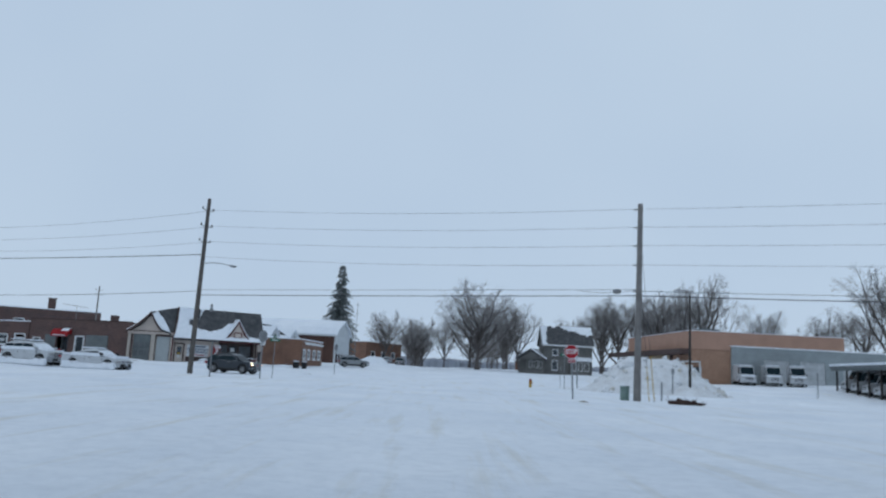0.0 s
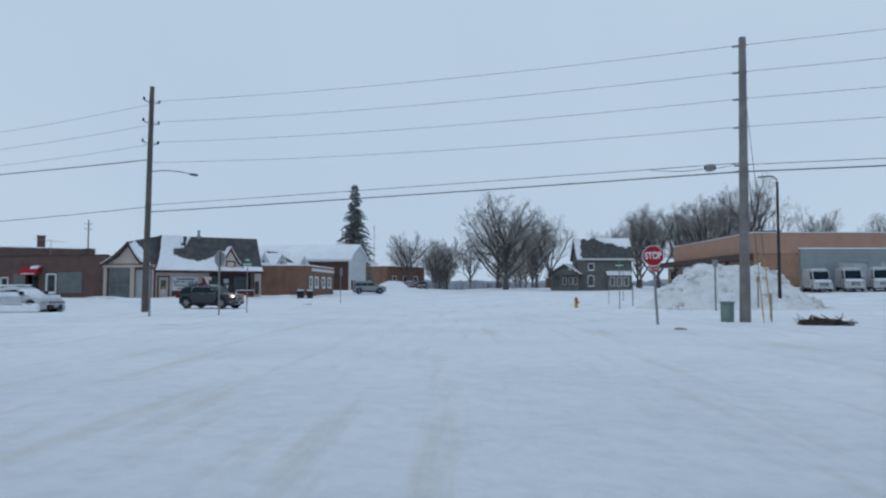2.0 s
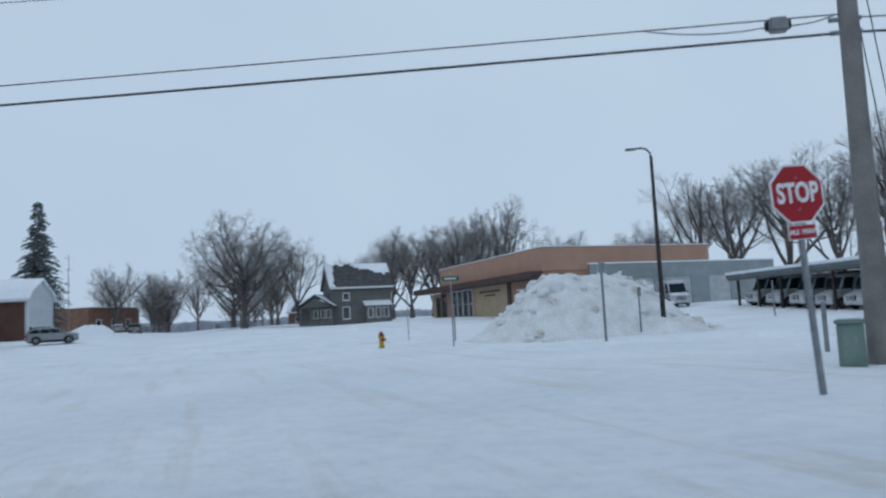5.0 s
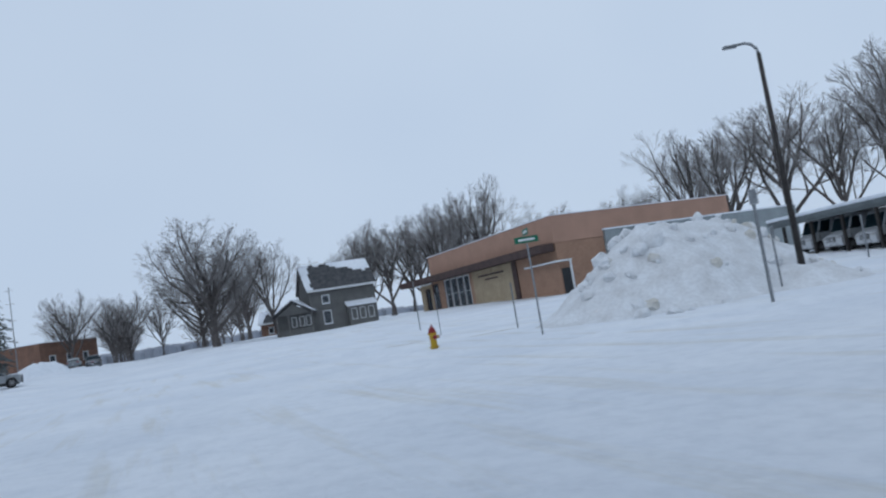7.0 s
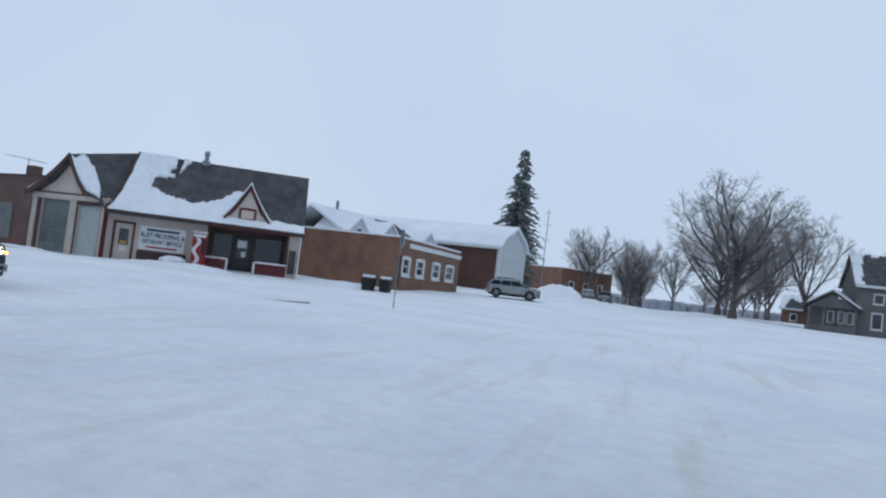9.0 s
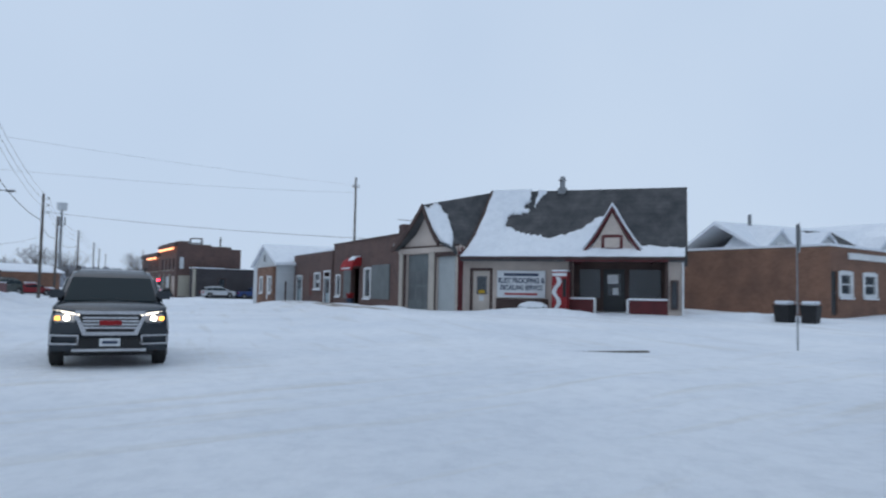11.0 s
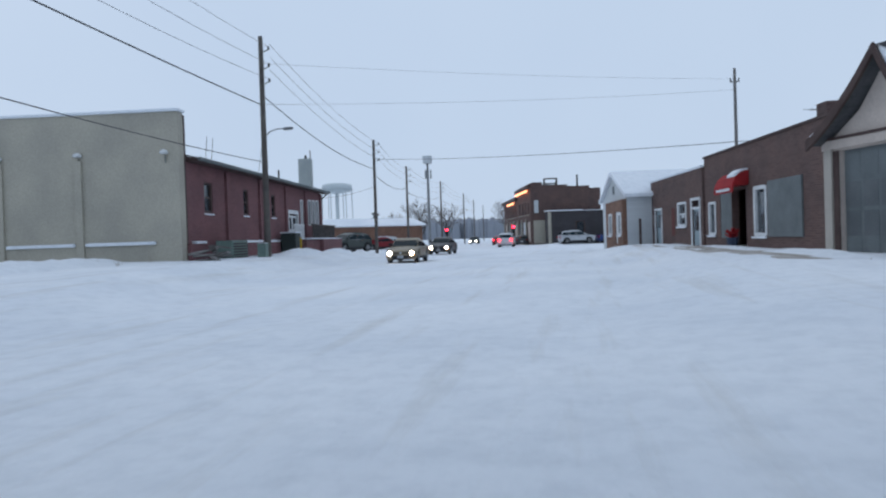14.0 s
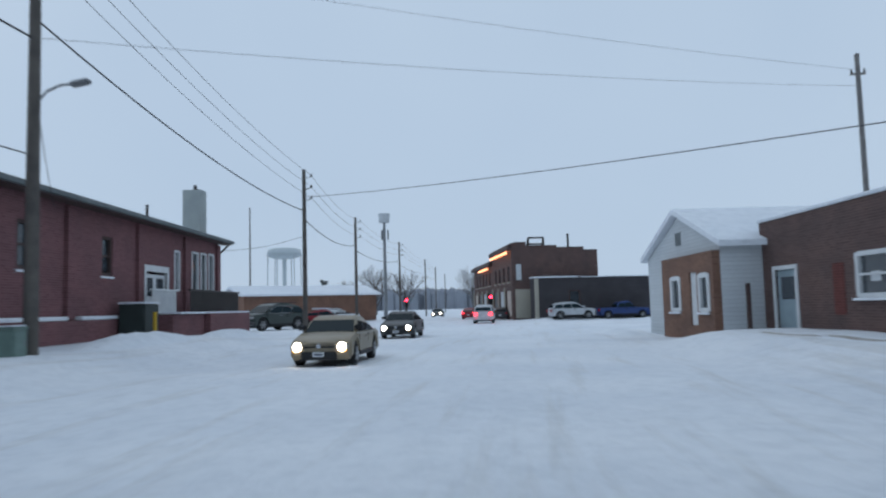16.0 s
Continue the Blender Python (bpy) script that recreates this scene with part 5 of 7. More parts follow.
# ---- poles and wires ----
def pole(x, y, z0, z1, m, r0=0.17, r1=0.11, lean=(0.0, 0.0), label="weathered timber utility pole standing in the snow", brackets=(), side=(0, 1), both=False, lamp=None):
    root = thing("utility_pole", pose(x, y, 0), label, "utility pole", "utility poles along the streets")
    bm = bmesh.new()
    n = 7
    for k in range(n):
        a, b = k / n, (k + 1) / n
        za, zb = z0 - 0.4 + a * (z1 - z0 + 0.4), z0 - 0.4 + b * (z1 - z0 + 0.4)
        tube(bm, (lean[0] * a, lean[1] * a, za), (lean[0] * b, lean[1] * b, zb), r0 + (r1 - r0) * a, r0 + (r1 - r0) * b, 12, caps=k == n - 1)
    bmesh.ops.remove_doubles(bm, verts=bm.verts, dist=0.001)
    part("shaft", bm, m, root, smooth=True)
    sx, sy = side
    for z in brackets:
        t = (z - z0) / (z1 - z0)
        ox, oy = lean[0] * t, lean[1] * t
        for s in ((1, -1) if both else (1,)):
            dx, dy = sx * s, sy * s
            b = part("bracket", tb((ox + dx * 0.1, oy + dy * 0.1, z - 0.05), (ox + dx * 0.52, oy + dy * 0.52, z + 0.03), 0.035, 0.03, 6), STEEL, root, "steel insulator bracket")
            bm = bmesh.new()
            for i in range(3):
                tube(bm, (ox + dx * 0.52, oy + dy * 0.52, z + 0.03 + i * 0.06), (ox + dx * 0.52, oy + dy * 0.52, z + 0.08 + i * 0.06), 0.075 - i * 0.012, 0.05, 8)
            part("insulator", bm, PLASTIC, b, "dark ribbed insulator")
    if lamp:
        z, ln = lamp
        bm = bmesh.new()
        pts = [(0.1, z), (ln * 0.35, z + 0.22), (ln * 0.7, z + 0.3), (ln, z + 0.27)]
        for p, q in zip(pts, pts[1:]):
            tube(bm, (sx * p[0], sy * p[0], p[1]), (sx * q[0], sy * q[0], q[1]), 0.035, 0.03, 6)
        arm = part("lamp_arm", bm, STEEL, root, "curved steel lamp arm", True)
        lm = bmesh.new()
        box(lm, -0.12, 0.12, 0, 0.62, -0.09, 0.05, bevel=0.05)
        ob = part("lamp_head", lm, STEEL, arm, "grey street-light head")
        ob.matrix_basis = pose(sx * ln, sy * ln, z + 0.27, 0, 0, math.degrees(math.atan2(-sx, sy)))
    part("snow", tb((lean[0], lean[1], z1 + 0.001), (lean[0], lean[1], z1 + 0.05), r1 * 0.9, r1 * 0.4, 8), SNOW, root, "snow on the pole top")
    return root


def cable(p, q, sag=0.5, r=0.011, label="thin overhead power line between timber poles", m=None):
    p, q = Vector(p), Vector(q)
    bm = bmesh.new()
    n = 14
    pts = [p.lerp(q, k / n) - Vector((0, 0, sag * 4 * (k / n) * (1 - k / n))) for k in range(n + 1)]
    base = p.copy()
    for a, b in zip(pts, pts[1:]):
        tube(bm, a - base, b - base, r, r, 5, caps=False)
    bmesh.ops.remove_doubles(bm, verts=bm.verts, dist=0.002)
    return single("overhead_wire", bm, m or WIRE, Matrix.Translation(base), label, "wire", "overhead wires", smooth=True)


LP, RP = (-42.0, 42.6), (-9.55, 45.1)
pole(*LP, 0.14, 13.3, POLE, 0.20, 0.13, brackets=(12.4, 11.15, 9.95), side=(0.05, 1), both=True, lamp=(8.3, 3.0), label="tall dark timber utility pole with brackets and street light", lean=(0.35, -0.1))
rp = pole(*RP, 0.1, 11.6, POLE_GREY, 0.21, 0.14, lean=(0.12, 0.0), label="tall grey timber utility pole leaning slightly beside a utility box")
part("cable_guard", tb((0.19, -0.06, 0.0), (0.19, -0.06, 2.6), 0.05, 0.05, 8), POLE_GREY, rp, "grey conduit on the pole")
for k, z in enumerate((11.2, 10.1, 9.0, 7.85, 6.3, 6.05)):
    part("hardware", tb((-0.28, 0, z + 0.08), (0.28, 0, z + 0.08), 0.045, 0.045, 6), STEEL, rp, "steel wire clamp")
for k, (gx, gy) in enumerate(((0.72, -0.1), (1.0, -0.05))):
    part("guy_wire", tb((0.1, 0, 7.9 + 2.3 * k), (gx, gy, 0.0), 0.012, 0.012, 5), WIRE, rp)
    a, b = Vector((0.1, 0, 7.9 + 2.3 * k)), Vector((gx, gy, 0.0))
    part("guard", tb(a.lerp(b, 0.74), a.lerp(b, 0.985), 0.022, 0.022, 8), YELLOW, rp, "yellow plastic guy guard")

W_POLES = [(-82.3, 36.2, 0.5, 12.4), (-108.9, 32.0, 1.0, 10.34), (-131.3, 27.3, 1.0, 10.13), (-166.17, 21.25, 0.7, 10.9), (-207.85, 14.26, 0.7, 11.2), (-248.44, 6.49, 0.7, 11.8), (-295.31, -1.83, 0.7, 12.3)]
for k, (x, y, z0, z1) in enumerate(W_POLES):
    if k == 0:
        pole(x, y, z0, z1, POLE, 0.19, 0.12, brackets=(11.6, 10.7, 9.9), side=(0.2, 0.98), lamp=(7.1, 1.35), label="dark timber utility pole with three insulator brackets and street light", lean=(0.1, 0.05))
    else:
        pole(x, y, ground_z(x, y), z1, POLE, 0.16, 0.11, brackets=(z1 - 0.5, z1 - 1.2, z1 - 1.9) if k < 4 else (), side=(0.12, 0.99))
r2 = pole(-103.0, 61.8, 0.7, 12.63, POLE_GREY, 0.14, 0.10, label="slim grey timber pole with a small crossarm behind shops")
part("crossarm", bx(-0.05, 0.05, -0.32, 0.32, 11.65, 11.73), POLE_GREY, r2, "short timber crossarm")
for yy in (-0.27, 0.27):
    part("insulator", tb((0, yy, 11.74), (0, yy, 11.93), 0.05, 0.035, 8), PLASTIC, r2)
pole(-197.91, -18.3, 0.5, 22.0, POLE_GREY, 0.2, 0.12, label="tall slim timber pole near the water tower")

for (za, zb) in ((12.5, 11.3), (11.25, 10.2), (10.05, 9.1), (8.85, 7.95)):
    cable((LP[0] + 0.1, LP[1] + 0.1, za), (RP[0], RP[1], zb), 0.28, 0.009)
    cable((RP[0], RP[1], zb), (48, 49.0, zb + 0.6), 0.5, 0.009)
cable((LP[0], LP[1], 6.3), (RP[0], RP[1], 6.48), 0.02, 0.014, "overhead service cable between two timber poles")
cable((LP[0], LP[1], 5.9), (RP[0], RP[1], 6.12), 0.04, 0.026, "thick black communications cable between two poles")
cable((RP[0], RP[1], 6.4), (48, 49.0, 6.6), 0.4, 0.014, "overhead service cable running on from a pole")
cable((RP[0], RP[1], 6.12), (48, 49.0, 6.3), 0.4, 0.026, "thick black communications cable running on")
# slack loop and splice case
sp = thing("splice_case", pose(-10.75, 45.0, 6.36, 0, 0, 4), "dark grey splice case hung on the overhead cable", "splice case")
part("case", bx(-0.18, 0.18, -0.1, 0.1, -0.14, 0.14, bevel=0.04), STEEL, sp)
for xx in (-0.2, 0.2):
    part("end_cap", bx(xx - 0.03, xx + 0.03, -0.06, 0.06, -0.09, 0.09, bevel=0.02), PLASTIC, sp)
cable((-13.2, 44.85, 6.46), (-10.9, 45.0, 6.34), 0.1, 0.012, "slack loop of cable beside a splice case")
cable((-10.6, 45.02, 6.34), (-9.6, 45.1, 6.52), 0.06, 0.012, "slack loop of cable beside a splice case")
P1 = W_POLES[0]
for za, zb in ((12.5, 11.7), (11.25, 10.8), (10.05, 10.0)):
    cable((LP[0], LP[1] + 0.5, za), (P1[0], P1[1] + 0.5, zb + 0.1), 0.7, 0.010)
cable((LP[0], LP[1], 9.0), (P1[0], P1[1], 8.75), 0.2, 0.030, "thick black cable sagging along the street")
cable((LP[0], LP[1], 6.2), (P1[0], P1[1], 5.7), 0.4, 0.020, "lower black cable along the street")
for a, b in zip(W_POLES[:5], W_POLES[1:6]):
    for d in (0.5, 1.2, 1.9):
        cable((a[0], a[1] + 0.5, a[3] - d + 0.1), (b[0], b[1] + 0.5, b[3] - d + 0.1), 0.5, 0.011)
    cable((a[0], a[1], a[3] - 3.1), (b[0], b[1], b[3] - 2.6), 0.6, 0.028, "thick black cable sagging along the street")
cable((P1[0], P1[1], 8.8), (-103.0, 61.8, 11.13), 0.25, 0.007, "service wire crossing the street")
cable((P1[0], P1[1], 11.0), (-103.0, 61.8, 11.88), 0.2, 0.006, "service wire crossing the street")
cable((-108.9, 32.0, 8.6), (-80.5, 60.3, 5.0), 0.25, 0.016, "service wire crossing the street to the shops")
cable((-108.9, 32.0, 6.2), (-103.5, 29.5, 5.0), 0.2, 0.012, "service drop to the brick building")
cable((P1[0], P1[1], 7.5), (-86.5, 33.2, 5.1), 0.2, 0.012, "service drop to the brick building")

pole(-111.5, 87.4, ground_z(-111.5, 87.4), 12.3, POLE_GREY, 0.15, 0.1, brackets=(11.6, 10.8), side=(0.4, 0.9), both=True, label="grey timber pole behind the brick warehouse")

# cell mast with an antenna head
cm = thing("cell_mast", pose(-179.38, 14.95, 0), "slender grey steel mast with a drum antenna head", "mast")
part("shaft", tb((0, 0, 0), (0, 0, 15.6), 0.32, 0.2, 12), STEEL, cm)
part("antenna_head", tb((0, 0, 15.4), (0, 0, 16.8), 0.85, 0.95, 14), SIDING_WHITE, cm, "pale drum-shaped antenna shroud")
for a in range(3):
    c, s = math.cos(a * 2.09), math.sin(a * 2.09)
    part("antenna", bx(c * 0.6 - 0.1, c * 0.6 + 0.1, s * 0.6 - 0.1, s * 0.6 + 0.1, 12.6, 14.2), STEEL, cm)
ms = thing("thin_mast", pose(-94.8, 142.2, 0), "very thin steel aerial mast behind the houses", "mast")
part("shaft", tb((0, 0, 0), (0, 0, 15.0), 0.09, 0.05, 6), STEEL, ms)
for z in (10, 12.5, 14.5):
    part("crosspiece", tb((-0.7, 0, z), (0.7, 0, z), 0.03, 0.03, 5), STEEL, ms)


ya = thing("tv_aerial", sized(pose(-86.0, 64.9, 0, 0, 0, 40), 1.1, 1.1, 1.15), "thin metal television aerial on the shop roof", "aerial")
part("mast", tb((0, 0, 3.7), (0, 0, 6.1), 0.03, 0.025, 6), STEEL, ya)
part("boom", tb((-1.6, 0, 6.15), (1.3, 0, 5.85), 0.025, 0.02, 6), STEEL, ya)
for k in range(9):
    x_ = -1.5 + k * 0.33
    part("element", tb((x_, -0.55 + 0.03 * k, 6.14 - 0.034 * k), (x_, 0.55 - 0.03 * k, 6.14 - 0.034 * k), 0.012, 0.012, 4), STEEL, ya)

# ---- street furniture ----
def post_part(root, z0, z1, m=None, r=0.03):
    bm = bmesh.new()
    box(bm, -r, r, -r * 0.5, r * 0.5, z0, z1)
    box(bm, -r * 1.5, -r, -r * 0.2, r * 0.5, z0, z1)
    box(bm, r, r * 1.5, -r * 0.2, r * 0.5, z0, z1)
    return part("post", bm, m or STEEL, root, "galvanised channel post")


def octagon(r, y0, y1, zc):
    return prism(bmesh.new(), [(r * math.cos(math.radians(22.5 + 45 * k)), zc + r * math.sin(math.radians(22.5 + 45 * k))) for k in range(8)], "y", y0, y1)


def stop_sign(x, y, z, rz, lean, zc, plate, label, r=0.41, bury=0.3, roll=0.0):
    root = thing("stop_sign", pose(x, y, z, roll, lean, rz), label, "stop sign", "stop signs")
    post_part(root, -bury, zc + 0.34)
    s = part("sign_plate", octagon(r, -0.045, -0.035, zc), WHITE, root, "white-edged octagonal plate")
    part("sign_face", octagon(r - 0.028, -0.049, -0.046, zc), RED_SIGN, s, "red octagonal face")
    part("sign_back", octagon(r - 0.01, -0.034, -0.03, zc), STEEL, s, "bare grey metal back")
    words("STOP", 0.66 * r, WHITE, s, Matrix.Translation((0, -0.052, zc)) @ pose(0, 0, 0, 90, 0, 0) @ Matrix.Diagonal((0.92, 1.3, 1, 1)), "white lettering")
    for zz in (zc - 0.2, zc + 0.2):
        part("bolt", tb((0, -0.056, zz), (0, -0.046, zz), 0.012, 0.012, 6), STEEL, s)
    if plate:
        q = part("supplementary_plate", bx(-0.2, 0.2, -0.045, -0.035, zc - 0.58, zc - 0.39, bevel=0.003), WHITE, root, "small red plate with white lettering")
        part("plate_face", bx(-0.188, 0.188, -0.049, -0.046, zc - 0.568, zc - 0.402), RED_SIGN, q, "red plate face")
        words("ALL WAY", 0.088, WHITE, q, Matrix.Translation((0, -0.052, zc - 0.485)) @ pose(0, 0, 0, 90, 0, 0), "white lettering")
    return root


stop_sign(-11.95, 40.72, 0.05, 20, -3.0, 2.55, True, "red all-way stop sign on a leaning steel post in snow", r=0.405)
stop_sign(-31.6, 38.4, 0.1, 175, 1.0, 2.7, True, "stop sign seen from its bare grey back in the snow")
stop_sign(-46.7, 67.5, ground_z(-46.7, 67.5), 150, 0.0, 2.85, False, "stop sign on a steel post turned edge-on to the street")


def blade_sign(x, y, z, rz, zc, blades, label):
    root = thing("street_name_sign", pose(x, y, z, 0, 0, rz), label, "street sign", "street name signs")
    part("post", tb((0, 0, -0.3), (0, 0, zc), 0.03, 0.03, 8), STEEL, root)
    for k in range(blades):
        b = part("blade", bx(-0.38, 0.38, -0.006, 0.006, 0, 0.2, bevel=0.002), GREEN_SIGN, root, "green street-name blade")
        b.matrix_basis = pose(0, 0, zc + 0.02 + k * 0.24, 0, 0, 90 * k)
        for s in (-1, 1):
            part("lettering", bx(-0.26, 0.26, s * 0.009 - 0.0015, s * 0.009 + 0.0015, 0.07, 0.13), WHITE, b, "white lettering")
    return root


blade_sign(-19.7, 62.9, ground_z(-19.7, 62.9), 12, 2.82, 2, "green street-name blades on a slim galvanised post")
blade_sign(-35.5, 44.2, ground_z(-35.5, 44.2), 20, 2.6, 2, "green street-name blades on a post near the tall pole")
for k, (x, y, z0, z1, m) in enumerate(((-33.7, 36.2, 0, 2.3, STEEL), (-13.3, 61.5, 0.24, 3.2, STEEL), (-11.4, 66.3, 0.6, 2.25, STEEL), (-20.5, 69.2, 0.2, 1.9, STEEL), (-24.3, 75.7, 0.5, 2.1, STEEL), (-27.6, 91.8, 0.5, 3.6, STEEL), (-0.8, 83.6, 0.6, 2.7, STEEL), (-9.0, 49.4, 0.1, 1.2, STEEL))):
    rt = thing("sign_post", pose(x, y, 0, 0, 0, 25 * k), "slim steel post standing in snow" if m is STEEL else "yellow-painted steel post in the snow", "post", "slim posts in the snow")
    post_part(rt, ground_z(x, y) - 0.25, z1, m, 0.035)
    if k in (1, 2, 4):
        pl = part("sign_plate", bx(-0.15, 0.15, -0.03, -0.024, z1 - 0.42, z1, bevel=0.003), STEEL, rt, "small blank grey sign plate")
        part("edge", bx(-0.16, 0.16, -0.023, -0.02, z1 - 0.43, z1 + 0.01), WHITE, pl)


def hydrant(x, y, z):
    root = thing("fire_hydrant", pose(x, y, z, 0, 0, 30), "yellow fire hydrant with a red bonnet in deep snow", "fire hydrant")
    bm = tb((0, 0, -0.2), (0, 0, 0.5), 0.115, 0.105, 14)
    tube(bm, (0, 0, 0.44), (0, 0, 0.5), 0.15, 0.15, 14)
    tube(bm, (0, 0, 0.02), (0, 0, 0.07), 0.16, 0.16, 14)
    part("barrel", bm, YELLOW, root, smooth=False)
    bm = tb((0, 0, 0.5), (0, 0, 0.62), 0.135, 0.11, 14)
    tube(bm, (0, 0, 0.62), (0, 0, 0.7), 0.11, 0.05, 14)
    part("bonnet", bm, HYD_RED, root, "dark red domed bonnet")
    part("operating_nut", tb((0, 0, 0.7), (0, 0, 0.78), 0.032, 0.028, 5), HYD_RED, root)
    for a, rr in ((0, 0.075), (90, 0.055), (180, 0.055)):
        c, s = math.cos(math.radians(a - 90)), math.sin(math.radians(a - 90))
        n = part("nozzle", tb((c * 0.08, s * 0.08, 0.36), (c * 0.19, s * 0.19, 0.36), rr, rr, 10), YELLOW, root)
        part("cap", tb((c * 0.19, s * 0.19, 0.36), (c * 0.225, s * 0.225, 0.36), rr * 1.15, rr * 0.9, 8), HYD_RED, n, "red nozzle cap")
    return root


hydrant(-23.22, 64.19, ground_z(-23.22, 64.19) + 0.02)


def lamp_post():
    z0 = ground_z(-10.2, 67.5)
    root = thing("street_lamp", pose(-10.2, 67.5, 0), "dark steel street lamp with a short curved arm", "street lamp")
    part("column", tb((0, 0, z0 - 0.3), (0, 0, 8.6), 0.13, 0.075, 10), DARKSTEEL, root, smooth=True)
    part("base_flange", tb((0, 0, z0 - 0.1), (0, 0, z0 + 0.2), 0.2, 0.16, 10), DARKSTEEL, root)
    bm = bmesh.new()
    pts = [(0, 8.5), (-0.03, 8.76), (-0.2, 8.96), (-0.42, 9.04), (-0.7, 9.03)]
    for p, q in zip(pts, pts[1:]):
        tube(bm, (p[0], 0, p[1]), (q[0], 0, q[1]), 0.055, 0.05, 8)
    arm = part("arm", bm, STEEL, root, "curved grey arm", True)
    part("lamp_head", bx(-1.22, -0.68, -0.12, 0.12, 8.95, 9.06, bevel=0.04), STEEL, arm, "flat grey lamp head")


lamp_post()


def cabinet(x, y, rz, w, d, h, label, z=None):
    root = thing("utility_box", pose(x, y, ground_z(x, y) if z is None else z, 0, 0, rz), label, "utility box", "green utility boxes")
    part("body", bx(-w / 2, w / 2, -d / 2, d / 2, -0.2, h - 0.08, bevel=0.015), GREEN_BOX, root)
    part("lid", bx(-w / 2 - 0.03, w / 2 + 0.03, -d / 2 - 0.03, d / 2 + 0.03, h - 0.075, h, bevel=0.02), GREEN_BOX, root, "overhanging lid")
    dr = part("door", bx(-w / 2 + 0.06, w / 2 - 0.06, -d / 2 - 0.016, -d / 2 - 0.002, 0.05, h - 0.14), GREEN_BOX, root)
    part("latch", bx(w / 2 - 0.16, w / 2 - 0.12, -d / 2 - 0.035, -d / 2 - 0.017, h * 0.5, h * 0.5 + 0.12), STEEL, dr)
    part("snow", bx(-w / 2, w / 2, -d / 2, d / 2, h + 0.002, h + 0.04, bevel=0.018), SNOW, root, "thin snow on the lid")


cabinet(-10.15, 44.7, -17, 0.42, 0.32, 0.8, "pale green steel utility box beside the grey pole")
cabinet(-81.6, 36.3, 190, 0.55, 0.42, 0.9, "pale green steel utility box at a pole's foot", 0.45)


def traffic_signal(x, y, zred, rz, label):
    root = thing("traffic_signal", pose(x, y, 0, 0, 0, rz), label, "traffic signal", "red traffic signals")
    part("post", tb((0, 0, -0.5), (0, 0, zred + 0.3), 0.08, 0.07, 8), DARKSTEEL, root)
    h = part("signal_head", bx(-0.2, 0.2, -0.32, -0.09, zred - 0.85, zred + 0.25, bevel=0.03), DARKSTEEL, root, "dark three-lamp signal head")
    for k, m in enumerate((SIGNAL_ON, PLASTIC, PLASTIC)):
        zc = zred - 0.32 * k
        part("lens", tb((0, -0.35, zc), (0, -0.322, zc), 0.17 if k == 0 else 0.13, 0.17 if k == 0 else 0.13, 14), m, h, "lit red lens" if k == 0 else "unlit lens")
        part("visor", prism(bmesh.new(), [(0.15 * math.cos(a), zc + 0.15 * math.sin(a)) for a in [math.pi * i / 8 for i in range(9)]] + [(0.14 * math.cos(a), zc + 0.14 * math.sin(a)) for a in [math.pi * i / 8 for i in range(8, -1, -1)]], "y", -0.5, -0.33), DARKSTEEL, h)


traffic_signal(-151.46, 26.38, 2.55, 98, "dark traffic signal showing red by the crossing")
traffic_signal(-145.15, 37.53, 2.55, 98, "dark traffic signal showing red beside brick shops")


# ---- ploughed snow, drifts and litter on the snow ----
def mound(name, x, y, rz, hl, hw, h, seed, label, chunks=0, m=None, humps=((-0.28, 1.0), (0.3, 0.93))):
    rnd = random.Random(seed)
    root = thing(name, pose(x, y, 0, 0, 0, rz), label, "snow pile", "snow piles")
    c, s = math.cos(math.radians(rz)), math.sin(math.radians(rz))

    def top(u, v):
        r = max(0.0, 1 - (abs(u) ** 2.2 + abs(v) ** 2.0))
        prof = sum(a * math.exp(-((u - p) / 0.42) ** 2) for p, a in humps)
        ridge = max(0.0, 1 - abs(v) ** 1.25)
        z = h * min(1.1, prof) * ridge * min(1.0, r * 2.2)
        q = Vector((u * hl, v * hw, seed * 3.1))
        z += (0.16 * noise.noise(q * 0.9) + 0.13 * noise.noise(q * 2.1) + 0.08 * abs(noise.noise(q * 4.5))) * min(1, r * 3) * min(1.0, h)
        return z
    bm = bmesh.new()
    nu, nv = (84, 60) if h > 1.5 else (40, 16)
    grid = []
    for i in range(nu + 1):
        for j in range(nv + 1):
            u, v = i / nu * 2.1 - 1.05, j / nv * 2.1 - 1.05
            wx, wy = x + u * hl * c - v * hw * s, y + u * hl * s + v * hw * c
            z = top(u, v)
            grid.append(bm.verts.new((u * hl, v * hw, ground_z(wx, wy) + (z - 0.06))))
    for i in range(nu):
        for j in range(nv):
            k = i * (nv + 1) + j
            bm.faces.new((grid[k], grid[k + nv + 1], grid[k + nv + 2], grid[k + 1]))
    part("snow_body", bm, m or DIRTY, root, "ploughed snow", True)
    for k in range(chunks):
        u, v = rnd.uniform(-0.8, 0.8), rnd.uniform(-0.95, 0.35)
        wx, wy = x + u * hl * c - v * hw * s, y + u * hl * s + v * hw * c
        b = bmesh.new()
        bmesh.ops.create_icosphere(b, subdivisions=2, radius=1)
        rs = rnd.uniform(0.09, 0.3) * (1.5 if rnd.random() < 0.15 else 1)
        for vt in b.verts:
            vt.co *= rs * (1 + 0.5 * noise.noise(vt.co * 1.6 + Vector((k, 0, seed))))
            vt.co.z *= 0.7
        ob = part("chunk", b, DIRTY if rnd.random() < 0.8 else SLUSH, root)
        ob.location = (u * hl, v * hw, ground_z(wx, wy) + top(u, v) - 0.02)
        ob.rotation_euler = (rnd.random(), rnd.random(), rnd.random() * 6)
    return root


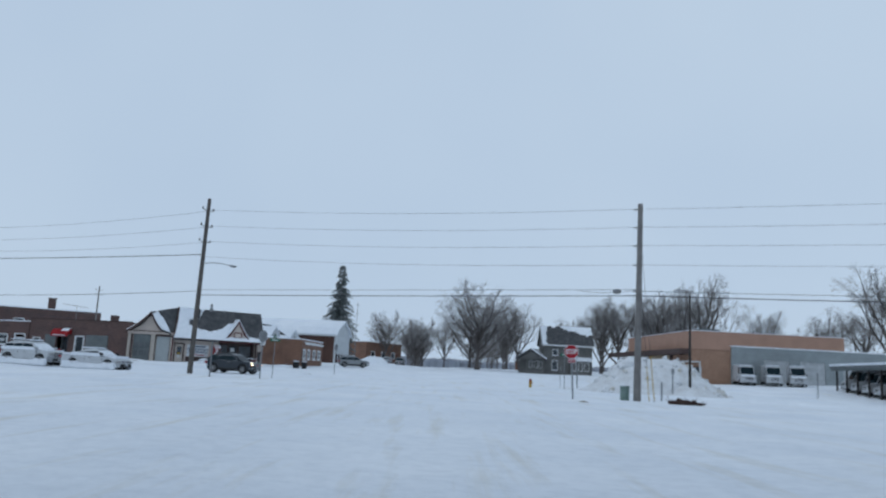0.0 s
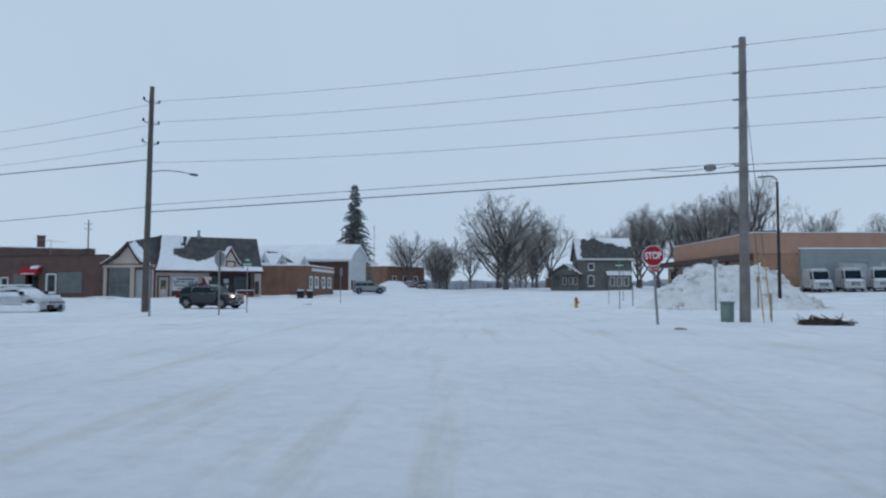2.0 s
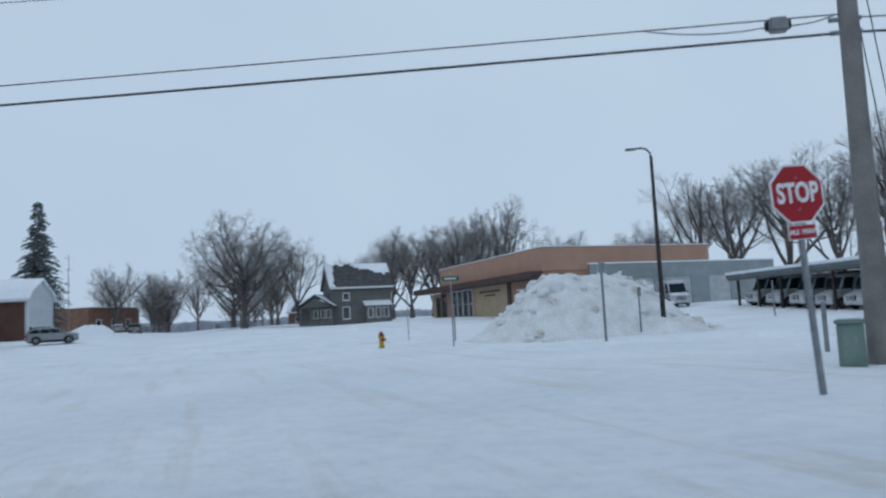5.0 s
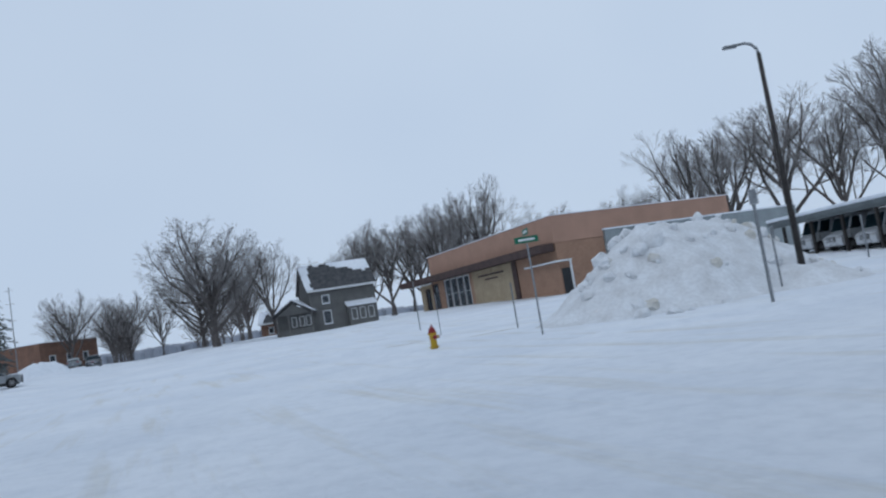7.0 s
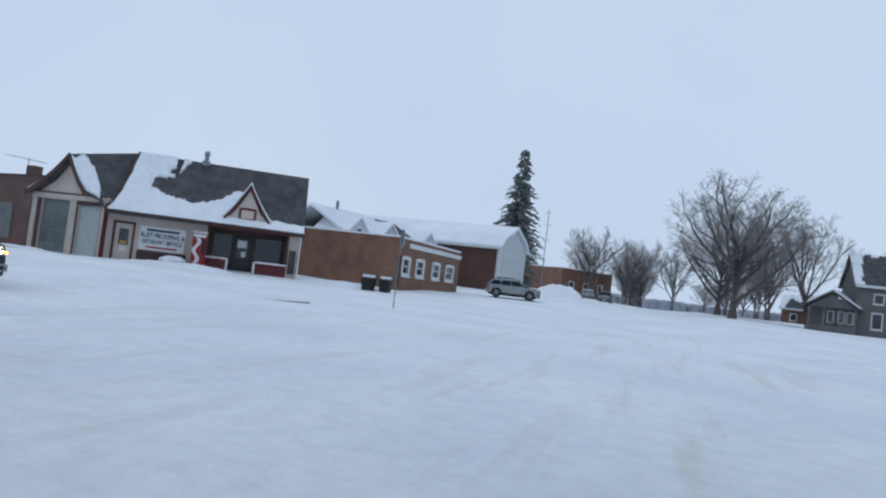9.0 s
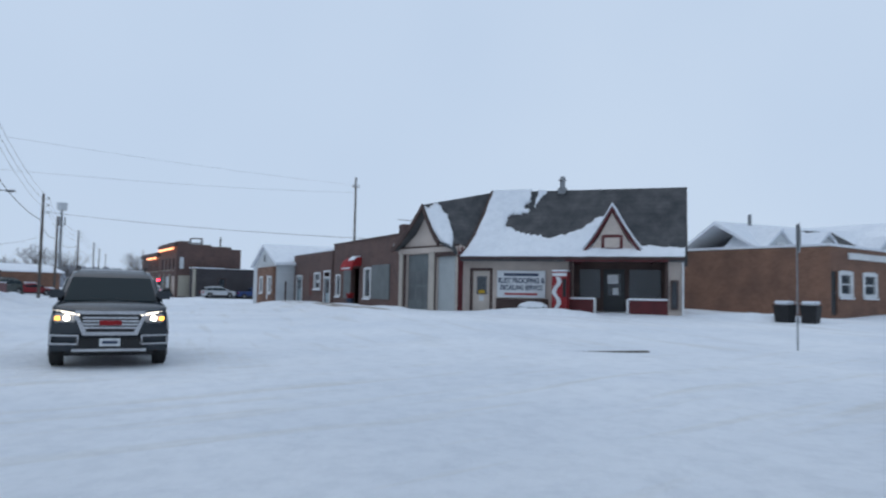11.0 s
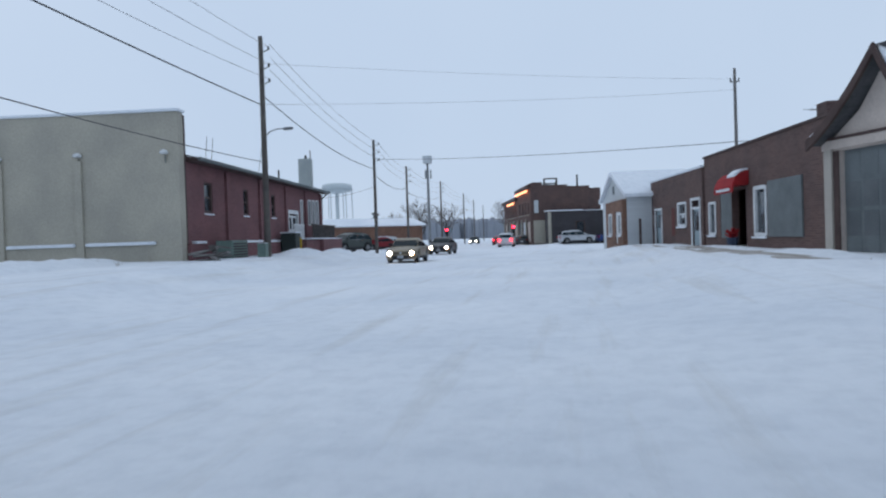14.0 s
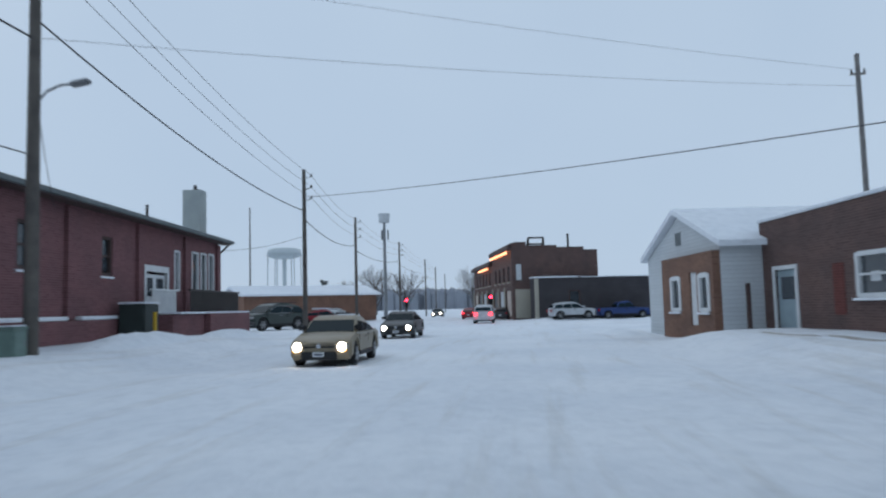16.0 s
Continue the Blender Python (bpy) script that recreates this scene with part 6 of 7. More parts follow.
mound("snow_mound", -13.6, 69.6, 35, 7.3, 4.4, 2.8, 1, "big ploughed snow mound with dirty lumps", 70)
mound("snow_mound", -10.2, 68.0, 20, 2.8, 2.4, 0.85, 2, "lower shoulder of ploughed snow round the lamp post", 6)
for k, (x, y, rz, hl, hw, h) in enumerate(((-70.0, 60.6, 26, 3.0, 0.6, 0.2), (-79.5, 59.2, 13, 4.5, 0.6, 0.14), (-63.6, 66.6, 58, 3.6, 0.8, 0.3), (-60.2, 76.0, 62, 3.5, 0.9, 0.3), (-88.5, 34.9, 12, 4.5, 1.2, 0.3), (-98.0, 33.3, 12, 4.5, 1.0, 0.3), (-67.5, 34.0, 10, 9.0, 1.5, 0.4), (-72.5, 115.2, 60, 3.5, 1.6, 1.3), (-8.0, 60.0, 5, 14.0, 0.9, 0.22), (-26.0, 68.0, 118, 9.0, 0.9, 0.16), (-108.0, 50.3, 12, 6.0, 1.0, 0.28))):
    mound("snow_drift", x, y, rz, hl, hw, h, 5 + k, "low wind-blown drift of plough snow", 0, SNOW, humps=((-0.45, 0.7), (0.1, 0.9), (0.55, 0.6)))


def patch(x, y, rz, a, b, seed, m, label, name="slush_patch"):
    """A thin ragged patch of bare or sanded ground lying on the snow."""
    rnd = random.Random(seed)
    bm = bmesh.new()
    n = 22
    ring, inner = [], []
    ca, sa = math.cos(math.radians(rz)), math.sin(math.radians(rz))
    for k in range(n):
        t = 6.2832 * k / n
        q = 1 + 0.45 * noise.noise(Vector((math.cos(t) * 1.5, math.sin(t) * 1.5, seed))) + rnd.uniform(-0.12, 0.12)
        for f, lst, up in ((1.0, ring, -0.02), (0.7, inner, 0.012)):
            u, v = math.cos(t) * a * q * f, math.sin(t) * b * q * f
            wx, wy = x + u * ca - v * sa, y + u * sa + v * ca
            lst.append(bm.verts.new((u, v, ground_z(wx, wy) + up)))
    mid = bm.verts.new((0, 0, ground_z(x, y) + 0.016))
    for k in range(n):
        bm.faces.new((ring[k], ring[(k + 1) % n], inner[(k + 1) % n], inner[k]))
        bm.faces.new((inner[k], inner[(k + 1) % n], mid))
    return single(name, bm, m, pose(x, y, 0, 0, 0, rz), label, "slush", "slush patches", smooth=True)


for k, (x, y, rz, a, b) in enumerate(((-76.2, 58.9, 13, 4.2, 1.0), (-81.2, 57.9, 13, 3.2, 0.75), (-86.5, 56.4, 13, 2.0, 0.3), (-71.2, 59.6, 16, 2.6, 0.8), (-67.6, 60.3, 22, 2.0, 0.6), (-78.5, 57.6, 13, 3.4, 0.13), (-89.5, 55.4, 13, 2.4, 0.1), (-21.5, 69.0, 20, 1.2, 0.12), (-25.5, 71.5, 20, 1.0, 0.1), (-27.2, 31.8, 30, 0.5, 0.12))):
    patch(x, y, rz, a, b, 30 + k, WALK_SLUSH if x < -65 else SLUSH, "sanded brown slush showing through the snow")
# edge of a kerb stone laid bare by the wind
kb = thing("kerb_stone", pose(-46.45, 62.15, ground_z(-46.45, 62.15), 0, 0, 99), "long weathered kerb edge laid bare in the snow", "kerb")
part("stone", bx(-1.3, 1.2, -0.06, 0.06, -0.12, 0.022, bevel=0.01), mat("weathered_kerb", (0.27, 0.25, 0.225), (0.18, 0.165, 0.15), 0.9, 2, 20, 0.4), kb)
part("snow", bx(-1.28, -0.5, -0.05, 0.055, 0.024, 0.045, bevel=0.008), SNOW, kb, "strip of blown snow")
bd = thing("board", pose(-10.7, 38.6, ground_z(-10.7, 38.6) + 0.05, 0, 3, 20), "short yellowish board lying on the snow", "board")
part("plank", bx(-0.2, 0.2, -0.06, 0.06, -0.05, 0.0, bevel=0.006), mat("yellow_board", (0.36, 0.27, 0.16), (0.28, 0.2, 0.12), 0.8), bd)
part("cleat", bx(-0.05, 0.05, -0.055, 0.055, 0.002, 0.03), SLUSH, bd)


def brush_heap(x, y, n, rad, h, seed):
    rnd = random.Random(seed)
    bm = bmesh.new()
    for k in range(n):
        a, r = rnd.random() * 6.28, rnd.random() ** 0.6 * rad
        c = Vector((r * math.cos(a), r * math.sin(a) * 0.6, rnd.random() * h * (1 - r / rad * 0.8)))
        d = Vector((rnd.uniform(-1, 1), rnd.uniform(-0.7, 0.7), rnd.uniform(-0.25, 0.35))).normalized() * rnd.uniform(0.15, 0.5)
        tube(bm, c - d, c + d, 0.03, 0.012, 4)
    for k in range(8):
        c = Vector((rnd.uniform(-rad, rad) * 0.7, rnd.uniform(-rad, rad) * 0.4, h * 0.2))
        box(bm, c.x - 0.2, c.x + 0.2, c.y - 0.12, c.y + 0.12, -0.05, c.z + 0.1)
    return single("brush_pile", bm, BRUSH, pose(x, y, ground_z(x, y), 0, 0, 8), "dark tangled pile of brush on the snow", "brush pile", "brush piles", kind="stuff")


brush_heap(-6.7, 44.0, 90, 0.9, 0.35, 3)
brush_heap(5.2, 43.0, 150, 1.5, 0.6, 4)


rnd = random.Random(17)
vs, fs = [], []
for k in range(34):
    cx, cy = rnd.uniform(-75.8, -69.0), rnd.uniform(27.0, 35.0)
    for j in range(rnd.randint(3, 8)):
        x, y = cx + rnd.gauss(0, 0.12), cy + rnd.gauss(0, 0.12)
        z, h = ground_z(x, y) - 0.03, rnd.uniform(0.12, 0.36)
        dx, dy = rnd.gauss(0, 0.09), rnd.gauss(0, 0.09)
        k0 = len(vs)
        vs += [(x - 0.009, y, z), (x + 0.009, y, z), (x, y + 0.012, z), (x + dx, y + dy, z + h)]
        fs += [(k0, k0 + 1, k0 + 3), (k0 + 1, k0 + 2, k0 + 3), (k0 + 2, k0, k0 + 3), (k0, k0 + 2, k0 + 1)]
me = bpy.data.meshes.new("dry_weeds")
me.from_pydata(vs, [], fs)
me.materials.append(mat("dry_straw", (0.32, 0.26, 0.17), (0.22, 0.18, 0.12), 0.95))
tagged(new("dry_weeds", me), "dry straw-coloured weeds poking out of the snow", "weeds", kind="stuff")


# ---- vehicles ----
SPECS = {
    # length, width, height, wheel radius, sill, belt, hood at nose, front of cabin, roof front, roof rear, rear of cabin, axle front, axle rear
    "suv": (4.66, 1.92, 1.72, 0.40, 0.32, 1.08, 1.02, 1.24, 0.28, -1.72, -2.22, 1.46, -1.40),
    "sedan": (4.75, 1.80, 1.42, 0.33, 0.24, 0.92, 0.74, 1.15, 0.35, -0.95, -1.75, 1.5, -1.30),
    "van": (5.9, 2.02, 2.55, 0.37, 0.34, 1.32, 1.1, 2.05, 1.45, -2.75, -2.9, 2.0, -1.75),
    "pickup": (5.6, 2.0, 1.85, 0.40, 0.40, 1.14, 1.04, 1.05, 0.45, -0.65, -0.95, 1.75, -1.85),
}


def car(kind, m, colour, label, head=False, tail=False, snowy=False, category="car", buried=False):
    L, W, H, wr, sill, belt, nose, xa, xb, xc, xd, af, ar = SPECS[kind]
    root = thing({"suv": "suv", "sedan": "sedan", "van": "van", "pickup": "pickup_truck"}[kind], m, label, category, "vehicles in the street")
    hw = W / 2
    arch = wr + 0.07

    def arcs(cx):
        return [(cx + arch * math.cos(a), wr + arch * math.sin(a)) for a in [math.pi - math.pi * i / 8 for i in range(9)] if wr + arch * math.sin(a) > sill - 0.001]
    out = [(-L / 2 + 0.1, sill)] + arcs(ar) + arcs(af) + [(L / 2 - 0.14, sill - 0.04), (L / 2 - 0.02, sill + 0.1), (L / 2, sill + 0.32), (L / 2 - 0.06, nose - 0.08), (L / 2 - 0.22, nose), (xa + 0.02, belt), (xd, belt + 0.0)]
    if kind == "sedan":
        out += [(-L / 2 + 0.12, belt + 0.03), (-L / 2, belt - 0.12)]
    else:
        out += [(-L / 2 + 0.03, belt), (-L / 2 - 0.01, belt - 0.2)]
    out += [(-L / 2, sill + 0.2)]
    bm = bmesh.new()
    cuts = (-1.0, -0.86, -0.6, -0.3, 0.0, 0.3, 0.6, 0.86, 1.0)
    ring = []
    for c in cuts:
        row = []
        for x_, z_ in out:
            e = min(1.0, max(0.0, (abs(x_) - (L / 2 - 0.75)) / 0.75))
            back = (0.24 if x_ > 0 else 0.3 if kind == "suv" else 0.12) * e * e * c * c * (1 if kind != "van" else 0.6)
            up = 0.035 * (1 - c * c) if z_ > belt - 0.35 and x_ > xa - 0.2 else 0.0
            k = max(0.0, (z_ - 0.7) / 0.5)
            row.append(bm.verts.new((x_ - math.copysign(back, x_), c * hw * (1 - 0.07 * k) * (1 - 0.05 * e * e), z_ + up)))
        ring.append(row)
    m_ = len(out)
    for r0, r1 in zip(ring, ring[1:]):
        for i in range(m_):
            bm.faces.new((r0[i], r1[i], r1[(i + 1) % m_], r0[(i + 1) % m_]))
    caps = [bm.faces.new(ring[0]), bm.faces.new(ring[-1][::-1])]
    bmesh.ops.recalc_face_normals(bm, faces=bm.faces)
    bmesh.ops.bevel(bm, geom=[e for f in caps for e in f.edges], offset=0.06, segments=3, affect="EDGES", clamp_overlap=True)
    body = part("body", bm, colour, root, smooth=True)
    body.data.set_sharp_from_angle(angle=radians(38))
    part("underbody", bx(-L / 2 + 0.3, L / 2 - 0.3, -hw + 0.26, hw - 0.26, 0.2, belt - 0.25), PLASTIC, root, "dark underbody")
    # cabin, its roof arched lengthwise
    def bend(x_, z_):
        return 0.0 if kind == "van" else 0.10 * ((x_ - (xb + xc) / 2 - 0.25) / ((xb - xc) / 2)) ** 2 * max(0.0, min(1.0, (z_ - belt) / (H - belt))) ** 2

    bw, tw = hw * 0.90, hw * 0.74 if kind != "van" else hw * 0.86
    zt = H
    base = [(xa, -bw), (xa, bw), (xd, bw), (xd, -bw)]
    topc = [(xb, -tw), (xb, tw), (xc, tw), (xc, -tw)]
    bm = bmesh.new()
    mid = [((p[0] * 0.25 + q[0] * 0.75), (p[1] * 0.22 + q[1] * 0.78)) for p, q in zip(base, topc)]
    lv = [[bm.verts.new((*p, belt - 0.03)) for p in base], [bm.verts.new((*p, belt + (zt - belt) * 0.82)) for p in mid], [bm.verts.new((p[0] * 0.93 + 0.07 * (xb + xc) / 2, p[1] * 0.93, zt)) for p in topc]]
    for a, b in zip(lv, lv[1:]):
        for i in range(4):
            bm.faces.new((a[i], a[(i + 1) % 4], b[(i + 1) % 4], b[i]))
    bm.faces.new(lv[2])
    bm.faces.new(lv[0][::-1])
    bmesh.ops.recalc_face_normals(bm, faces=bm.faces)
    if kind != "van":
        bmesh.ops.subdivide_edges(bm, edges=[e for e in bm.edges if abs(e.verts[0].co.x - e.verts[1].co.x) > 1.2], cuts=3, use_grid_fill=True)
    for v in bm.verts:
        v.co.z -= bend(v.co.x, v.co.z)
    bmesh.ops.bevel(bm, geom=[e for e in bm.edges if len(e.link_faces) == 2 and e.calc_face_angle(0) > 0.3], offset=0.03 if kind == "van" else 0.06, segments=3, affect="EDGES", clamp_overlap=True)
    cab = part("cabin", bm, colour, root, smooth=True)
    cab.data.set_sharp_from_angle(angle=radians(40))
    lo = [Vector((*p, belt - 0.03)) for p in base]
    hi = [Vector((*p, belt + (zt - belt) * 0.82 - bend(p[0], belt + (zt - belt) * 0.82))) for p in mid]

    def pane(i, u0, u1, v0, v1, name, skew0=0.0, skew1=0.0):
        j = (i + 1) % 4
        nrm = (lo[j] - lo[i]).cross(hi[i] - lo[i]).normalized()

        def at(u, v):
            return lo[i].lerp(lo[j], u).lerp(hi[i].lerp(hi[j], u), v)
        c = (lo[0] + lo[2]) / 2
        if nrm.dot(at(0.5, 0.5) - c) < 0:
            nrm = -nrm
        b = bmesh.new()
        q = [at(u0, v0), at(u1, v0), at(u1 + skew1, v1), at(u0 + skew0, v1)]
        f0, f1 = [b.verts.new(p - nrm * 0.01) for p in q], [b.verts.new(p + nrm * 0.026) for p in q]
        b.faces.new(f1)
        b.faces.new(f0[::-1])
        for k in range(4):
            b.faces.new((f0[k], f0[(k + 1) % 4], f1[(k + 1) % 4], f1[k]))
        bmesh.ops.recalc_face_normals(b, faces=b.faces)
        return part(name, b, CARGLASS, cab, "dark tinted glass")
    pane(0, 0.05, 0.95, 0.1, 0.97, "windscreen")
    pane(2, 0.06, 0.94, 0.22, 0.95, "rear_window")
    for i in (1, 3):
        spl = {"suv": ((0.05, 0.36), (0.385, 0.66), (0.685, 0.95)), "sedan": ((0.06, 0.48), (0.5, 0.93)), "van": ((0.03, 0.2),), "pickup": ((0.06, 0.52), (0.54, 0.95))}[kind]
        for a, b_ in spl:
            a, b_ = (a, b_) if i == 1 else (1 - b_, 1 - a)
            pane(i, a, b_, 0.13, 0.95, "side_window")
    if kind == "suv":
        for i in (1, 3):
            j = (i + 1) % 4
            out_ = Vector((0, 0.03 if i == 1 else -0.03, 0.006))
            ring_ = [(0.035, 0.11), (0.06, 0.5), (0.10, 0.88), (0.15, 0.985), (0.38, 1.0), (0.56, 0.985), (0.63, 0.88), (0.672, 0.52), (0.655, 0.2), (0.6, 0.1), (0.3, 0.09), (0.035, 0.11)]
            b = bmesh.new()
            pts_ = []
            for u, v in ring_:
                u = u if i == 1 else 1 - u
                pts_.append(lo[i].lerp(lo[j], u).lerp(hi[i].lerp(hi[j], u), v) + out_)
            for p, q in zip(pts_, pts_[1:]):
                tube(b, p, q, 0.015, 0.015, 6)
            part("window_trim", b, CHROME, cab, "chrome strip round the side windows", True)
        for s in (-1, 1):
            part("roof_rail", tb((xb - 0.2, s * tw * 0.86, zt + 0.03), (xc + 0.15, s * tw * 0.86, zt + 0.03), 0.022, 0.022, 6), PLASTIC, cab, "black roof rail")
    if kind == "pickup":
        for a in ((-L / 2 + 0.08, xd - 0.02, -hw * 0.86, hw * 0.86, belt + 0.003, belt + 0.02),):
            part("bed_cover", bx(*a), PLASTIC, root, "dark bed cover")
    # wheels
    for cx in (af, ar):
        for s in (-1, 1):
            b = bmesh.new()
            y0, y1 = s * (hw - 0.235), s * (hw - 0.02)
            tube(b, (0, y0, 0), (0, y1 - s * 0.03, 0), wr, wr, 20)
            tube(b, (0, y1 - s * 0.03, 0), (0, y1, 0), wr, wr * 0.9, 20)
            w = part("wheel", b, TYRE, root, "black tyre")
            w.location = (cx, 0, wr)
            b = bmesh.new()
            ye = y1 + s * 0.006
            tube(b, (0, y1 - s * 0.02, 0), (0, ye - s * 0.003, 0), wr * 0.66, wr * 0.64, 18)
            part("rim", b, DARKSTEEL, w, "dark rim well")
            b = bmesh.new()
            for k in range(12):
                a = (k // 2) * math.pi / 3 + (0.13 if k % 2 else -0.13)
                tube(b, (0.05 * math.cos(a), ye, 0.05 * math.sin(a)), (wr * 0.63 * math.cos(a), ye, wr * 0.63 * math.sin(a)), 0.022, 0.026, 5)
            tube(b, (0, ye - s * 0.01, 0), (0, ye + s * 0.02, 0), 0.07, 0.06, 10)
            part("spokes", b, RIM, w, "silver alloy spokes")
    # front
    x = L / 2
    g = part("grille", bx(x - 0.06, x + 0.012, -0.46, 0.46, sill + 0.3, nose - 0.1, bevel=0.02), PLASTIC, root, "black grille")
    for k in range(4):
        zz = sill + 0.35 + k * (nose - sill - 0.48) / 4
        part("grille_bar", bx(x + 0.013, x + 0.026, -0.43, 0.43, zz, zz + 0.035), CHROME if kind == "suv" else colour, g, "horizontal bar")
    if kind == "suv":
        gz0, gz1 = sill + 0.28, nose - 0.08
        part("grille_frame", prism(prism(bmesh.new(), [(-0.54, gz1 + 0.03), (0.54, gz1 + 0.03), (0.56, gz1 - 0.03), (-0.56, gz1 - 0.03)], "y", -0.03, 0.03), [(-0.56, gz1 - 0.04), (-0.5, gz1 - 0.04), (-0.36, gz0 + 0.02), (0.36, gz0 + 0.02), (0.5, gz1 - 0.04), (0.56, gz1 - 0.04), (0.42, gz0 - 0.04), (-0.42, gz0 - 0.04)], "y", -0.03, 0.03), CHROME, g, "chrome grille surround").matrix_basis = pose(x + 0.01, 0, 0, 0, 0, 90)
        for s in (-1, 1):
            part("fog_trim", pierced(-0.24, 0.24, -0.02, 0.02, sill + 0.08, sill + 0.25, [(-0.21, 0.21, sill + 0.11, sill + 0.22)]), CHROME, g, "chrome fog lamp surround").matrix_basis = pose(x - 0.075, s * hw * 0.72, 0, 0, 0, 90 + s * 22)
    ez = (sill + nose + 0.2) / 2
    part("emblem", bx(x + 0.027, x + 0.036, -0.17, 0.17, ez - 0.04, ez + 0.04, bevel=0.004) if kind == "suv" else tb((x + 0.027, 0, ez), (x + 0.036, 0, ez), 0.07, 0.06, 10), RED_AWN if kind == "suv" else CHROME, g, "small plain emblem")
    bp = part("bumper", bx(x - 0.16, x + 0.03, -hw * 0.55, hw * 0.55, sill + 0.02, sill + 0.2, bevel=0.03), PLASTIC if kind != "van" else colour, root)
    part("plate", bx(x + 0.032, x + 0.04, -0.16, 0.16, sill + 0.06, sill + 0.19), PAPER, bp, "white number plate")
    part("lettering", bx(x + 0.041, x + 0.044, -0.12, 0.12, sill + 0.1, sill + 0.15), BARS, bp, "dark bar")
    part("skid_trim", bx(x + 0.0, x + 0.036, -hw * 0.6, hw * 0.6, sill - 0.03, sill + 0.02, bevel=0.01), CHROME if kind == "suv" else PLASTIC, bp)
    for s in (-1, 1):
        b = bmesh.new()
        box(b, x - 0.36, x - 0.08, s * hw * 0.70 - 0.2, s * hw * 0.70 + 0.17, nose - 0.25, nose - 0.1, bevel=0.03)
        h = part("headlamp", b, LENS, root, "clear headlamp housing")
        if head:
            # sedan bulbs oversized: the lamps' bloom is put into the disc's size
            part("bulb", tb((x - 0.12, s * hw * 0.70, nose - 0.175), (x - 0.06, s * hw * 0.70, nose - 0.175), 0.13 if kind == "sedan" else 0.05, 0.12 if kind == "sedan" else 0.04, 12), HEAD_ON, h, "lit headlamp")
            if kind == "sedan":
                part("marker", bx(x - 0.2, x - 0.07, s * hw * 0.72 - 0.09, s * hw * 0.72 + 0.09, sill + 0.21, sill + 0.29), AMBER_ON, h, "lit amber lamp")
            elif kind == "suv":
                part("light_strip", tb((x - 0.03, s * (hw * 0.70 - 0.19), nose - 0.12), (x - 0.30, s * (hw * 0.70 + 0.2), nose - 0.055), 0.016, 0.012, 6), LED_ON, h, "lit white light strip")
                part("marker", bx(x - 0.16, x - 0.065, s * hw * 0.70 + (0.1 if s > 0 else -0.17), s * hw * 0.70 + (0.17 if s > 0 else -0.1), nose - 0.21, nose - 0.15), AMBER_ON, h, "lit amber lamp")
        mz = belt + 0.08
        mr = part("mirror", bx(xa - 0.32, xa - 0.12, hw * 0.8 if s > 0 else -hw * 0.95 - 0.14, hw * 0.95 + 0.14 if s > 0 else -hw * 0.8, mz, mz + 0.15, bevel=0.04), PLASTIC if kind != "suv" else colour, root)
        part("handle", bx(-0.05, 0.13, s * (hw * 0.985) - 0.012, s * (hw * 0.985) + 0.012, belt - 0.15, belt - 0.12), CHROME if kind == "suv" else PLASTIC, root, "door handle")
        for xx in ((xa - 0.12, (xa + xd) / 2, xd + 0.4) if kind != "van" else (xa - 0.1, 0.6)):
            part("door_gap", bx(xx - 0.006, xx + 0.006, s * (hw * 0.972) - 0.02, s * (hw * 0.972) + 0.02, sill + 0.1, belt - 0.06), PLASTIC, root, "dark door seam")
        part("side_trim", bx(ar + arch + 0.05, af - arch - 0.05, s * hw - 0.012, s * hw + 0.012, sill + 0.02, sill + 0.13), PLASTIC, root)
        tl = bx(-x - 0.02, -x + 0.12, s * hw * 0.76 - 0.13, s * hw * 0.76 + 0.13, belt - 0.34 if kind != "sedan" else belt - 0.22, belt - 0.08, bevel=0.02)
        part("tail_lamp", tl, TAIL_ON if tail else RED_SIGN, root, "lit red tail lamp" if tail else "red tail lamp")
    part("rear_plate", bx(-x - 0.022, -x - 0.012, -0.16, 0.16, belt - 0.45, belt - 0.32), PAPER, root, "white number plate")
    for s in (-1, 1):
        part("wiper", tb((xa - 0.02, s * 0.2 + 0.25, belt + 0.03), (xa - 0.16, s * 0.2 - 0.25, belt + 0.10), 0.006, 0.005, 5), PLASTIC, root)
    if snowy:
        b = bmesh.new()
        box(b, xc + 0.05, xb - 0.05, -tw * 0.86, tw * 0.86, zt + 0.002, zt + 0.10, bevel=0.045)
        part("snow", b, SNOW, cab, "snow lying on the roof")
        b = bx(xa + 0.1, x - 0.3, -hw * 0.78, hw * 0.78, nose + 0.0, belt + 0.05, bevel=0.04)
        part("snow", b, SNOW, root, "snow lying on the bonnet")
    if buried:
        # drifted snow over the glass, the lower body and the wheels
        for ob in cab.children:
            if ob.name.split(".")[0] in ("windscreen", "rear_window"):
                ob.data.materials[0] = SNOW
        for s in (-1, 1):
            part("snow", bx(-x + 0.2, x - 0.2, s * hw - 0.1, s * hw + 0.14, 0.0, 0.52, bevel=0.1), SNOW, root, "drifted snow along the sill")
            part("snow", bx(xd + 0.2, xa - 0.3, s * bw - 0.06, s * bw + 0.05, belt - 0.05, belt + 0.2, bevel=0.04), SNOW, cab, "snow on the window ledge")
        part("snow", bx(-x + 0.05, xd + 0.25, -hw * 0.85, hw * 0.85, belt - 0.02, belt + 0.14, bevel=0.06), SNOW, root, "snow on the boot")
    return root


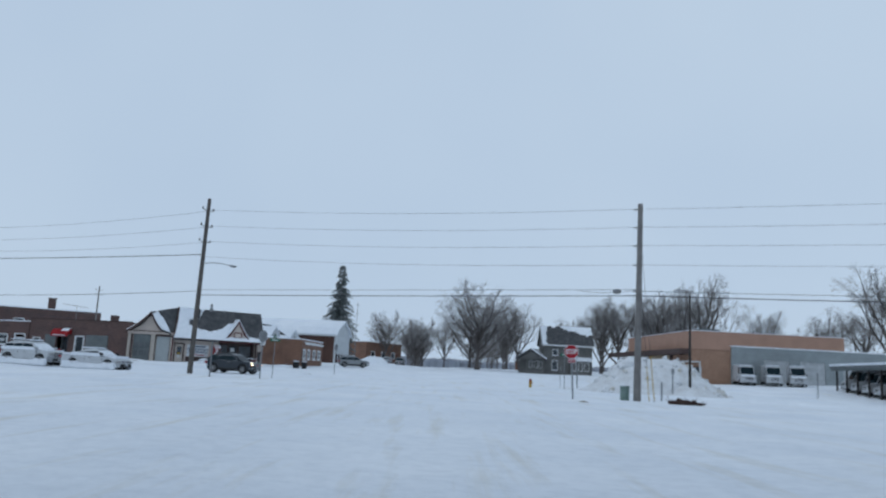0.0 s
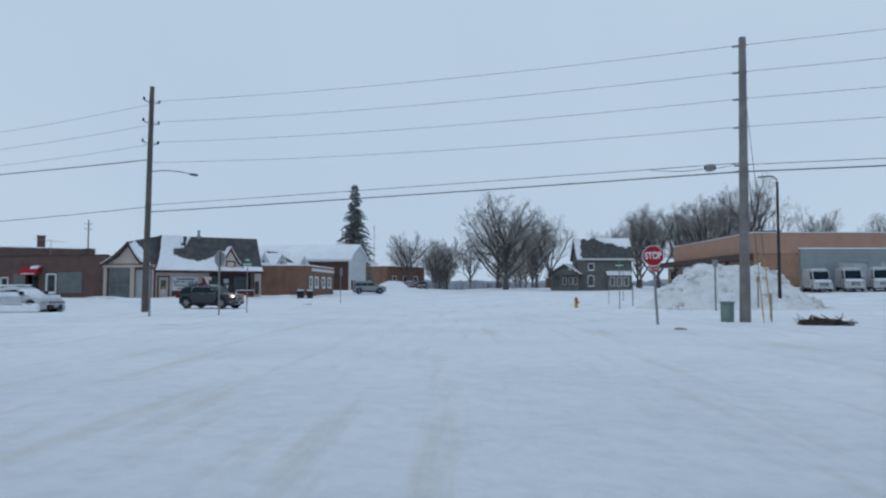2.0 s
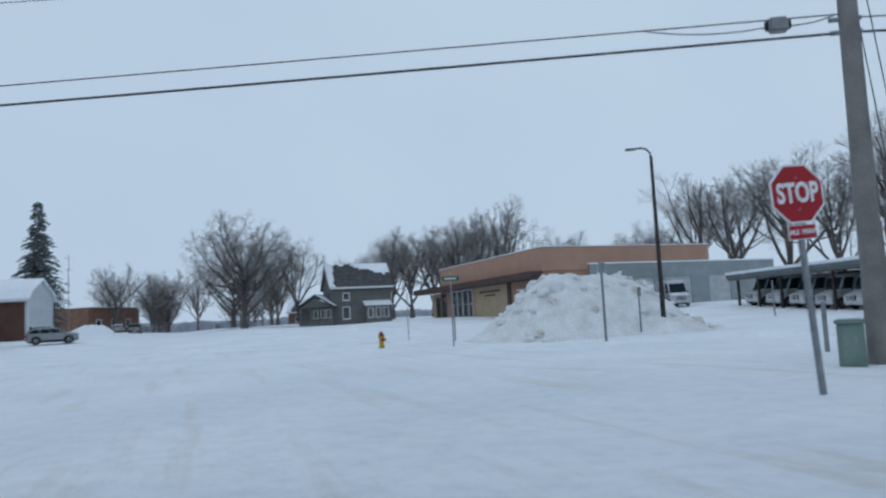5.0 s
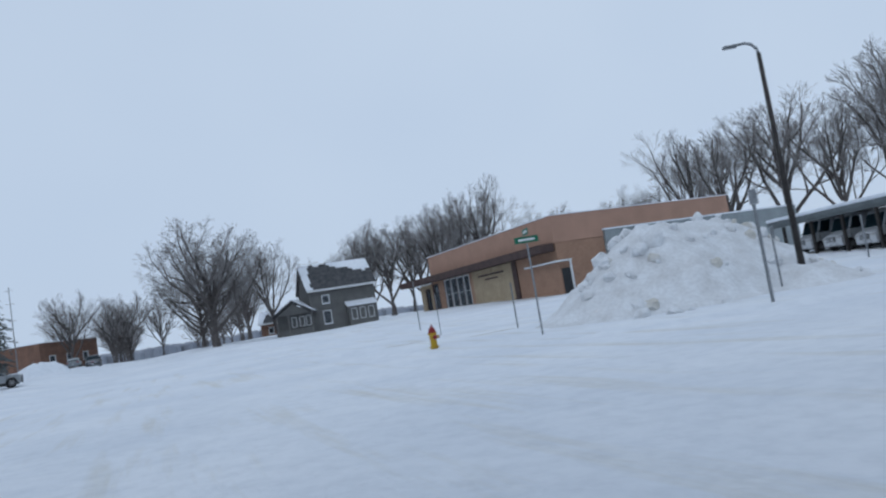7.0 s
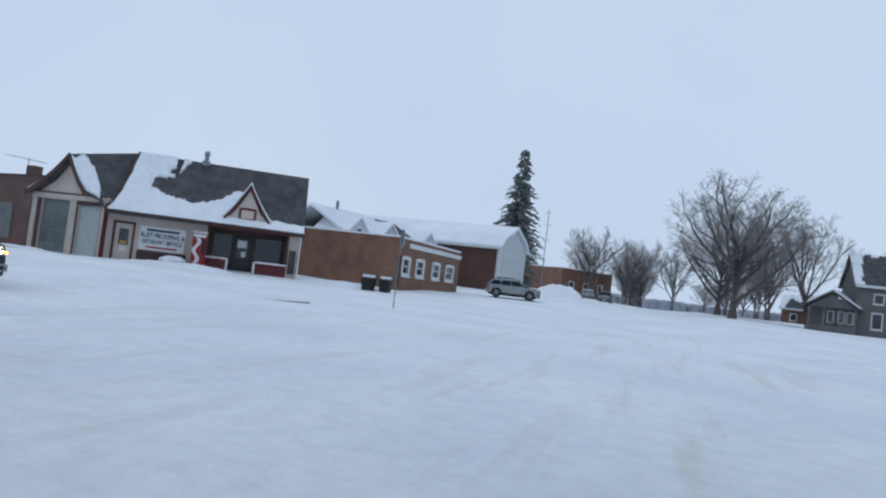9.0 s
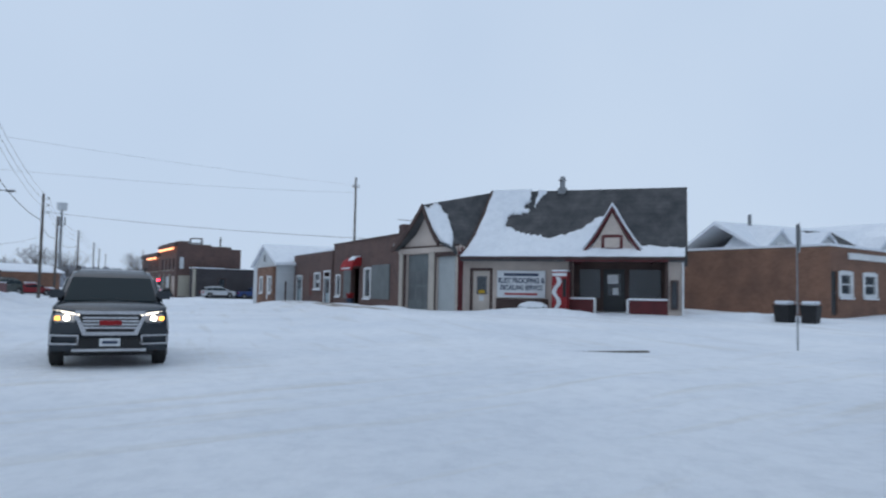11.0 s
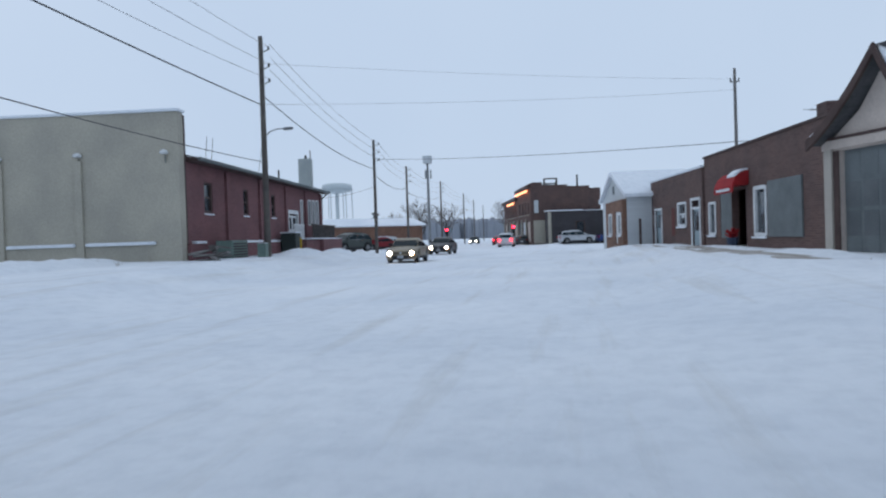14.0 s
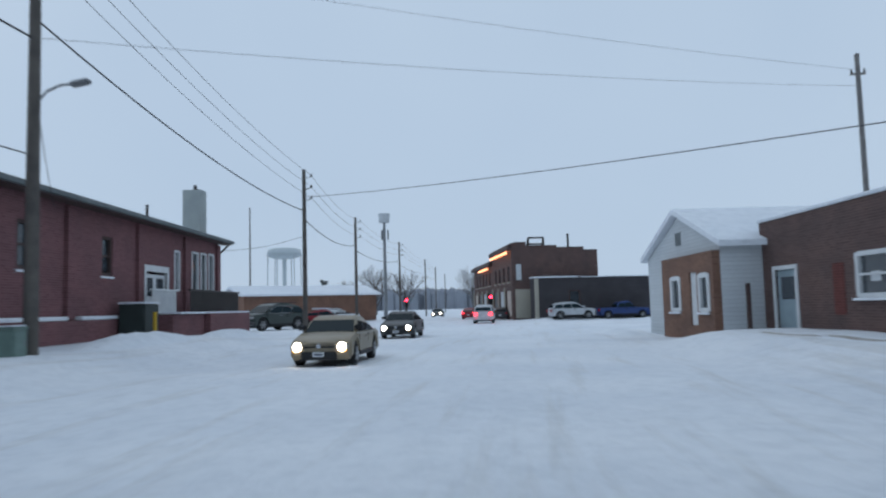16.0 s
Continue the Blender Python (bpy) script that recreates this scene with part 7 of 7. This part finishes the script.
def heading(x0, y0, x1, y1, z):
    """Pose of a vehicle that reaches from its tail (x0, y0) to its nose (x1, y1)."""
    return pose((x0 + x1) / 2, (y0 + y1) / 2, z, 0, 0, math.degrees(math.atan2(y1 - y0, x1 - x0)))


DARK_BLUE_GREY = paint("dark_blue_grey_car_paint", (0.03, 0.04, 0.052), 0.22)
GOLD = paint("gold_car_paint", (0.30, 0.25, 0.17))
CHAR = paint("charcoal_car_paint", (0.05, 0.055, 0.06))
WHITE_CAR = paint("white_car_paint", (0.62, 0.65, 0.68), 0.45)
SILVER = paint("silver_car_paint", (0.33, 0.36, 0.38))
BLUE = paint("blue_car_paint", (0.02, 0.06, 0.22))
RED_CAR = paint("red_car_paint", (0.28, 0.02, 0.03))
VAN_GREEN = paint("dull_green_car_paint", (0.04, 0.055, 0.05))
# waiting at the junction, its left side to the street
ux, uy = 0.979, 0.205
cxm, cym = (-45.1 - 48.0) / 2 + 0.38 * ux + 0.86 * uy, (52.5 + 51.9) / 2 + 0.38 * uy - 0.86 * ux
car("suv", pose(cxm, cym, ground_z(cxm, cym), 0, 0, 11.8), DARK_BLUE_GREY, "dark blue-grey SUV with chrome grille and lit headlamps", head=True)
car("sedan", pose(-88.0, 42.2, ground_z(-88.0, 42.2), 0, 0, 8.0), GOLD, "gold sedan with lit headlamps coming down the snowy street", head=True)
car("sedan", pose(-105.5, 39.2, ground_z(-105.5, 39.2), 0, 0, 7), CHAR, "dark car with lit headlamps behind the gold sedan", head=True)
car("suv", pose(-135.59, 38.45, ground_z(-135.59, 38.45), 0, 0, 187), WHITE_CAR, "white SUV with red tail lamps driving away", tail=True)
car("sedan", pose(-150.57, 37.74, ground_z(-150.57, 37.74), 0, 0, 187), CHAR, "dark sedan parked at the kerb by brick shops")
car("sedan", pose(-160.28, 32.21, ground_z(-160.28, 32.21), 0, 0, 187), RED_CAR, "far car with lit red tail lamps at the crossing", tail=True)
car("sedan", pose(-189.72, 21.0, ground_z(-189.72, 21.0), 0, 0, 7), CHAR, "far dark car on the snowy street", head=True)
car("suv", heading(-140.37, 43.6, -142.26, 48.91, ground_z(-141.02, 46.27)), WHITE_CAR, "white SUV parked side-on by the dark shop wall")
car("pickup", heading(-144.15, 48.6, -145.94, 53.92, ground_z(-145.3, 51.45)), BLUE, "blue pickup truck parked beside a white SUV")
car("suv", heading(-119.53, 26.8, -113.82, 24.91, ground_z(-116.88, 25.95)) @ Matrix.Diagonal((1.24, 1.15, 1.15, 1)), VAN_GREEN, "dull green wagon parked behind the brick building")
for k, (x, y, c, w) in enumerate(((-123.95, 27.07, RED_CAR, "red"), (-127.4, 25.98, SILVER, "silver"), (-130.85, 24.99, WHITE_CAR, "white"), (-134.3, 24.0, CHAR, "charcoal"), (-137.75, 23.01, SILVER, "silver"))):
    car("sedan", pose(x, y, ground_z(x, y), 0, 0, 100), c, w + " car parked with snow on its roof in a row", snowy=True)
car("suv", heading(-66.6, 96.0, -62.9, 99.2, ground_z(-64.7, 97.6)), SILVER, "silver SUV parked side-on along the snowy road", snowy=True)
car("sedan", pose(-86.5, 143.0, ground_z(-86.5, 143.0), 0, 0, 118), SILVER, "far silver car on the snowy road")
car("suv", pose(-79.5, 136.5, ground_z(-79.5, 136.5), 0, 0, -62), CHAR, "far dark car driving along the snowy road")
for k, (x, y) in enumerate(((-9.9, 108.6), (-6.6, 108.9), (-3.6, 109.1))):
    car("van", pose(x, y, ground_z(x, y), 0, 0, -72 - 5 * k), WHITE_CAR, "white delivery van parked against the grey loading dock", snowy=True, category="van")
car("sedan", pose(-45.4, 37.2, ground_z(-45.4, 37.2), 0, 0, 15), WHITE_CAR, "white car parked under snow near the tall pole", snowy=True, buried=True)
car("suv", pose(-51.0, 36.2, ground_z(-51, 36.2), 0, 0, 12), WHITE_CAR, "white SUV parked under snow beside the wall", snowy=True, buried=True)


CP = pose(1.2, 101.0, 0, 0, 0, -72.5)
for k in range(8):
    q = CP @ pose(1.6 + 3.2 * k, 2.75, 0, 0, 0, -90)
    q.translation.z = ground_z(q.translation.x, q.translation.y)
    car("van", q, WHITE_CAR, "white boxy mail van parked under the carport roof", category="van")


# ---- trees ----
def grow(seed, h, spread, levels=5, lean=(0.0, 0.0), clear=0.22, limbs_n=5, rise=0.0):
    """Branches of a bare tree, rising and fanning out, as (from, to, radius, radius) pieces, limbs and twigs apart."""
    rnd = random.Random(seed)
    limbs, twigs = [], []
    steps = (5, 5, 4, 3, 2, 1)

    def shoot(p, d, length, r, lev):
        n = steps[lev]
        q, turn = p, rnd.uniform(0, 6.283)
        for k in range(n):
            sway = Vector((rnd.uniform(-1, 1), rnd.uniform(-1, 1), rnd.uniform(-0.6, 0.9))) * (0.09 + 0.05 * lev)
            d = (d + sway + Vector((0, 0, 0.07 if lev < 3 else 0.02))).normalized()
            e = q + d * length / n
            r2 = r * (0.88 if k < n - 1 else 0.8)
            (limbs if lev < 3 else twigs).append((q, e, r, r2))
            q, r = e, r2
            if lev < levels and (k > 0 or lev > 2):
                for _ in range(2 if lev == 3 else 1):
                    turn += 2.4 + rnd.uniform(-0.5, 0.5)
                    u = d.orthogonal().normalized()
                    side = u * math.cos(turn) + d.cross(u) * math.sin(turn)
                    dd = (d + side * spread * rnd.uniform(0.55, 1.05)).normalized()
                    shoot(q, dd, length * rnd.uniform(0.5, 0.68) * (1 - 0.3 * k / n), r * rnd.uniform(0.5, 0.66), lev + 1)
        if lev < levels:
            shoot(q, d, length * rnd.uniform(0.42, 0.55), r * 0.9, lev + 1)
    d0 = Vector((lean[0], lean[1], 1)).normalized()
    top = d0 * h * clear
    r0 = h * 0.02
    limbs.append((Vector((0, 0, -0.5)), d0 * 0.4, r0 * 1.7, r0 * 1.2))
    limbs.append((d0 * 0.4, top, r0 * 1.2, r0 * 0.95))
    for k in range(limbs_n):
        a2 = 2.4 * k + rnd.uniform(-0.4, 0.4)
        dd = (d0 + Vector((math.cos(a2), math.sin(a2), 0)) * spread * rnd.uniform(0.45, 1.15)).normalized()
        shoot(d0 * h * (clear + rise * k / limbs_n), dd, h * rnd.uniform(0.34, 0.44) * (1 - 0.7 * rise * k / limbs_n), r0 * 0.6, 1)
    shoot(top, d0, h * 0.36, r0 * 0.7, 0)
    return limbs, twigs


def pieces(segs, n, fat=1.0):
    vs, fs = [], []
    for p, q, r0, r1 in segs:
        d = (q - p).normalized()
        u = d.orthogonal().normalized()
        w = d.cross(u)
        k0 = len(vs)
        for c, r in ((p, r0), (q, r1)):
            for i in range(n):
                a = 6.2832 * i / n
                vs.append(c + (u * math.cos(a) + w * math.sin(a)) * r * fat)
        for i in range(n):
            fs.append((k0 + i, k0 + (i + 1) % n, k0 + n + (i + 1) % n, k0 + n + i))
    return vs, fs


def bare_tree(seed, h, spread, levels, label, m, thin=0.0125, **k):
    limbs, twigs = grow(seed, h, spread, levels, **k)
    peak = max(q.z for _, q, _, _ in limbs + twigs)
    f = h / peak
    root = thing("bare_tree", m, label, "tree", "bare winter trees")
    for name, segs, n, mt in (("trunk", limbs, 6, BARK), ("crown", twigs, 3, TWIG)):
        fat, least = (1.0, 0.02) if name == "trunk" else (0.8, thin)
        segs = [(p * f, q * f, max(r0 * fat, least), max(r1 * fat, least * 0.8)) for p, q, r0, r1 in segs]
        vs, fs = pieces(segs, n)
        me = bpy.data.meshes.new(name)
        me.from_pydata([tuple(v) for v in vs], [], fs)
        me.materials.append(mt)
        ob = new(name, me)
        ob.parent = root
        if name == "crown":
            ob["label"] = "crown of fine bare twigs"
    return root


def on(x, y, rz=0, s=1.0):
    return pose(x, y, ground_z(x, y), 0, 0, rz) @ Matrix.Diagonal((s, s, s, 1))


t_a = bare_tree(1, 18.0, 1.3, 5, "big bare tree with a dense rounded crown by the road", on(-61.5, 136.0) @ Matrix.Diagonal((1.2, 1.2, 1.0, 1)), thin=0.0155, clear=0.09, limbs_n=13, rise=0.4)
bare_tree(2, 14.5, 0.85, 5, "bare tree leaning over the snowy lawn", on(-54.6, 141.5, 0), lean=(-0.2, -0.02), clear=0.22)
t_c = bare_tree(3, 20.0, 0.8, 5, "tall bare tree with an upright crown", on(-50.0, 186.0), thin=0.015, clear=0.11, limbs_n=8, rise=0.4)
t_d = bare_tree(4, 18.0, 0.95, 5, "tall bare tree with a wide spreading crown", on(-13, 190), clear=0.12, limbs_n=7, rise=0.3)
t_e = bare_tree(8, 18.0, 1.0, 4, "bare tree with a dense crown along the far road", on(-118, 212, 0, 0.72), thin=0.022, clear=0.1, limbs_n=10, rise=0.4)


def more(tree, label, *spots):
    for x, y, rz, hgt in spots:
        # each stands in its own proportions
        m = on(x, y, rz, hgt) @ Matrix.Diagonal((1 + 0.16 * math.sin(x * 3.7), 1 + 0.16 * math.sin(y * 2.9), 1 + 0.12 * math.sin(x + y * 1.7), 1))
        ob = copy_thing(tree, m)
        ob.matrix_basis = m
        tagged(ob, label)


more(t_a, "bare tree with a dense crown beside the far road", (-65.5, 141, 120, 0.85))
more(t_e, "bare tree with a dense crown along the far road", (-99.5, 163, 40, 0.7), (-94, 167, 130, 0.62), (-104, 168, 200, 0.68), (-97, 174, 250, 0.72), (-91, 179, 310, 0.68), (-127, 226, 200, 0.7), (-133, 240, 70, 0.75), (-150, 262, 10, 0.8), (-72, 176, 0, 0.8), (-80, 196, 60, 0.8), (-92, 222, 160, 0.8), (-106, 250, 220, 0.8), (-122, 282, 300, 0.85), (-140, 318, 20, 0.85), (-176, 318, 100, 0.9), (-165, 290, 170, 0.85), (-196, 352, 40, 0.9), (-158, 350, 240, 0.9), (-178, 384, 300, 0.95), (-214, 386, 20, 0.95), (-76, 168, 200, 0.6), (-86, 208, 310, 0.7), (-96, 176, 40, 0.7), (-140, 150, 0, 0.6), (-120, 128, 70, 0.55), (-227.72, 19.94, 90, 0.55), (-231.44, -3.79, 10, 0.6), (-238.73, 1.32, 140, 0.55), (-224.15, -8.91, 220, 0.5))
more(t_c, "tall bare tree behind the roofs", (-57, 187, 80, 0.8), (-45.5, 184, 210, 0.98), (-35.5, 185, 150, 1.0), (-31, 188, 300, 1.14), (-26.5, 190, 45, 1.16), (-53, 195, 260, 0.85), (-43, 196, 120, 0.95), (-33, 197, 190, 1.08), (28, 153, 40, 1.22), (36, 150, 120, 1.3))
more(t_d, "wide bare tree behind the post office", (0, 180, 60, 1.02), (7, 186, 200, 0.95), (16, 167, 120, 1.55), (11, 172, 300, 1.25), (24, 163, 170, 1.6), (-40, 190, 30, 1.05), (45, 152, 10, 1.4), (60, 160, 200, 1.3), (78, 150, 20, 1.3))


def spruce(x, y, h, rad, seed, label, sub):
    rnd = random.Random(seed)
    root = thing("spruce_tree", on(x, y), label, "tree", "evergreen trees")
    part("trunk", tb((0, 0, -0.4), (0, 0, h * 0.97), h * 0.014, 0.03, 8), BARK, root)
    vs, fs = [], []
    z = h * 0.08
    while z < h * 0.985:
        f = z / h
        r = rad * (1 - f) ** 0.8 * (1.0 if f > 0.15 else 0.75) + 0.12
        n = max(5, int(13 * (1 - f) + 4))
        for k in range(n):
            a = rnd.uniform(0, 6.283)
            rr = r * rnd.uniform(0.6, 1.12)
            zz = z + rnd.uniform(-0.2, 0.2)
            droop = rr * rnd.uniform(0.15, 0.45)
            c, s = math.cos(a), math.sin(a)
            m = max(4, int(rr / 0.2))
            for i in range(m):
                # sprays of needles along the bough
                t = (i + rnd.random()) / m
                px, py, pz = c * rr * t, s * rr * t, zz - droop * t * t + rnd.uniform(-0.1, 0.1)
                w = (0.16 + 0.20 * (1 - t)) * rnd.uniform(0.7, 1.3) * sub
                b = rnd.uniform(0, 6.283)
                k0 = len(vs)
                ln = w * 2.1
                d1 = Vector((c * 0.8 + 0.5 * math.cos(b), s * 0.8 + 0.5 * math.sin(b), rnd.uniform(-0.6, 0.1))).normalized() * ln
                d2 = d1.orthogonal().normalized() * w * 0.55
                d3 = d1.cross(d2).normalized() * w * 0.4
                p = Vector((px, py, pz))
                vs.extend([p, p + d1 * 0.5 + d2, p + d1, p + d1 * 0.5 - d2, p + d1 * 0.45 + d3])
                fs.extend([(k0, k0 + 1, k0 + 4), (k0 + 1, k0 + 2, k0 + 4), (k0 + 2, k0 + 3, k0 + 4), (k0 + 3, k0, k0 + 4), (k0, k0 + 3, k0 + 2, k0 + 1)])
        z += 0.30 + 0.18 * (1 - f)
    me = bpy.data.meshes.new("crown")
    me.from_pydata([tuple(v) for v in vs], [], fs)
    me.materials.append(NEEDLE)
    ob = new("crown", me)
    ob.parent = root
    ob["label"] = "dark green needled boughs"
    return root


spruce(-90.3, 129.0, 20.3, 5.2, 5, "tall narrow snow-flecked spruce behind the gabled hall, paled for haze", 1.1)
spruce(-203.71, -5.4, 7.2, 2.4, 6, "small dark pine near the water tower", 1.2)

# distant woods along the horizon, as one mass of many thin uneven tops, haze in their colour
rnd = random.Random(21)
vs, fs = [], []
for k in range(9000):
    a = math.radians(rnd.uniform(72, 204))
    d = rnd.uniform(560, 760)
    x, y = -30 + d * math.cos(a), 50 + d * math.sin(a)
    hgt = (10.5 + 6 * (noise.noise(Vector((a * 14, 0, 0))) + 0.5) + rnd.uniform(0, 3.5)) * (0.55 + 0.45 * smooth01(a, 2.4, 2.9))
    r = rnd.uniform(2.2, 4.8)
    k0 = len(vs)
    for i in range(6):
        t = 1.0472 * i
        vs.append((x + r * 1.25 * math.cos(t), y + r * 1.25 * math.sin(t), -1.0))
    for i in range(6):
        t = 1.0472 * i
        vs.append((x + r * math.cos(t), y + r * math.sin(t), hgt * rnd.uniform(0.7, 0.88)))
    vs.append((x, y, hgt))
    for i in range(6):
        fs.append((k0 + i, k0 + (i + 1) % 6, k0 + 6 + (i + 1) % 6, k0 + 6 + i))
        fs.append((k0 + 6 + i, k0 + 6 + (i + 1) % 6, k0 + 12))
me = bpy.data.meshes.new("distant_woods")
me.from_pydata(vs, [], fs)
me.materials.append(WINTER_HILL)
tagged(new("distant_woods", me), "low line of bare woods on the horizon, greyed for haze", "woods", kind="stuff")
